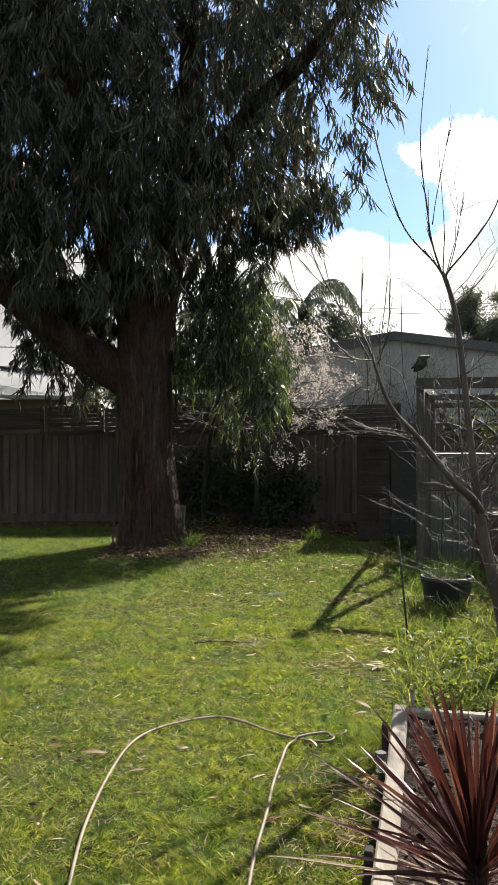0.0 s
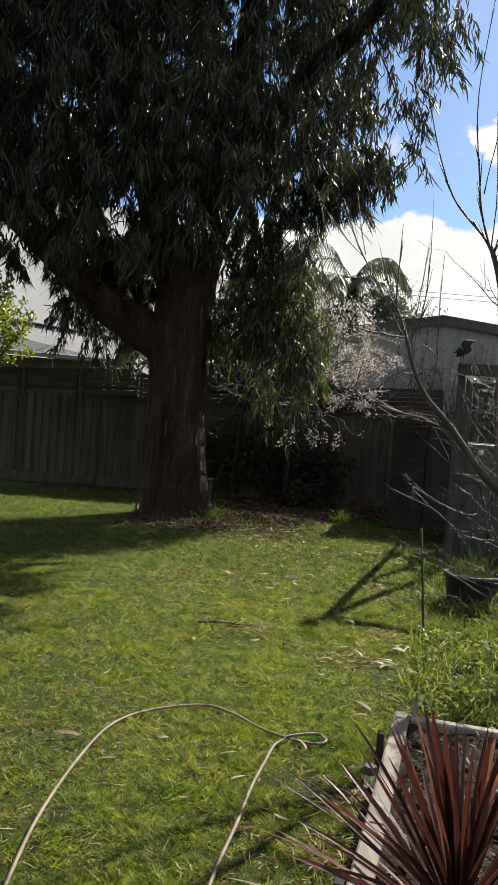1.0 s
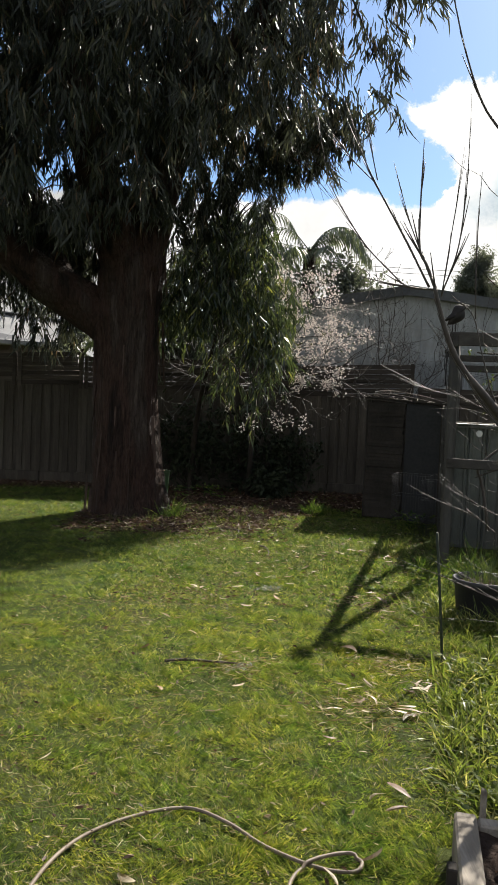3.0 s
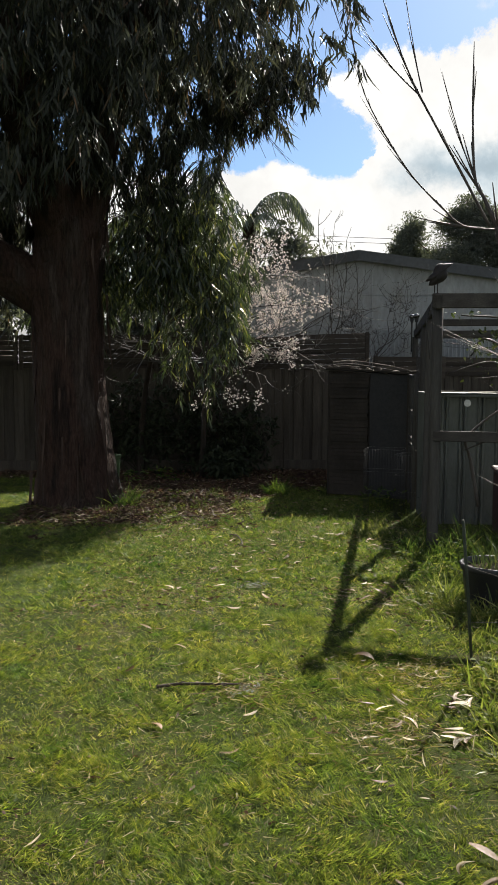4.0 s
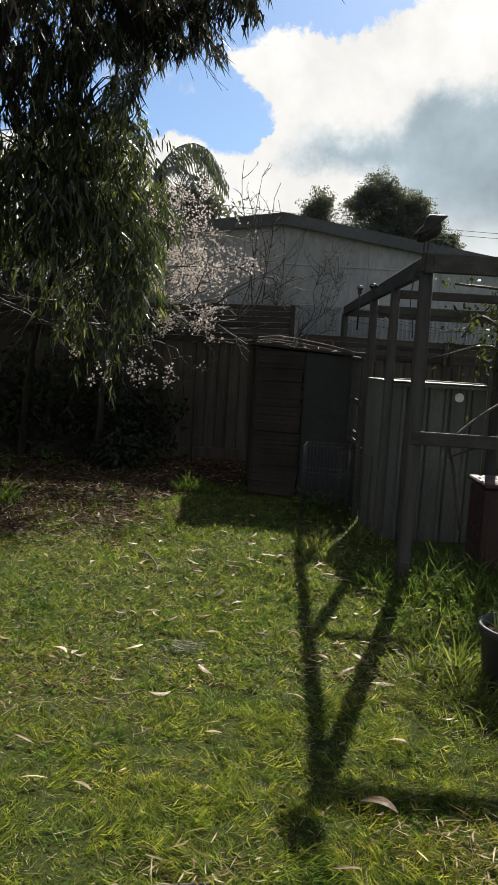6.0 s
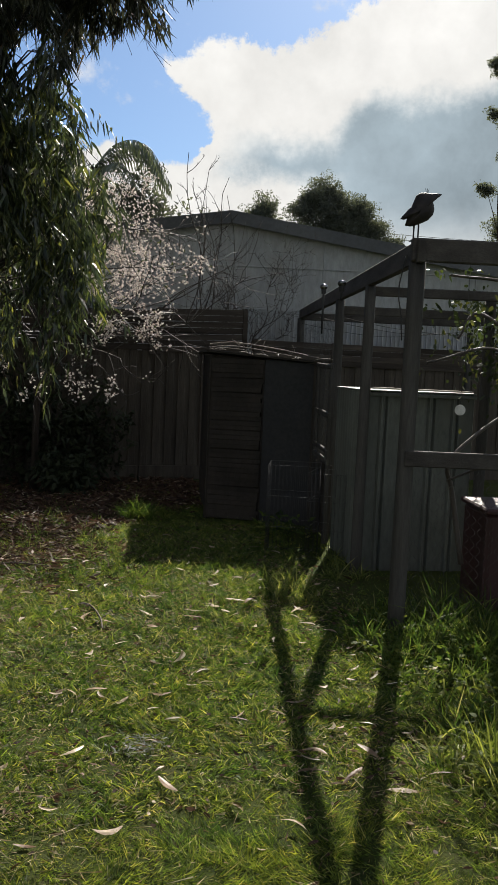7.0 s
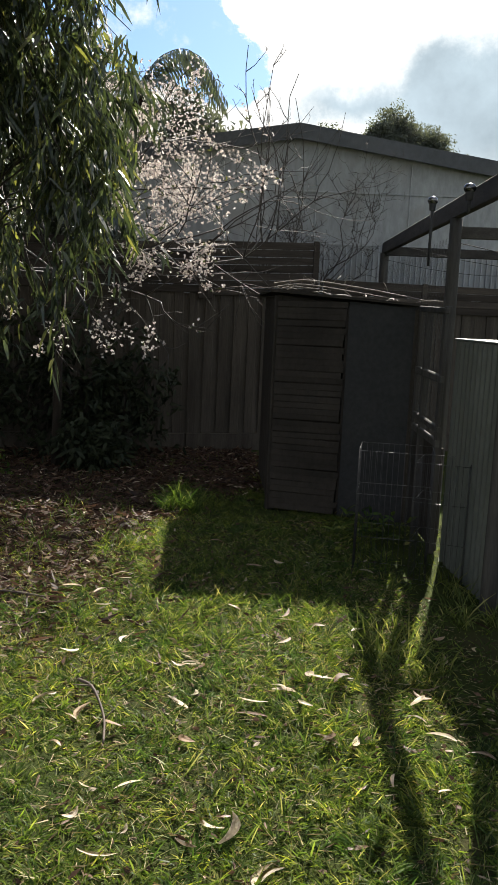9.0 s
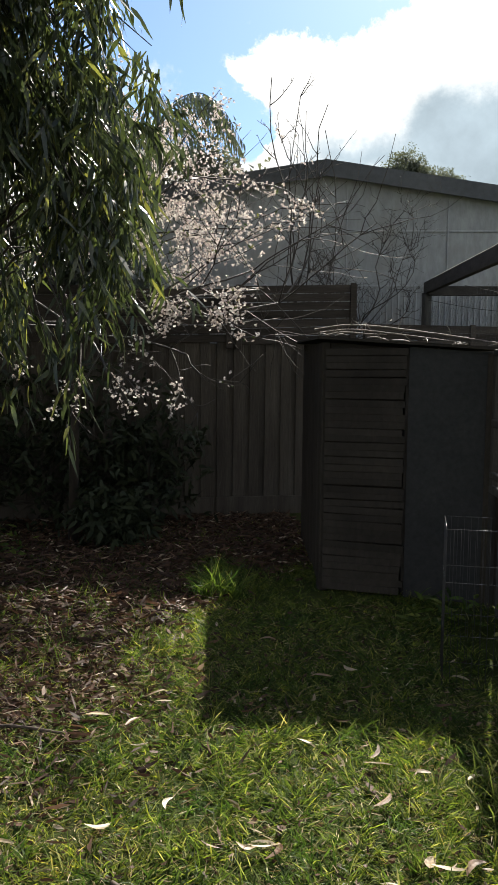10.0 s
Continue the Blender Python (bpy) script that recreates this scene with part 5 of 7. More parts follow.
make_fruit_tree("bare_fruit_tree", "leafless pruned fruit tree with thin knobbly shoots beside the lawn",
                [(1.76, 5.4, -0.05), (1.68, 5.4, 0.4), (1.56, 5.38, 0.9), (1.5, 5.36, 1.25), (1.46, 5.38, 1.64), (1.4, 5.4, 2.24), (1.35, 5.4, 2.5), (1.29, 5.4, 2.68)],
                [0.05, 0.042, 0.036, 0.029, 0.022, 0.019, 0.017, 0.014],
                [([(1.53, 5.36, 1.1), (1.42, 5.2, 1.2), (1.26, 5.1, 1.33), (1.08, 5.1, 1.56), (0.92, 5.08, 1.73), (0.84, 5.06, 1.87), (0.77, 5.04, 2.07)], 0.034),
                 ([(0.79, 5.05, 2.06), (0.66, 5.05, 2.07), (0.58, 5.05, 2.13), (0.45, 5.05, 2.26), (0.31, 5.05, 2.48), (0.26, 5.05, 2.66)], 0.0065),
                 ([(0.75, 5.05, 2.07), (0.64, 5.08, 2.28), (0.5, 5.08, 2.51), (0.44, 5.08, 2.63), (0.39, 5.08, 2.76)], 0.008),
                 ([(0.5, 5.08, 2.51), (0.42, 5.08, 2.58), (0.35, 5.08, 2.66)], 0.004),
                 ([(0.51, 5.08, 2.52), (0.49, 5.08, 2.6), (0.47, 5.08, 2.7)], 0.004),
                 ([(0.78, 5.05, 2.06), (0.74, 5.08, 2.17), (0.71, 5.1, 2.25), (0.715, 5.15, 2.48), (0.72, 5.17, 2.69)], 0.012),
                 ([(0.71, 5.1, 2.24), (0.66, 5.1, 2.36), (0.62, 5.1, 2.48)], 0.004),
                 ([(0.8, 5.03, 2.04), (0.85, 5.0, 2.22), (0.86, 4.95, 2.45), (0.85, 4.9, 2.68)], 0.006),
                 ([(0.8, 5.03, 2.03), (0.83, 5.05, 2.27), (0.85, 5.05, 2.45)], 0.0045),
                 ([(1.28, 5.12, 1.32), (1.09, 5.1, 1.57), (1.01, 5.1, 1.79), (0.96, 5.1, 1.96), (0.88, 5.1, 2.03)], 0.007),
                 ([(1.3, 5.12, 1.3), (1.1, 5.05, 1.47), (0.98, 5.05, 1.62), (0.86, 5.05, 1.78)], 0.0055),
                 ([(0.97, 5.1, 1.95), (0.96, 5.1, 2.2), (0.96, 5.1, 2.44)], 0.0045),
                 ([(1.45, 5.2, 1.2), (1.22, 5.0, 1.08), (1.0, 5.0, 1.15), (0.86, 5.0, 1.25)], 0.0036),
                 ([(1.4, 5.2, 1.15), (1.2, 5.0, 0.98), (1.0, 5.0, 1.09), (0.88, 5.0, 1.14)], 0.003),
                 ([(1.62, 5.38, 0.62), (1.35, 5.0, 0.66), (1.1, 5.0, 0.78), (0.93, 5.0, 0.85)], 0.0034),
                 ([(1.08, 5.1, 1.54), (0.92, 5.05, 1.6), (0.78, 5.0, 1.63), (0.68, 5.0, 1.67)], 0.0035),
                 ([(1.29, 5.4, 2.66), (1.23, 5.4, 2.75), (1.05, 5.4, 2.95), (0.94, 5.4, 3.21), (0.86, 5.4, 3.5), (0.82, 5.4, 3.7)], 0.011),
                 ([(1.28, 5.4, 2.68), (1.22, 5.4, 2.87), (1.19, 5.4, 3.06), (1.14, 5.4, 3.56), (1.19, 5.4, 4.15)], 0.011),
                 ([(1.3, 5.4, 2.66), (1.46, 5.4, 2.85), (1.61, 5.4, 3.06), (1.68, 5.4, 3.25), (1.75, 5.4, 3.6)], 0.011),
                 ([(1.22, 5.4, 3.0), (1.25, 5.4, 3.2), (1.35, 5.4, 3.71)], 0.006),
                 ([(1.29, 5.4, 2.68), (1.31, 5.45, 3.0), (1.28, 5.45, 3.4)], 0.006),
                 ([(1.31, 5.4, 2.64), (1.38, 5.45, 2.85), (1.45, 5.5, 3.2)], 0.006),
                 ([(1.36, 5.4, 2.48), (1.5, 5.3, 2.6), (1.65, 5.3, 2.85)], 0.006),
                 ([(1.41, 5.4, 2.2), (1.55, 5.35, 2.3), (1.7, 5.3, 2.45), (1.75, 5.3, 2.75)], 0.007),
                 ([(1.46, 5.38, 1.7), (1.6, 5.3, 1.9), (1.72, 5.3, 2.2)], 0.008),
                 ([(1.47, 5.38, 1.5), (1.32, 5.45, 1.72), (1.25, 5.5, 2.05)], 0.006),
                 ([(1.5, 5.36, 1.25), (1.62, 5.25, 1.5), (1.68, 5.2, 1.8)], 0.008),
                 ([(1.53, 5.37, 1.0), (1.66, 5.2, 1.12), (1.8, 5.1, 1.35)], 0.007),
                 ([(1.66, 5.3, 0.45), (1.5, 5.0, 0.54), (1.3, 5.0, 0.64), (1.1, 5.0, 0.74), (0.85, 5.0, 0.84)], 0.0055),
                 ([(1.5, 5.36, 1.25), (1.45, 5.4, 1.29), (1.4, 5.4, 1.65), (1.395, 5.4, 1.94), (1.37, 5.42, 2.3)], 0.012)], 111, 17)

# ---- the arbor and what stands in it ----
ARBOR = Vector((1.94, 9.18, 0.0))


def ab(s, r=0.0, z=0.0):
    """A place in the arbor: s metres along its side, r metres across."""
    p = ARBOR + V_AWAY * s + U * r
    return (p.x, p.y, z)


def net(name, a, b, z0, z1, cell, parent, wire=0.0012):
    """Hexagonal wire netting between two uprights, as thin twisted strands."""
    a, b = np.array(a, float)[:2], np.array(b, float)[:2]
    length = np.linalg.norm(b - a)
    d = (b - a) / length
    pieces = []
    cols = int(length / cell) + 1
    rows = int((z1 - z0) / cell * 2) + 1
    for k in range(cols + 1):
        x0 = k * cell
        line = []
        for i in range(rows + 1):
            x = np.clip(x0 + (cell * 0.28 if (i // 2 + k) % 2 else -cell * 0.28), 0, length)
            line.append((a[0] + d[0] * x, a[1] + d[1] * x, z0 + (z1 - z0) * i / rows))
        pieces.append(tube_arrays(line, [wire] * len(line), 3))
    v, q, t = join(pieces)
    return mass(name, v, q, t, M_NET, parent)


def make_arbor():
    arbor = thing("timber_arbor", "weathered timber arbor of round posts and rails with sagging wire netting", "arbor")
    rise = 0.016  # the side beam climbs a little towards the fence

    def post(s, r, top, rad, seed, lean=0.0):
        p = np.array(ab(s, r, 0))
        line = [p + np.array([0, 0, -0.1]), p + np.array([0, 0, top * 0.5]), p + np.array([lean, 0, top])]
        tube("post", smooth_line(line, 8), [rad * 1.05] * 3 + [rad] * 5, M_POST, arbor, 12, 0.03, seed)

    post(0.0, 0.0, 2.16, 0.047, 1)
    post(1.45, 0.0, 2.17, 0.04, 2)
    post(3.02, 0.0, 2.19, 0.042, 3)
    post(6.9, 0.0, 2.26, 0.05, 4)
    for s, r, k in ((0.0, 2.3, 5), (1.45, 2.3, 6), (3.02, 2.3, 7), (6.9, 2.4, 8), (1.6, 0.95, 9)):
        post(s, r, 2.16, 0.042, k)
    bar("beam", ab(-0.1, 0, 2.205), ab(6.98, 0, 2.205 + 7 * rise), 0.05, 0.125, M_BEAM, arbor)
    bar("beam", ab(-0.056, -0.05, 2.215), ab(-0.056, 2.4, 2.2), 0.125, 0.05, M_BEAM, arbor, roll=radians(90))
    bar("beam", ab(0.0, 2.35, 2.2), ab(6.9, 2.45, 2.3), 0.05, 0.11, M_BEAM, arbor)
    for s, z, h in ((1.45, 2.13, 0.07), (3.02, 2.1, 0.08), (6.85, 2.28, 0.1)):
        bar("cross_rail", ab(s, 0.0, z), ab(s, 2.35, z), 0.04, h, M_BEAM, arbor)
    for s_, z_, sag in ((3.05, 1.98, 0.06), (5.0, 2.1, 0.09), (6.8, 2.12, 0.07)):
        line = smooth_line([ab(s_, 0.0, z_ + 0.06), ab(s_ + 0.1, 0.6, z_ - sag * 0.4), ab(s_, 1.3, z_ - sag), ab(s_, 2.35, z_ + 0.05)], 20)
        tube("slack_wire", line, [0.003] * 20, M_CABLE, arbor, 5)
    bar("rail", ab(-0.04, -0.02, 1.055), ab(-0.04, 2.3, 1.045), 0.04, 0.09, M_BEAM, arbor)
    net("wire_netting", ab(-0.02, 0.05), ab(-0.02, 2.3), 0.1, 1.0, 0.036, arbor)
    net("wire_netting", ab(3.1, 0.02), ab(6.85, 0.02), 0.4, 2.1, 0.06, arbor, 0.001)
    # a stray end of rope on the corner
    tube("tie_wire", smooth_line([ab(0.02, -0.06, 2.19), ab(0.03, -0.09, 2.0), ab(0.02, -0.07, 1.86), ab(0.04, -0.055, 1.72)], 12), [0.004] * 12, M_CABLE, arbor, 5)


make_arbor()


def make_ornament():
    """A plump dark metal figure with a long bill, on two wire legs."""
    ob_bm = bmesh.new()
    outline = [(0.128, 0.266), (0.09, 0.27), (0.048, 0.267), (0.03, 0.27), (0.002, 0.266), (-0.02, 0.249), (-0.031, 0.217), (-0.045, 0.183), (-0.063, 0.172), (-0.073, 0.156), (-0.089, 0.138), (-0.102, 0.118), (-0.08, 0.115), (-0.064, 0.122), (-0.073, 0.082), (-0.045, 0.08), (-0.02, 0.085), (0.017, 0.1), (0.054, 0.119), (0.08, 0.148), (0.087, 0.175), (0.082, 0.205), (0.074, 0.222), (0.09, 0.233)]
    mid = Vector((0.015, 0, 0.17))
    rings = []
    for k in range(11):
        turn = radians(-75 + 15 * k)
        rings.append([ob_bm.verts.new((mid.x + (x - mid.x) * math.cos(turn), 0.055 * math.sin(turn), mid.z + (z - mid.z) * math.cos(turn))) for x, z in outline])
    ob_bm.faces.new(rings[0][::-1])
    ob_bm.faces.new(rings[-1])
    for r0, r1 in zip(rings, rings[1:]):
        for i in range(len(outline)):
            j = (i + 1) % len(outline)
            ob_bm.faces.new((r0[i], r0[j], r1[j], r1[i]))
    bmesh.ops.triangulate(ob_bm, faces=[f for f in ob_bm.faces if len(f.verts) > 4])
    for x in (-0.022, 0.004):
        box_bm((0.008, 0.008, 0.1), (x, 0, 0.045), bevel=0.001, bm=ob_bm)
    box_bm((0.07, 0.05, 0.006), (-0.005, 0, 0.003), bevel=0.001, bm=ob_bm)
    for k, x in enumerate((0.035, 0.042, 0.048)):
        box_bm((0.002, 0.002, 0.03), m=pose(x, 0, 0.277, 0, (k - 1) * 14, 0), bevel=0, bm=ob_bm)
    ob = part("garden_ornament", ob_bm, M_ORNAMENT)
    for f in ob.data.polygons:
        f.use_smooth = f.index < 240
    p = ab(0.0, -0.01, 2.268)
    ob.matrix_basis = pose(*p, 0, 0, -12)
    tagged(ob, "plump dark rusted metal ornament on wire legs on the arbor corner", "garden ornament")


make_ornament()


def make_solar_lamp(at, turn, height, label, round_cap=False):
    lamp = thing("solar_lamp", label, "garden light", at, turn, group="solar garden lights")
    bm = bmesh.new()
    if round_cap:
        bmesh.ops.create_uvsphere(bm, u_segments=16, v_segments=10, radius=0.036, matrix=Matrix.Translation((0, 0, height)) @ Matrix.Diagonal((1, 1, 0.8, 1)))
        ob = part("cap", bm, M_STEELCAP, lamp, "shiny domed metal cap")
        for f in ob.data.polygons:
            f.use_smooth = True
    else:
        bmesh.ops.create_cone(bm, cap_ends=True, segments=16, radius1=0.028, radius2=0.024, depth=0.03, matrix=Matrix.Translation((0, 0, height)))
        part("cap", bm, M_LAMPCAP, lamp, "grey plastic cap with a solar cell")
    bm = bmesh.new()
    bmesh.ops.create_cone(bm, cap_ends=True, segments=16, radius1=0.02, radius2=0.024, depth=0.05, matrix=Matrix.Translation((0, 0, height - 0.041)))
    part("lens", bm, M_CABLE if round_cap else M_GLASS, lamp, "dark lens" if round_cap else "clear yellowish lens")
    tube("stake", [(0, 0, -0.02), (0, 0, height - 0.065)], [0.009, 0.011], M_CABLE, lamp, 8)


make_solar_lamp((2.39, 11.27, 2.13), 0, 0.12, "small solar garden light with shiny cap tied to the beam", True)
make_solar_lamp((2.63, 12.25, 1.9), 0, 0.42, "small solar garden light on a stake tied to the arbor beam", True)
make_solar_lamp((0.568, 3.5, 0.0), 0, 0.2, "small solar garden light pushed in beside the garden bed's sleeper")


def ribbed_sheet(length, height, pitch, depth, flat=False):
    """A corrugated or ribbed sheet in the xz plane, with a back and thickness."""
    if flat:
        prof = [(0, 0), (pitch * 0.55, 0), (pitch * 0.62, -depth), (pitch * 0.72, -depth), (pitch * 0.78, 0), (pitch * 0.82, 0), (pitch * 0.88, -depth), (pitch * 0.96, -depth)]
    else:
        prof = [(pitch * i / 8, -depth * 0.5 * (1 - math.cos(2 * math.pi * i / 8))) for i in range(8)]
    xs, ys = [], []
    k = 0
    while k * pitch < length:
        for px, py in prof:
            if k * pitch + px <= length:
                xs.append(k * pitch + px)
                ys.append(py)
        k += 1
    xs.append(length)
    ys.append(0)
    bm = bmesh.new()
    rows = []
    for off in (0.0, 0.003):
        rows.append(([bm.verts.new((x, y + off, 0)) for x, y in zip(xs, ys)], [bm.verts.new((x, y + off, height)) for x, y in zip(xs, ys)]))
    n = len(xs)
    for i in range(n - 1):
        (l0, h0), (l1, h1) = rows
        bm.faces.new((l0[i], l0[i + 1], h0[i + 1], h0[i]))
        bm.faces.new((l1[i + 1], l1[i], h1[i], h1[i + 1]))
        bm.faces.new((h0[i], h0[i + 1], h1[i + 1], h1[i]))
    for i in (0, n - 1):
        (l0, h0), (l1, h1) = rows
        bm.faces.new((l0[i], h0[i], h1[i], l1[i]) if i == 0 else (l0[i], l1[i], h1[i], h0[i]))
    return bm


def make_bin():
    a = Vector((2.38, 10.67, 0))
    turn = -9.4
    bin_ = thing("steel_garden_bin", "waist-high bin of grey ribbed steel sheet under the arbor", "garden bin", tuple(a), turn)
    w, d, h = 0.86, 0.86, 1.39
    part("front_sheet", ribbed_sheet(w, h, 0.19, 0.024, True), M_STEEL, bin_)
    side = part("side_sheet", ribbed_sheet(d, h, 0.076, 0.017), M_STEEL, bin_)
    side.matrix_basis = pose(0, d, 0, 0, 0, -90)
    side = part("side_sheet", ribbed_sheet(d, h, 0.076, 0.017), M_STEEL, bin_)
    side.matrix_basis = pose(w, 0, 0, 0, 0, 90)
    side = part("back_sheet", ribbed_sheet(w, h, 0.19, 0.014, True), M_STEEL, bin_)
    side.matrix_basis = pose(w, d, 0, 0, 0, 180)
    part("lid", box_bm((w + 0.03, d + 0.03, 0.012), (w / 2, d / 2, h + 0.008), bevel=0.003), M_STEEL, bin_, "pale flat sheet lid")
    part("rim", box_bm((w + 0.02, 0.03, 0.025), (w / 2, -0.018, h - 0.02), bevel=0.003), M_STEEL, bin_)
    board = bar("loose_board", ab(1.5, 0.06, 1.42), ab(1.25, 0.75, 1.42), 0.14, 0.012, M_SLEEPER, None, bevel=0.002)
    tagged(board, "pale loose strip of board lying on the steel bin", "board")


make_bin()


def make_coop():
    a, b, c = Vector((1.74, 12.9, 0)), Vector((2.66, 12.42, 0)), Vector((2.03, 14.42, 0))
    coop = thing("chicken_coop", "dark timber chicken coop with a sloping sheet roof, in deep shade", "coop")
    ha, hb, hc = 1.68, 1.61, 1.69

    def wall(name, p, q, hp, hq, mat, thick=0.02, z0=0.0, label=""):
        bm = bmesh.new()
        n = (q - p).cross(Vector((0, 0, 1))).normalized() * thick
        f = [bm.verts.new(v) for v in (p + Vector((0, 0, z0)), q + Vector((0, 0, z0)), q + Vector((0, 0, hq)), p + Vector((0, 0, hp)))]
        g = [bm.verts.new(v.co - n) for v in f]
        bm.faces.new(f)
        bm.faces.new(g[::-1])
        for i in range(4):
            j = (i + 1) % 4
            bm.faces.new((f[j], f[i], g[i], g[j]))
        return part(name, bm, mat, coop, label)

    m = a.lerp(b, 0.52)
    hm = ha + (hb - ha) * 0.52
    wall("door_sheet", m, b, hm - 0.02, hb - 0.02, M_BLUEPANEL, label="dark blue-grey sheet")
    # horizontal slats on the other half of the front
    jig = random.Random(17)
    for k in range(34):
        z = 0.04 + k * 0.047
        bar("slat", a + Vector((0, -0.012 + jig.uniform(-0.006, 0.004), z + jig.uniform(-0.006, 0.006))), m + Vector((-0.01 - 0.03 * jig.random(), -0.012 + jig.uniform(-0.006, 0.004), z + jig.uniform(-0.006, 0.006))), 0.014, jig.uniform(0.042, 0.05), M_COOP, coop, bevel=0.002)
    wall("back_board", a.lerp(b, 0.02) + Vector((0.02, 0.05, 0)), m + Vector((0.02, 0.05, 0)), ha - 0.03, hm - 0.03, M_COOP)
    # upright boards on the long side towards the fence
    n = 14
    for k in range(n):
        p, q = c.lerp(a, k / n), c.lerp(a, (k + 0.94) / n)
        h = hc + (ha - hc) * (k + 0.5) / n
        wall("board", p, q, h - 0.03, h - 0.03, M_COOP)
    d = b + (c - a)
    wall("board", b, d, hb - 0.03, hc - 0.1, M_COOP)
    for p, h in ((a, ha), (b, hb), (m, hm)):
        part("corner_post", box_bm((0.055, 0.055, h - 0.03), (p.x + 0.01, p.y + 0.035, (h - 0.03) / 2)), M_COOP, coop)
    # roof sheet with ragged overhanging edge
    bm = bmesh.new()
    ab_ = (b - a).normalized()
    ac = (c - a).normalized()
    corners = [(a - ab_ * 0.06 - ac * 0.06, ha + 0.01), (b + ab_ * 0.05 - ac * 0.06, hb + 0.01), (d + ab_ * 0.05, hc - 0.07), (c - ab_ * 0.06, hc + 0.01)]
    slab(bm, [Vector((p.x, p.y, z)) for p, z in corners], 0.018)
    part("roof_sheet", bm, M_COOP, coop, "thin rusty sheet roof")
    return coop


make_coop()


def make_dead_branches():
    rng = np.random.default_rng(131)
    for k, (p, q, h, r) in enumerate((((2.0, 14.0, 1.78), (2.72, 12.35, 1.63), 0.06, 0.008), ((1.92, 13.6, 1.74), (2.5, 12.6, 1.65), 0.04, 0.006), ((1.85, 13.2, 1.71), (2.1, 12.75, 1.69), 0.02, 0.006))):
        ob = thing("dead_branch", "pale dry fallen branch lying on the coop roof", "branch", p, group="branches on the coop roof")
        d = np.array(q) - np.array(p)
        side = np.array([d[1], -d[0], 0]) * 0.04
        line = smooth_line([np.zeros(3), d * 0.3 + side + np.array([0, 0, h]), d * 0.62 - side + np.array([0, 0, h * 0.7]), d + np.array([0, 0, 0.01])], 18)
        tube("stem", line, np.linspace(r, r * 0.4, 18) * (1 + 0.2 * rng.random(18)), M_STICK, ob, 6)
        for j in range(4):
            i = rng.integers(4, 16)
            e = line[i] + np.array([rng.normal() * 0.06, rng.normal() * 0.06, 0.03 + 0.06 * rng.random()])
            tube("twig", [line[i], (line[i] + e) / 2 + 0.008, e], [r * 0.4, r * 0.35, r * 0.2], M_STICK, ob, 5)
    # bark and gum litter on the roof
    for k in range(12):
        p = Vector((1.70, 12.86, 1.695)).lerp(Vector((2.68, 12.36, 1.625)), rng.random()) + Vector((0.06, 0.2, 0)) * rng.random()
        l = rng.uniform(0.06, 0.2)
        ob = tube("bark_flake", smooth_line([(0, 0, 0), (l * 0.5, rng.normal() * 0.02, 0.012), (l, rng.normal() * 0.03, 0.0)], 7), np.array([0.002, 0.004, 0.005, 0.005, 0.004, 0.003, 0.002]), M_STICK, None, 5)
        ob.matrix_basis = pose(p.x, p.y, p.z + 0.004, 0, rng.normal() * 6, rng.uniform(0, 360))
        tagged(ob, "curled strip of dry bark on the coop roof's edge", "bark", group="bark on the coop roof")


make_dead_branches()


def make_gate():
    gate = thing("netted_gate", "narrow open timber gate frame with wire netting between coop and bin", "gate")
    p, q = Vector((2.665, 12.36, 0)), Vector((2.5, 11.62, 0))
    for f, w in ((0.02, 0.045), (0.32, 0.05), (0.97, 0.045)):
        x = p.lerp(q, f)
        bar("upright", (x.x, x.y, 0.0), (x.x, x.y, 1.6), w, 0.035, M_POST, gate)
    for z, t in ((1.59, 0.04), (1.16, 0.05), (0.84, 0.04), (0.75, 0.05)):
        bar("rail", (p.x - 0.01, p.y, z), (q.x - 0.01, q.y, z - 0.02), 0.03, t, M_POST, gate)
    # boards added to stop sun coming through and keep the gate foot dark
    for k in range(6):
        f0, f1 = p.lerp(q, k / 6), p.lerp(q, (k + 0.96) / 6)
        bar("board", (f0.x + 0.03, f0.y, 0.36), (f1.x + 0.03, f1.y, 0.36), 0.018, 0.68, M_COOP, gate, bevel=0.002)
    net("wire_netting", p, q, 0.85, 1.58, 0.035, gate, 0.0013)


make_gate()


def make_crate(at, turn, size, lines, label):
    """An open wire crate."""
    crate = thing("wire_crate", label, "wire crate", at, turn, group="wire crates by the gate")
    w, d, h = size
    for k, z in enumerate(np.linspace(0.01, h, lines)):
        ring = [(0, 0, z), (w, 0, z), (w, d, z), (0, d, z), (0, 0, z)]
        for i in range(4):
            tube("wire", [ring[i], ring[i + 1]], [0.0013, 0.0013], M_WIRE, crate, 5)
    pieces = []
    for i in range(4):
        a, b = np.array([(0, 0), (w, 0), (w, d), (0, d)][i]), np.array([(w, 0), (w, d), (0, d), (0, 0)][i])
        n = int(np.linalg.norm(b - a) / 0.032)
        for k in range(n):
            p = a + (b - a) * k / n
            pieces.append(tube_arrays([(p[0], p[1], 0), (p[0], p[1], h)], [0.001, 0.001], 4))
    v, q, t = join(pieces)
    tagged(mass("wire_grid", v, q, t, M_NET, crate), "thin upright wires", kind="stuff")


make_crate((1.8, 11.2, 0.0), -24, (0.42, 0.34, 0.76), 4, "dark wire crate standing on end by the gate")
make_crate((2.13, 11.15, 0.0), -34, (0.3, 0.34, 0.7), 4, "second wire crate leaning beside the gate")


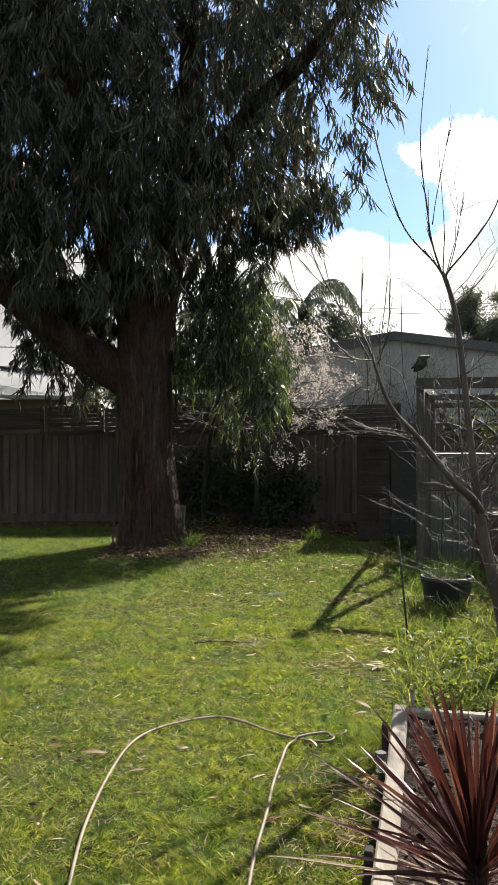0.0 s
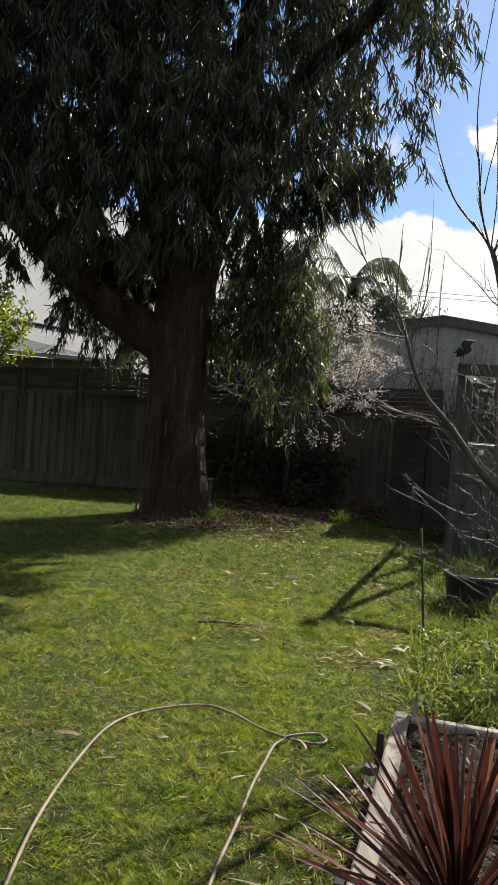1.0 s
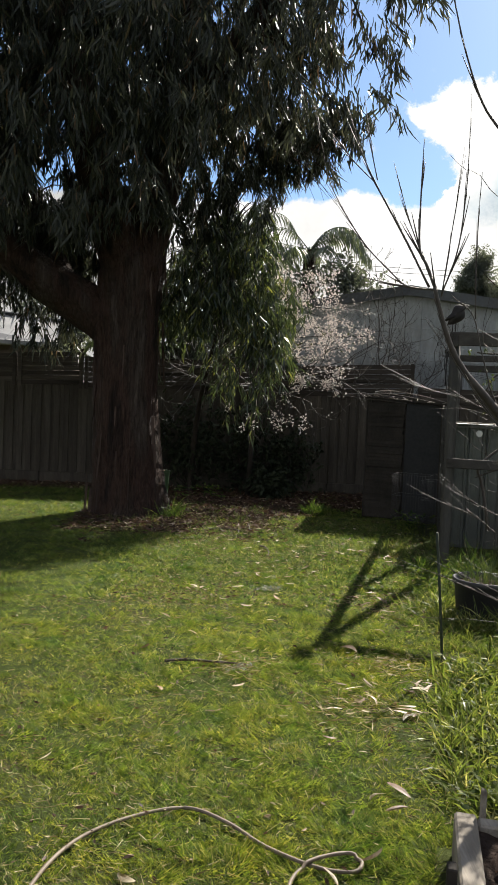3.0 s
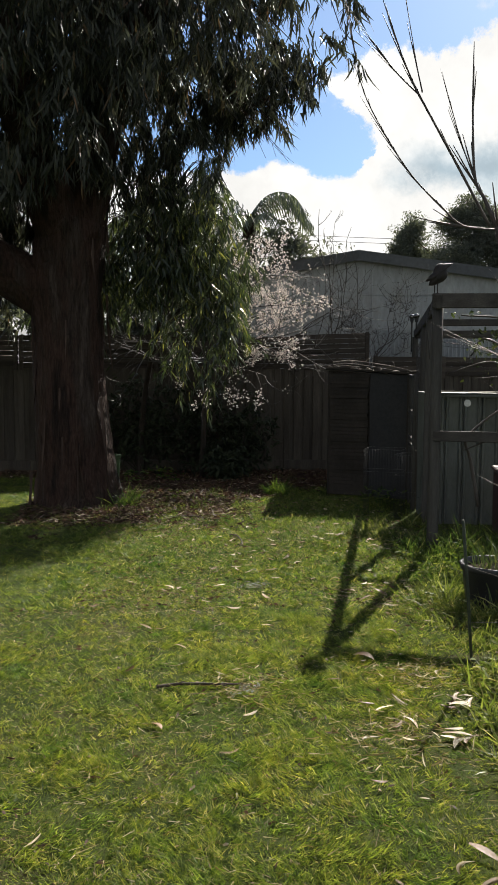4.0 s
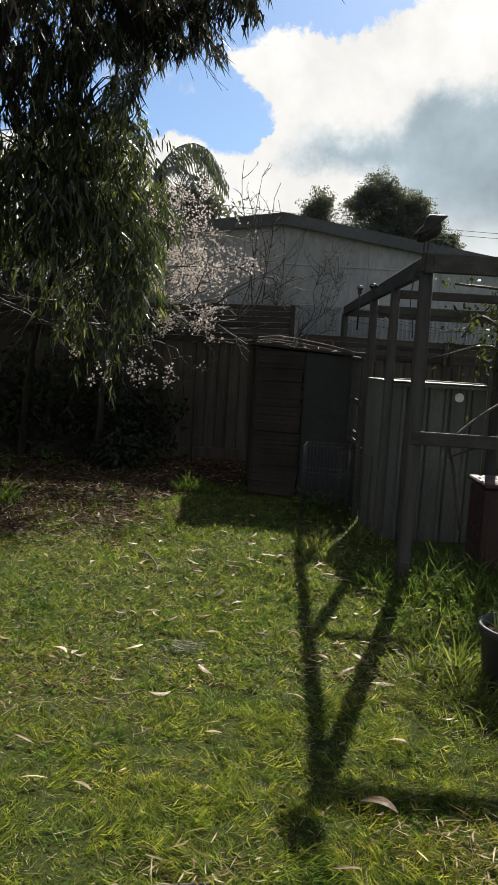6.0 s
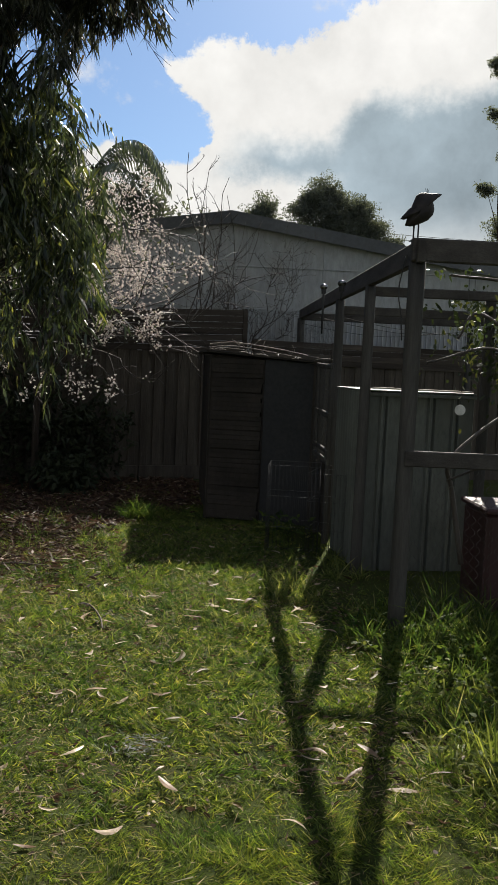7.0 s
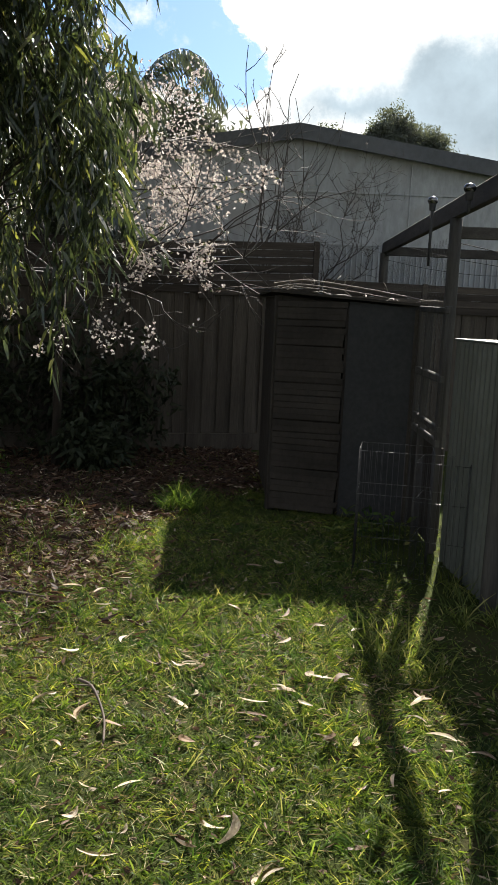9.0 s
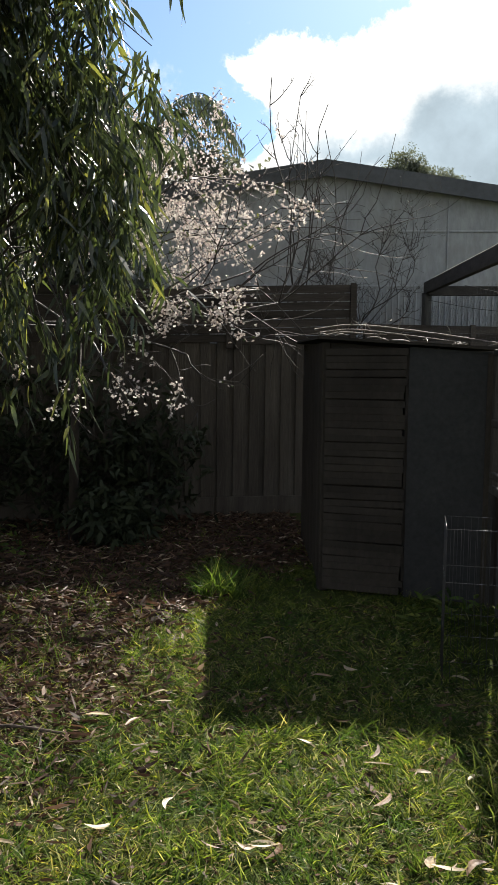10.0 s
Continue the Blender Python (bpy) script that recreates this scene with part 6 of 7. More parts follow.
def make_red_tub():
    tub = thing("red_tub", "dull red plastic tub standing behind the arbor rail", "tub", (2.765, 9.53, 0), -15)
    bm = box_bm((0.7, 0.5, 0.7), (0.25, 0, 0.35), bevel=0.03)
    part("body", bm, M_RED, tub)
    part("rim", box_bm((0.74, 0.54, 0.035), (0.25, 0, 0.71), bevel=0.012), M_RED, tub)


make_red_tub()


def make_disc():
    bm = bmesh.new()
    bmesh.ops.create_cone(bm, cap_ends=True, segments=24, radius1=0.03, radius2=0.03, depth=0.003, matrix=pose(0, 0, 0, 90, 0, 0))
    bmesh.ops.bevel(bm, geom=[e for e in bm.edges if e.calc_length() > 0.004], offset=0.0008, segments=1, affect="EDGES")
    ob = part("hanging_disc", bm, M_WHITE)
    ob.matrix_basis = pose(*ab(-0.12, 0.26, 1.345), 0, 0, -18)
    tagged(ob, "small round white disc hung in the netting on the arbor", "disc")
    tube("cord", [(0, 0, 0.028), (0.01, 0.02, 0.5), (0.02, 0.06, 0.86)], [0.0012, 0.0012, 0.0012], M_CABLE, ob, 4)


make_disc()


def make_vine():
    rng = np.random.default_rng(141)
    vine = thing("grape_vine", "vine with thin stems and new yellow-green leaves climbing over the arbor", "vine", ab(0.15, 0.9, 0))
    o = np.array(ab(0.15, 0.9, 0))
    stems = [[ab(0.15, 0.9, 0), ab(0.1, 0.95, 0.6), ab(0.05, 0.7, 1.1), ab(0.0, 0.45, 1.02), ab(0.02, 0.25, 0.93)],
             [(2.36, 9.2, 0.42), (2.28, 9.22, 0.85), (2.23, 9.2, 1.02), (2.4, 9.2, 1.19), (2.62, 9.2, 1.33), (2.85, 9.25, 1.4)],
             [ab(0.1, 0.92, 0.6), ab(0.2, 0.9, 1.2), ab(0.1, 0.55, 1.68), ab(0.05, 0.1, 1.6)],
             [ab(0.2, 0.9, 1.2), ab(0.15, 0.85, 1.8), ab(0.05, 0.6, 2.05), ab(0.05, 0.2, 2.1)],
             [ab(0.15, 0.85, 1.6), ab(0.3, 1.2, 1.9), ab(0.4, 1.5, 2.1)],
             [ab(0.1, 0.9, 1.1), ab(0.3, 0.9, 1.55), ab(0.2, 0.45, 1.9), ab(0.15, 0.3, 1.75)]]
    nodes = []
    for s in stems:
        line = smooth_line(np.array(s) - o, 22)
        tube("stem", line, np.linspace(0.017, 0.007, 22), M_TWIG, vine, 6)
        nodes.append(line[7:])
    nodes = np.concatenate(nodes)
    nodes = nodes[nodes[:, 2] > 1.72]
    # leaves hang in small clusters from the stems
    heart = np.repeat(nodes[rng.choice(len(nodes), 30)] + rng.normal(size=(30, 3)) * np.array([0.13, 0.1, 0.07]), 9, 0)
    n = len(heart)
    c = heart + rng.normal(size=(n, 3)) * np.array([0.035, 0.035, 0.03])
    c[:, 2] = np.minimum(c[:, 2], 2.12)
    D = unit(rng.normal(size=(n, 3)) * 0.6 + np.array([0, 0, -0.8]))
    tagged(blades("foliage", c, D, 0.022 + 0.026 * rng.random(n), 0.013 + 0.013 * rng.random(n), rng.normal(size=(n, 3)) * 0.25, (0.6, 1.0, 0.6), M_VINE, vine, 142), "young yellow-green vine leaves", kind="stuff")
    n = 2600
    c = np.array(ab(1.1, 1.3, 1.8)) - o + rng.normal(size=(n, 3)) * np.array([0.3, 0.42, 0.22])
    c[:, 2] = np.where(c[:, 2] > 2.08, 2.08 - (c[:, 2] - 2.08) * 0.6, c[:, 2])
    # leaves added out of sight over the arbor to shade the lawn
    roof = np.array([ab(s_, r_, z_) for s_, r_, z_ in zip(rng.uniform(0.6, 3.6, 2200), rng.uniform(1.15, 2.45, 2200), 2.2 + rng.normal(size=2200) * 0.09)]) - o
    c = np.concatenate([c, roof[value_noise(roof[:, 0] + 30, roof[:, 1] + 30, 0.35, 144) > 0.34]])
    n = len(c)
    D = unit(rng.normal(size=(n, 3)) * 0.7 + np.array([0, 0, -0.6]))
    tagged(blades("old_foliage", c, D, 0.028 + 0.04 * rng.random(n), 0.016 + 0.02 * rng.random(n), rng.normal(size=(n, 3)) * 0.15, (0.45, 1.0, 0.7), M_OLDVINE, vine, 143), "dense dark older vine leaves, more added overhead unseen for shade", kind="stuff")


make_vine()

# ---- the pot, the stake and the long grass ----
GREEN_POT = (-1.13, 13.0, 0.12)


def make_pot():
    rng = np.random.default_rng(151)
    pot = thing("black_plant_pot", "large black plastic plant pot with straggly weeds, standing in long grass", "plant pot", (1.815, 7.45, 0))
    bm = bmesh.new()
    prof = [(0.0, 0.02), (0.185, 0.0), (0.195, 0.02), (0.222, 0.28), (0.235, 0.285), (0.24, 0.325), (0.232, 0.33), (0.22, 0.325), (0.215, 0.26), (0.0, 0.26)]
    rings = []
    for r, z in prof:
        rings.append([bm.verts.new((max(r, 0.001) * math.cos(2 * math.pi * k / 28), max(r, 0.001) * math.sin(2 * math.pi * k / 28), z)) for k in range(28)])
    for a, b in zip(rings, rings[1:]):
        for k in range(28):
            bm.faces.new((a[k], a[(k + 1) % 28], b[(k + 1) % 28], b[k]))
    ob = part("shell", bm, M_POT, pot)
    for f in ob.data.polygons:
        f.use_smooth = True
    bm = bmesh.new()
    bmesh.ops.create_cone(bm, cap_ends=True, segments=28, radius1=0.21, radius2=0.21, depth=0.02, matrix=Matrix.Translation((0, 0, 0.275)))
    for v in bm.verts:
        v.co.z += (v.co.x * 7 % 0.01)
    part("potting_soil", bm, M_SOIL, pot)
    n = 120
    a = rng.uniform(0, 2 * np.pi, n)
    r = 0.19 * np.sqrt(rng.random(n))
    P = np.stack([r * np.cos(a), r * np.sin(a), 0.28 * np.ones(n)], 1)
    D = unit(np.stack([rng.normal(size=n) * 0.35, rng.normal(size=n) * 0.35, np.ones(n)], 1))
    tagged(blades("weed_growth", P, D, 0.07 + 0.22 * rng.random(n) ** 1.5, 0.004 + 0.004 * rng.random(n), rng.normal(size=(n, 3)) * np.array([0.4, 0.4, 0.05]), (0.8, 1.0, 0.7), M_VINE, pot, 152), "straggly dull green weeds", kind="stuff")


make_pot()


def make_green_pot():
    pot = thing("green_plant_pot", "tall green plastic plant pot half hidden beside the big trunk", "plant pot", GREEN_POT)
    bm = bmesh.new()
    rings = []
    for r, z in ((0.002, 0.0), (0.085, 0.0), (0.09, 0.02), (0.115, 0.38), (0.125, 0.385), (0.125, 0.41), (0.113, 0.41), (0.108, 0.36), (0.002, 0.35)):
        rings.append([bm.verts.new((r * math.cos(2 * math.pi * k / 20), r * math.sin(2 * math.pi * k / 20), z)) for k in range(20)])
    for a, b in zip(rings, rings[1:]):
        for k in range(20):
            bm.faces.new((a[k], a[(k + 1) % 20], b[(k + 1) % 20], b[k]))
    part("shell", bm, M_GREENPOT, pot)
    rng = np.random.default_rng(155)
    n = 40
    P = np.stack([rng.normal(size=n) * 0.05, rng.normal(size=n) * 0.05, 0.36 + 0.03 * rng.random(n)], 1)
    D = unit(rng.normal(size=(n, 3)) * np.array([1, 1, 0.6]) + np.array([0, 0, 0.5]))
    tagged(blades("dry_leaves", P, D, 0.05 + 0.06 * rng.random(n), 0.015 + 0.01 * rng.random(n), rng.normal(size=(n, 3)) * 0.15, (0.5, 1.0, 0.6), M_LITTER, pot, 156), "dry leaves lying in the pot", kind="stuff")


make_green_pot()
bm = box_bm((0.24, 0.22, 0.13), (-1.13, 13.0, 0.06), bevel=0.012)
tagged(part("timber_block", bm, M_COOP), "short dark timber block under the green pot", "timber block")
stake = tube("garden_stake", [(1.25, 6.37, -0.05), (1.205, 6.35, 0.42), (1.16, 6.33, 0.82)], [0.0085, 0.0085, 0.0085], M_STAKE, None, 8)
tagged(stake, "thin green garden stake pushed into the ground beside the pot", "garden stake")


def tall_grass(name, label, spots, seed, per, low, high, width, spread, material=None, flop=0.6):
    rng = np.random.default_rng(seed)
    n = len(spots) * per
    c = np.repeat(np.array(spots, float), per, 0)
    xy = c[:, :2] + rng.normal(size=(n, 2)) * spread
    P = np.stack([xy[:, 0], xy[:, 1], lie(xy[:, 0], xy[:, 1]) - 0.005], 1)
    a = rng.uniform(0, 2 * np.pi, n)
    lean = 0.15 + flop * rng.random(n)
    D = unit(np.stack([np.cos(a) * lean, np.sin(a) * lean, np.ones(n)], 1))
    bend = np.stack([np.cos(a) * 0.45, np.sin(a) * 0.45, -0.35 * np.ones(n) - 0.25 * flop], 1) * rng.random(n)[:, None]
    L = (low + (high - low) * rng.random(n) ** 1.6) * c[:, 2]
    ob = blades(name, P, D, L, width * (0.7 + 0.6 * rng.random(n)), bend, (0.7, 1.0, 0.75), material or M_LUSH, None, seed + 1)
    tagged(ob, label, "grass", kind="stuff")


rs = np.random.default_rng(160)


def spots(count, x0, x1, y0, y1, slope=0.0):
    """Clump places in a strip of the yard, with a size each."""
    y = rs.uniform(y0, y1, count)
    x = rs.uniform(x0, x1, count) + (y - y0) * slope
    return [(x[i], y[i], rs.uniform(0.6, 1.15)) for i in range(count)]


tall_grass("long_grass", "long lush green grass and weeds beside the garden bed", spots(190, 0.86, 1.75, 4.45, 6.3, 0.18), 161, 42, 0.06, 0.24, 0.0082, 0.05, M_CLUMP, 1.1)
tall_grass("long_grass", "arching green grass blades crowding the foot of the black pot", [(1.8 + 0.3 * math.cos(a), 7.45 + 0.3 * math.sin(a), 0.9 + 0.4 * math.sin(3 * a)) for a in np.linspace(2.4, 5.6, 16)], 177, 46, 0.08, 0.3, 0.006, 0.035, M_CLUMP, 0.8)
tall_grass("long_grass", "long green grass growing round the black pot", spots(80, 1.3, 2.25, 6.2, 8.0, 0.05), 163, 40, 0.06, 0.24, 0.0058, 0.045, M_CLUMP, 0.8)
tall_grass("long_grass", "long weedy grass along the foot of the arbor", spots(95, 1.5, 2.6, 7.7, 9.6, 0.15), 165, 44, 0.05, 0.28, 0.0065, 0.05)
tall_grass("long_grass", "tall arching weeds and grass in front of the arbor rail", spots(22, 2.05, 2.85, 8.65, 9.35, 0.1), 179, 22, 0.12, 0.46, 0.008, 0.05, None, 0.7)
tall_grass("grass_tuft", "tuft of bright long grass in front of the coop", [(1.08, 12.95, 1.0), (1.0, 12.93, 0.9), (1.12, 12.88, 0.9)], 167, 130, 0.1, 0.34, 0.007, 0.06)
tall_grass("grass_tuft", "bright weeds growing at the gate", spots(9, 1.95, 2.25, 10.3, 11.1, 0.25) + spots(16, 1.42, 1.7, 9.6, 10.7, 0.15), 169, 24, 0.06, 0.27, 0.006, 0.04, M_CLUMP)
tall_grass("grass_tuft", "scattered longer tufts in the lawn", [(x, y, s) for x, y, s in spots(330, -0.9, 2.0, 8.3, 12.0, 0.0) if litter_weight(np.array([x]), np.array([y]))[0] < 0.5 and (x - 1.94) * 0.9643 - (y - 9.18) * 0.2648 < -0.42], 171, 36, 0.04, 0.12, 0.005, 0.055, None, 1.0)
tall_grass("grass_tuft", "weeds at the foot of the big trunk", [(-0.95, 12.05, 0.9), (-0.85, 12.2, 1.1), (-0.9, 12.0, 0.8)], 173, 70, 0.1, 0.4, 0.008, 0.06)
tall_grass("grass_tuft", "dry and green tufts in the leaf litter", spots(64, -1.2, 0.7, 11.4, 13.6, 0.0), 175, 24, 0.04, 0.16, 0.005, 0.08)


def broad_weeds(label, x0, x1, y0, y1, slope, count, seed):
    """Low broad-leaved weeds in a strip of the yard."""
    rng = np.random.default_rng(seed)
    stems = count // 9
    sy = rng.uniform(y0, y1, stems)
    sx = rng.uniform(x0, x1, stems) + (sy - y0) * slope
    x, y = np.repeat(sx, 9) + rng.normal(size=stems * 9) * 0.03, np.repeat(sy, 9) + rng.normal(size=stems * 9) * 0.03
    n = len(x)
    P = np.stack([x, y, lie(x, y) + 0.02 + 0.11 * rng.random(n) * np.repeat(rng.random(stems), 9)], 1)
    a = rng.uniform(0, 2 * np.pi, n)
    D = unit(np.stack([np.cos(a), np.sin(a), 0.15 + 0.5 * rng.random(n)], 1))
    ob = blades("weed_leaves", P, D, 0.025 + 0.04 * rng.random(n), 0.012 + 0.014 * rng.random(n), np.tile(np.array([0, 0, -0.35]), (n, 1)), (0.4, 1.0, 0.6), M_WEED, None, seed + 1)
    tagged(ob, label, "weeds", kind="stuff")


broad_weeds("low broad-leaved weeds among the long grass by the garden bed", 0.9, 1.8, 4.5, 6.3, 0.2, 2400, 311)
broad_weeds("low broad-leaved weeds along the foot of the arbor", 1.4, 2.5, 7.5, 9.5, 0.12, 2700, 313)

# ---- the garden bed ----
BED = Vector((0.76, 4.28, 0))
BED_V = Vector((-0.212, -0.977, 0))  # towards the house
BED_U = Vector((0.977, -0.212, 0))


def make_bed():
    bed = thing("raised_garden_bed", "raised garden bed edged with weathered timber sleepers, bare earth inside", "garden bed")

    def bp(u, v, z):
        p = BED + BED_U * u + BED_V * v
        return (p.x, p.y, z)

    for k, (v0, v1) in enumerate(((0.0, 1.16), (1.17, 2.4), (2.41, 3.6))):
        bar("sleeper", bp(0.04, v0, 0.085), bp(0.04 - 0.01 * k, v1, 0.08), 0.075, 0.175, M_SLEEPER, bed, bevel=0.008)
    bar("sleeper", bp(0.08, 0.035, 0.08), bp(1.6, 0.035, 0.075), 0.06, 0.17, M_SLEEPER, bed, bevel=0.008)
    part("peg", box_bm((0.03, 0.05, 0.22), m=Matrix.Translation(bp(-0.022, 0.42, 0.1)) @ pose(0, 0, 0, 0, 0, -12)), M_COOP, bed, "dark timber peg")
    part("peg", box_bm((0.03, 0.05, 0.2), m=Matrix.Translation(bp(-0.02, 1.6, 0.09)) @ pose(0, 0, 0, 0, 0, -12)), M_COOP, bed, "dark timber peg")
    part("peg", box_bm((0.018, 0.025, 0.26), m=Matrix.Translation(bp(0.1, -0.02, 0.12))), M_SLEEPER, bed, "pale peg")
    n = 70
    bm = bmesh.new()
    grid = [[None] * n for _ in range(n)]
    for i in range(n):
        for j in range(n):
            u, v = 0.07 + 1.5 * i / (n - 1), 0.06 + 3.5 * j / (n - 1)
            z = 0.135 + 0.024 * noise.noise((u * 6, v * 6, 0)) + 0.014 * noise.noise((u * 24, v * 24, 3))
            grid[i][j] = bm.verts.new(bp(u, v, z))
    for i in range(n - 1):
        for j in range(n - 1):
            bm.faces.new((grid[i][j], grid[i][j + 1], grid[i + 1][j + 1], grid[i + 1][j]))
    part("soil", bm, M_SOIL, bed, "loose dark earth")
    # clods, straw and leaf bits on the earth
    rng = np.random.default_rng(185)
    n = 3000
    u, v = rng.uniform(0.1, 1.5, n), rng.uniform(0.08, 3.4, n)
    P = np.array([bp(a, b, 0.145 + 0.024 * noise.noise((a * 6, b * 6, 0))) for a, b in zip(u, v)])
    turn = rng.uniform(0, 2 * np.pi, n)
    D = unit(np.stack([np.cos(turn), np.sin(turn), rng.normal(size=n) * 0.25], 1))
    tagged(blades("debris", P, D, 0.015 + 0.05 * rng.random(n) ** 2, 0.004 + 0.007 * rng.random(n), rng.normal(size=(n, 3)) * 0.2, (0.6, 1.0), M_LITTER, bed, 186), "bits of straw and dead leaf on the earth", kind="stuff")
    pieces = []
    for k in range(420):
        a, b = rng.uniform(0.1, 1.5), rng.uniform(0.08, 3.4)
        r = 0.006 + 0.014 * rng.random() ** 2
        x, y, z = bp(a, b, 0.14 + 0.024 * noise.noise((a * 6, b * 6, 0)))
        pieces.append(tube_arrays([(x - r, y, z), (x, y + r * 0.3, z + r * 0.3), (x + r, y, z)], [r * 0.4, r, r * 0.5], 6, 0.25, rng))
    v, q, t = join(pieces)
    tagged(mass("clods", v, q, t, M_SOIL, bed), "small clods of earth", kind="stuff")


make_bed()


def make_cordyline():
    rng = np.random.default_rng(181)
    o = Vector((0.70, 2.5, 0.06))
    plant = thing("red_cordyline", "dark red strap-leaved cordyline with dry lower leaves in the garden bed", "cordyline", tuple(o))
    tube("stem", [(0, 0, -0.05), (0, 0, 0.12), (0.01, 0, 0.26)], [0.035, 0.035, 0.03], M_BARK, plant, 10, 0.05)
    for k in range(140):
        f = k / 139
        a = k * 2.39996
        tilt = radians(3 + 100 * f ** 1.1) + rng.normal() * 0.08
        L = (0.40 + 0.14 * rng.random()) * (1 + 0.25 * f)
        out = np.array([math.cos(a), math.sin(a), 0])
        D = out * math.sin(tilt) + np.array([0, 0, math.cos(tilt)])
        n = 9
        side = unit(np.cross(D, np.array([0, 0, 1.0]) + rng.normal(size=3) * 0.25))
        up = unit(np.cross(side, D))
        base = np.array([0, 0, 0.24 - 0.16 * f]) + out * 0.02
        bend = (out * 0.1 - np.array([0, 0, 0.06 + 0.12 * f])) * rng.uniform(0.4, 1.3)
        W = (0.019 if f < 0.6 else 0.012) * rng.uniform(0.75, 1.15)
        bm = bmesh.new()
        rows = []
        for i in range(n):
            s = i / (n - 1)
            c = base + D * L * s + bend * L * s * s
            w = W * 0.5 * (0.5 + 1.1 * s) * (1 - s ** 3.2) / 0.85 + 0.0006
            fold = 0.35 * w
            rows.append([bm.verts.new(c - side * w + up * fold), bm.verts.new(c), bm.verts.new(c + side * w + up * fold)])
        for r0, r1 in zip(rows, rows[1:]):
            for j in range(2):
                bm.faces.new((r0[j], r0[j + 1], r1[j + 1], r1[j]))
        bmesh.ops.solidify(bm, geom=bm.faces[:], thickness=0.0012)
        part("leaf", bm, M_CORDY if f < 0.78 else M_DEADSTRAP, plant, "" if f < 0.78 else "dry brown strap leaf")


make_cordyline()

# ---- the hose ----


def make_hose():
    hose = thing("garden_hose", "tan rubber garden hose lying in a loose curve on the lawn", "hose")
    line = [(-0.5, 2.0), (-0.58, 2.5), (-0.625, 2.9), (-0.645, 3.25), (-0.637, 3.68), (-0.6, 4.05), (-0.51, 4.28), (-0.35, 4.44), (-0.17, 4.51), (-0.02, 4.41), (0.09, 4.28), (0.17, 4.21), (0.26, 4.15), (0.34, 4.12), (0.41, 4.125), (0.435, 4.18), (0.39, 4.21), (0.3, 4.18), (0.235, 4.13), (0.19, 4.05), (0.155, 3.87), (0.107, 3.6), (0.07, 3.3), (0.015, 2.92), (-0.02, 2.5), (-0.04, 2.2)]
    P = smooth_line([(x, y, 0.0) for x, y in line], 190)
    P[:, 2] = lie(P[:, 0], P[:, 1]) + 0.02
    P[118:136, 2] += 0.012
    tube("pipe", P, [0.0068] * 190, M_HOSE, hose, 10)


make_hose()

# ---- fallen leaves and sticks ----


def gum_leaf_mesh(kind):
    """A dry sickle-shaped gum leaf, curled, with a little thickness."""
    rng = np.random.default_rng(200 + kind)
    L, W = rng.uniform(0.08, 0.14), rng.uniform(0.022, 0.04)
    curve, curl, arch = rng.uniform(-0.5, 0.5), rng.uniform(-0.25, 0.35), rng.uniform(-0.004, 0.012)
    bm = bmesh.new()
    rows, n = [], 8
    for i in range(n):
        s = i / (n - 1)
        w = W * 0.5 * math.sin(math.pi * min(1, s * 0.96 + 0.04)) ** 0.75 + 0.0008
        c = Vector((L * (s - 0.5), curve * L * (s - 0.5) ** 2 * 2, arch * math.sin(math.pi * s) + 0.004))
        rows.append([bm.verts.new(c + Vector((0, -w, curl * w))), bm.verts.new(c), bm.verts.new(c + Vector((0, w, curl * w)))])
    for r0, r1 in zip(rows, rows[1:]):
        for j in range(2):
            bm.faces.new((r0[j], r1[j], r1[j + 1], r0[j + 1]))
    bmesh.ops.solidify(bm, geom=bm.faces[:], thickness=0.0009)
    me = bpy.data.meshes.new("fallen_leaf")
    bm.to_mesh(me)
    bm.free()
    me.materials.append(M_DRYLEAF)
    return me


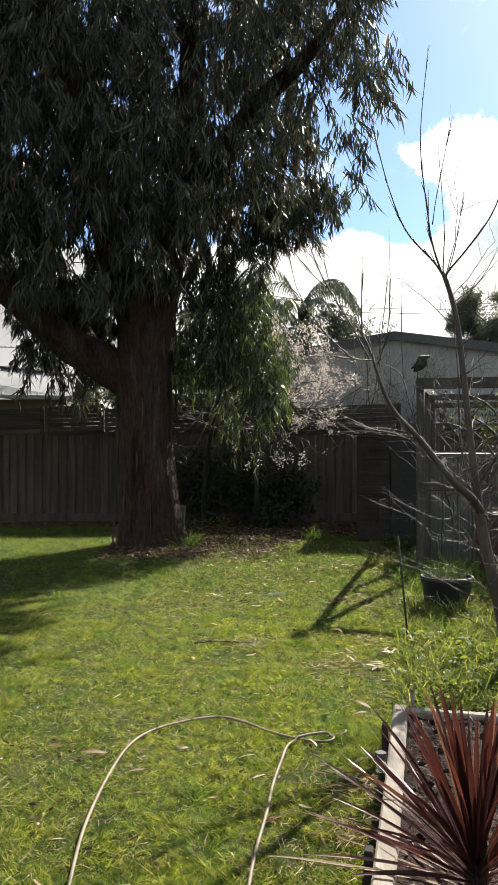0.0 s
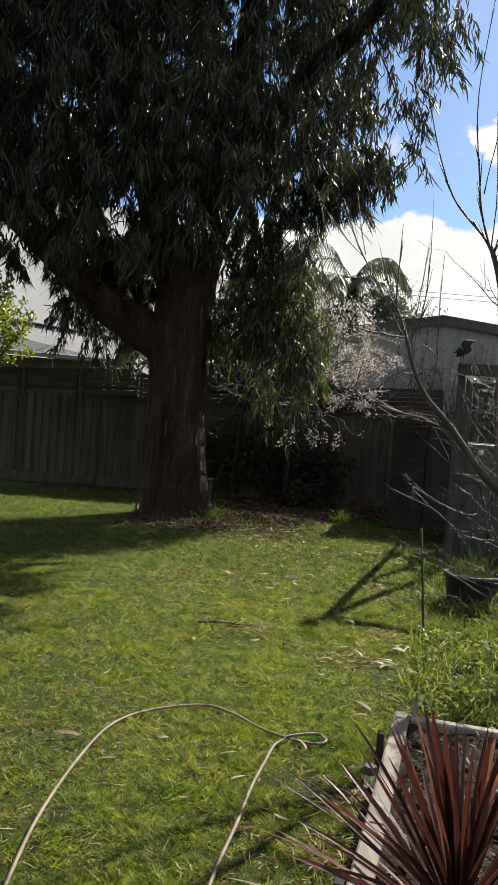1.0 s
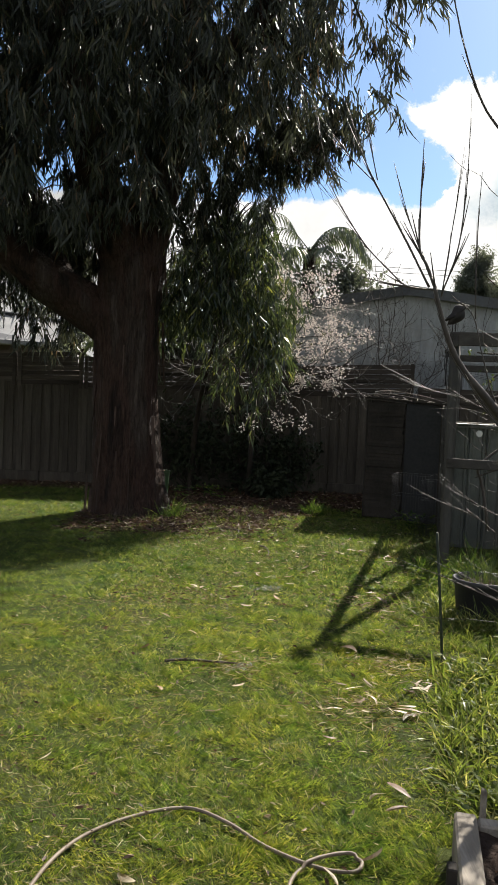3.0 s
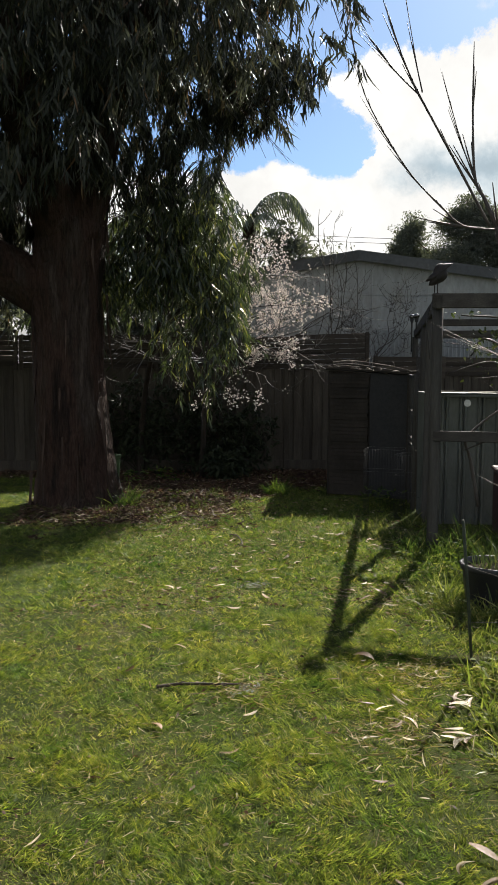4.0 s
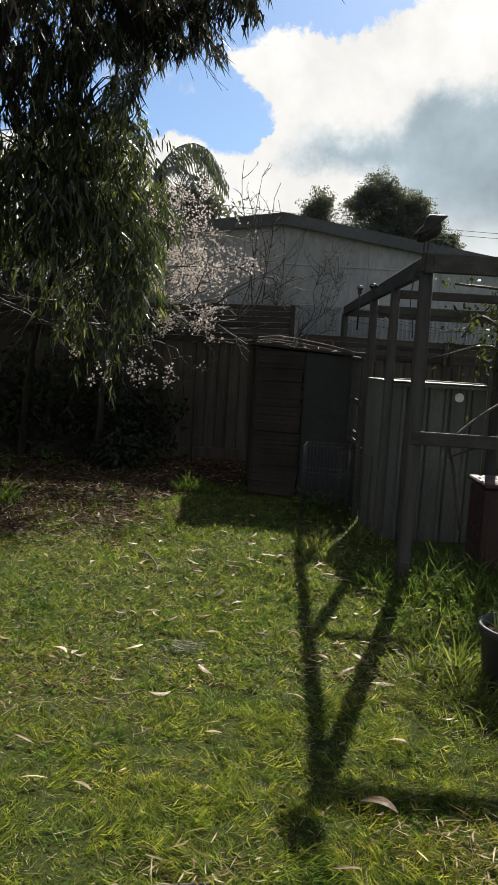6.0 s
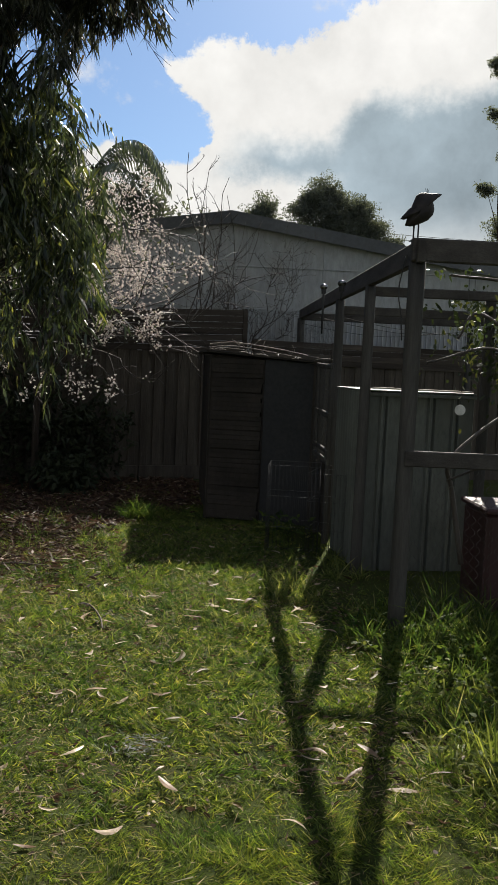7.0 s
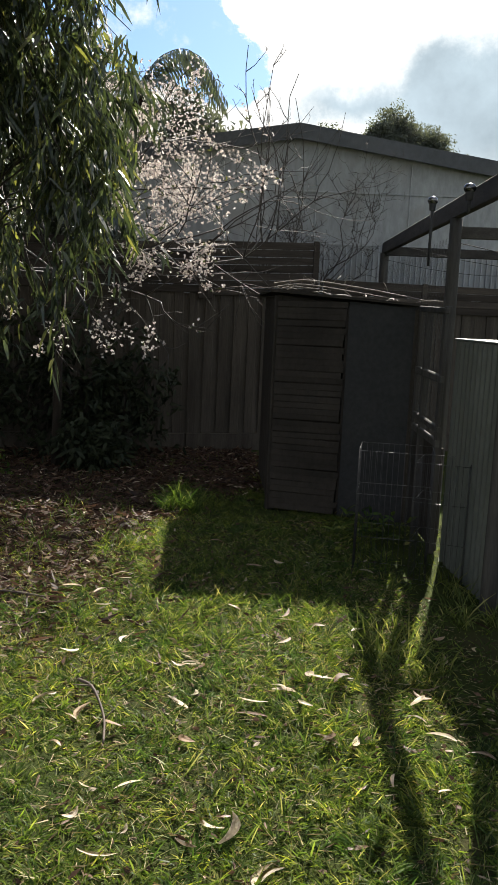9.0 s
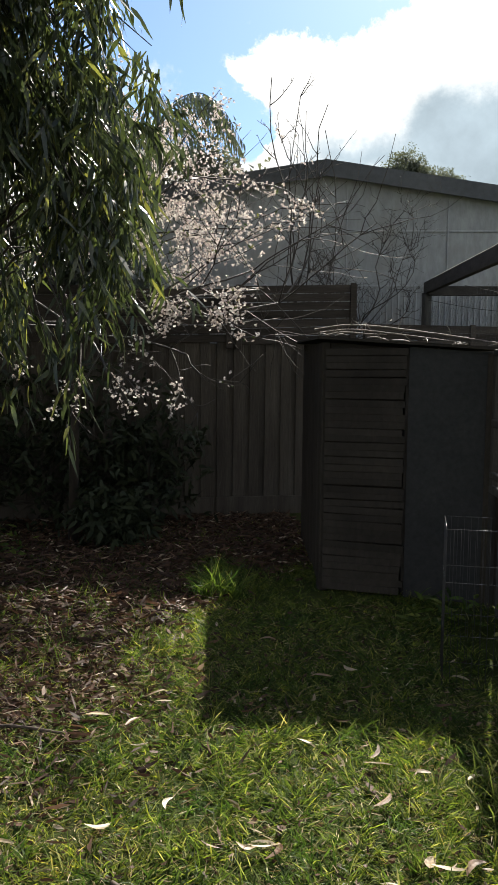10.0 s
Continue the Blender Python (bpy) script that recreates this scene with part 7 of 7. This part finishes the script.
def make_fallen_leaves():
    rng = random.Random(7)
    meshes = [gum_leaf_mesh(k) for k in range(9)]
    near = [(-0.13, 3.69), (0.04, 3.67), (0.1, 3.28), (-0.14, 3.46), (-0.33, 4.03), (1.01, 5.96), (0.95, 5.88), (0.97, 5.84), (1.03, 5.9), (0.89, 5.6), (0.84, 5.54), (0.58, 5.96), (0.73, 5.96), (0.64, 5.9), (0.5, 5.6), (0.47, 6.24), (0.97, 6.96), (0.71, 6.55), (0.91, 6.45), (0.02, 5.89), (-0.25, 5.98), (-0.56, 6.48), (-0.41, 5.81), (-0.1, 5.52), (-0.22, 7.1), (-0.5, 7.16), (-0.86, 7.64), (0.92, 7.87), (0.83, 7.73), (1.12, 7.82), (0.98, 7.65), (1.32, 7.6), (1.13, 7.55), (0.7, 8.2), (-0.45, 6.86), (0.62, 4.55), (0.66, 4.7), (0.55, 4.62), (0.56, 3.88), (0.52, 3.85), (0.48, 4.2), (0.36, 3.85), (-0.76, 3.96), (0.99, 5.93), (1.05, 5.88), (1.0, 5.87), (1.06, 5.94), (0.88, 5.57), (0.86, 5.52), (0.9, 5.52), (0.72, 5.72), (0.66, 5.7)]
    far = [(0.68, 10.1), (0.72, 10.06), (0.63, 10.1), (0.59, 9.79), (0.66, 9.83), (0.84, 9.63), (0.85, 9.7), (0.56, 9.48), (1.21, 10.46), (1.01, 9.79), (1.05, 9.7), (1.13, 9.88), (1.25, 9.85), (1.51, 9.64), (1.49, 9.6), (1.06, 9.39), (1.14, 9.36), (1.32, 9.3), (0.64, 10.33), (0.32, 9.65), (0.21, 9.76), (1.46, 9.35), (1.13, 10.22), (0.65, 8.8), (0.68, 8.78), (0.24, 8.94), (0.05, 8.64), (0.25, 8.5), (0.18, 9.13), (0.15, 9.2), (1.55, 8.95), (1.6, 8.93), (1.63, 8.92), (0.95, 8.85), (1.05, 9.39), (0.63, 8.97), (0.35, 9.27), (0.15, 8.64), (1.02, 8.35), (0.01, 8.04), (0.3, 7.73), (1.57, 9.73), (1.43, 11.6), (1.13, 11.9)]
    places = [(x, y, rng.uniform(0.65, 1.0)) for x, y in near + far]
    while len(places) < 298:
        y = rng.uniform(2.4, 12.4) if rng.random() < 0.4 else rng.uniform(6.8, 11.6)
        x = rng.uniform(-0.25 * y - 0.3, 0.2 * y) if y < 7 else rng.uniform(-0.7, 2.0)
        weight = 0.25 + 0.75 * min(1, max(0, (x + 0.8) / 1.8)) + (0.5 if y > 8 else 0)
        if rng.random() < weight and not in_bed(np.array(x), np.array(y)):
            places.append((x, y, rng.uniform(0.3, 0.8)))
    for x, y, s in places:
        ob = new("fallen_leaf", rng.choice(meshes))
        z = float(lie(x, y)) + rng.uniform(0.016, 0.03) + 0.016 * min(1, max(0, (y - 7.5) / 2.5))
        ob.matrix_basis = pose(x, y, z, rng.uniform(-16, 16) + (180 if rng.random() < 0.4 else 0), rng.uniform(-12, 12), rng.uniform(-65, 65) + rng.choice((0, 180))) @ Matrix.Diagonal((s, s * rng.uniform(0.55, 1.05), s, 1))
        tagged(ob, "dry pale brown gum leaf fallen on the lawn", "fallen leaf", "dry leaves on the lawn")


make_fallen_leaves()


def make_litter():
    rng = np.random.default_rng(211)
    n = 54000
    x, y = rng.uniform(-4.5, 2.2, n), rng.uniform(10.2, 15.6, n)
    keep = rng.random(n) < litter_weight(x, y) * 0.75 + 0.012
    x, y = x[keep], y[keep]
    n = len(x)
    P = np.stack([x, y, lie(x, y) + 0.004 + 0.03 * rng.random(n)], 1)
    a = rng.uniform(0, 2 * np.pi, n)
    D = unit(np.stack([np.cos(a), np.sin(a), rng.normal(size=n) * 0.28], 1))
    ob = blades("leaf_litter", P, D, 0.03 + 0.07 * rng.random(n), 0.007 + 0.014 * rng.random(n), rng.normal(size=(n, 3)) * np.array([0.15, 0.15, 0.12]), (0.4, 1.0, 0.7), M_LITTER, None, 212)
    tagged(ob, "brown strip of dead leaves and bark along the fence", "leaf litter", kind="stuff")
    n = 60000
    x, y = rng.uniform(-4.5, 2.2, n), rng.uniform(9.8, 15.6, n)
    keep = rng.random(n) < litter_weight(x, y) * 0.85
    x, y = x[keep], y[keep]
    n = len(x)
    P = np.stack([x, y, lie(x, y) + 0.003 + 0.012 * rng.random(n)], 1)
    a = rng.uniform(0, 2 * np.pi, n)
    D = unit(np.stack([np.cos(a), np.sin(a), rng.normal(size=n) * 0.22], 1))
    ob = blades("bark_crumbs", P, D, 0.03 + 0.05 * rng.random(n), 0.014 + 0.016 * rng.random(n), rng.normal(size=(n, 3)) * 0.1, (1.0,), M_CRUMB, None, 217)
    tagged(ob, "dark red-brown rotted bark and crumbs under the dead leaves", "bark litter", kind="stuff")
    # fine clippings and straw in the lawn
    n = 52000
    y = 1.6 + 11 * rng.random(n)
    y = np.where(rng.random(n) < 0.27, 7.4 + 4.6 * rng.random(n), y)
    x = rng.uniform(-0.36, 0.3, n) * y
    x = np.where(y > 7.6, rng.uniform(-1.0, 2.0, n), x)
    keep = ~in_bed(x, y) & (rng.random(n) < 0.25 + 0.75 * value_noise(x + 70, y + 70, 0.8, 15))
    x, y = x[keep], y[keep]
    n = len(x)
    P = np.stack([x, y, lie(x, y) + 0.006 + 0.02 * rng.random(n)], 1)
    a = rng.uniform(0, 2 * np.pi, n)
    D = unit(np.stack([np.cos(a), np.sin(a), rng.normal(size=n) * 0.2], 1))
    bits = rng.random(n) < np.where(y > 7.5, 0.22, 0.1)
    ob = blades("leaf_fragments", P[bits], D[bits], 0.012 + 0.03 * rng.random(bits.sum()), 0.006 + 0.01 * rng.random(bits.sum()), rng.normal(size=(bits.sum(), 3)) * 0.15, (0.5, 1.0), M_LITTER, None, 214)
    tagged(ob, "small broken brown leaf fragments scattered through the lawn", "leaf litter", kind="stuff")
    ob = blades("dry_straw", P, D, 0.02 + 0.06 * rng.random(n) ** 2, 0.0022 + 0.0025 * rng.random(n), rng.normal(size=(n, 3)) * 0.15, (1.0,), M_STRAW, None, 213)
    tagged(ob, "dry straw and clippings lying in the lawn", "straw", kind="stuff")


make_litter()


def make_chaff(at, radius, count, seed):
    """A patch of pale grey chaff and down in the grass."""
    rng = np.random.default_rng(seed)
    x, y = at[0] + rng.normal(size=count) * radius, at[1] + rng.normal(size=count) * radius * 0.7
    a = rng.uniform(0, 2 * np.pi, count)
    P = np.stack([x, y, lie(x, y) + 0.02 + 0.02 * rng.random(count)], 1)
    D = unit(np.stack([np.cos(a), np.sin(a), rng.normal(size=count) * 0.4], 1))
    ob = blades("chaff_patch", P, D, 0.012 + 0.025 * rng.random(count), 0.003 + 0.004 * rng.random(count), rng.normal(size=(count, 3)) * 0.25, (0.6, 1.0), M_CHAFF, None, seed + 1)
    tagged(ob, "patch of pale grey chaff caught in the lawn", "chaff", kind="stuff")


def make_straw_patch(at, radius, count, seed):
    """A worn patch of dry straw and leaf bits in the lawn."""
    rng = np.random.default_rng(seed)
    x, y = at[0] + rng.normal(size=count) * radius, at[1] + rng.normal(size=count) * radius
    keep = ~in_bed(x, y)
    x, y = x[keep], y[keep]
    n = len(x)
    a = rng.uniform(0, 2 * np.pi, n)
    P = np.stack([x, y, lie(x, y) + 0.012 + 0.025 * rng.random(n)], 1)
    D = unit(np.stack([np.cos(a), np.sin(a), rng.normal(size=n) * 0.2], 1))
    ob = blades("straw_patch", P, D, 0.03 + 0.07 * rng.random(n), 0.003 + 0.004 * rng.random(n), rng.normal(size=(n, 3)) * 0.2, (0.6, 1.0), M_STRAW, None, seed + 1)
    tagged(ob, "worn patch of dry straw and bits in the lawn", "straw", kind="stuff")


make_straw_patch((0.62, 5.6), 0.16, 260, 251)
make_straw_patch((0.9, 6.3), 0.14, 180, 253)
make_straw_patch((0.5, 3.6), 0.11, 240, 255)
make_straw_patch((0.4, 3.15), 0.08, 160, 257)
make_straw_patch((0.0, 6.2), 0.12, 140, 259)
make_chaff((0.25, 8.05), 0.06, 150, 241)
make_chaff((0.0, 6.16), 0.05, 50, 243)


def make_stick(pts, r, label, seed):
    rng = np.random.default_rng(seed)
    p = np.array(pts, float)
    o = np.array([p[0][0], p[0][1], float(lie(p[0][0], p[0][1]))])
    line = smooth_line([(x, y, float(lie(x, y)) + z) for x, y, z in pts], 22) - o
    ob = thing("fallen_stick", label, "stick", tuple(o), group="sticks on the lawn")
    tube("stem", line, np.linspace(r, r * 0.6, 22) * (1 + 0.25 * rng.random(22)), M_BROWNSTICK, ob, 7)
    for k in range(2):
        i = 6 + 9 * k
        e = line[i] + np.array([rng.normal() * 0.05, rng.normal() * 0.05, 0.02])
        tube("twig", [line[i], (line[i] + e) / 2, e], [r * 0.5, r * 0.4, r * 0.25], M_BROWNSTICK, ob, 5)


make_stick([(-0.42, 6.25, 0.015), (-0.3, 6.27, 0.02), (-0.12, 6.255, 0.02), (0.06, 6.25, 0.015)], 0.008, "brown fallen stick lying across the lawn", 221)
make_stick([(0.22, 10.0, 0.04), (0.27, 9.9, 0.05), (0.3, 9.7, 0.04), (0.29, 9.52, 0.035)], 0.006, "thin curved twig lying in the grass", 222)
make_stick([(-0.5, 10.9, 0.02), (-0.2, 11.1, 0.03), (0.1, 11.0, 0.02)], 0.008, "thin dead stick in the leaf litter", 224)


def make_fern():
    """Low leafy weeds in the deep shade by the fence."""
    rng = np.random.default_rng(231)
    for cx, cy in ((-0.45, 14.3), (-0.9, 14.1), (2.2, 12.0)):
        plant = thing("shade_weed", "low leafy weed growing in deep shade by the fence", "weed", (cx, cy, 0), group="weeds in the shade")
        n = 60
        P = np.zeros((n, 3)) + rng.normal(size=(n, 3)) * np.array([0.12, 0.1, 0]) + np.array([0, 0, 0.02])
        P[:, 2] += rng.random(n) * 0.18
        D = unit(rng.normal(size=(n, 3)) * np.array([1, 1, 0.3]) + np.array([0, 0, 0.5]))
        tagged(blades("foliage", P, D, 0.06 + 0.06 * rng.random(n), 0.02 + 0.015 * rng.random(n), np.tile(np.array([0, 0, -0.3]), (n, 1)), (0.4, 1.0, 0.6), M_LUSH, plant, int(cx * 10) + 240), "broad drooping leaves", kind="stuff")


make_fern()


def make_cables():
    for k, (z, dz) in enumerate(((9.0, 0.9), (8.75, 0.9))):
        pts = smooth_line([(-10, 46, z + dz), (8, 44, z - 0.2), (26, 42, z - 0.4), (44, 40, z + 0.5)], 30)
        ob = tube("power_line", pts, [0.012] * 30, M_CABLE, None, 5)
        tagged(ob, "thin dark overhead power line against the sky", "power line", "power lines")


make_cables()
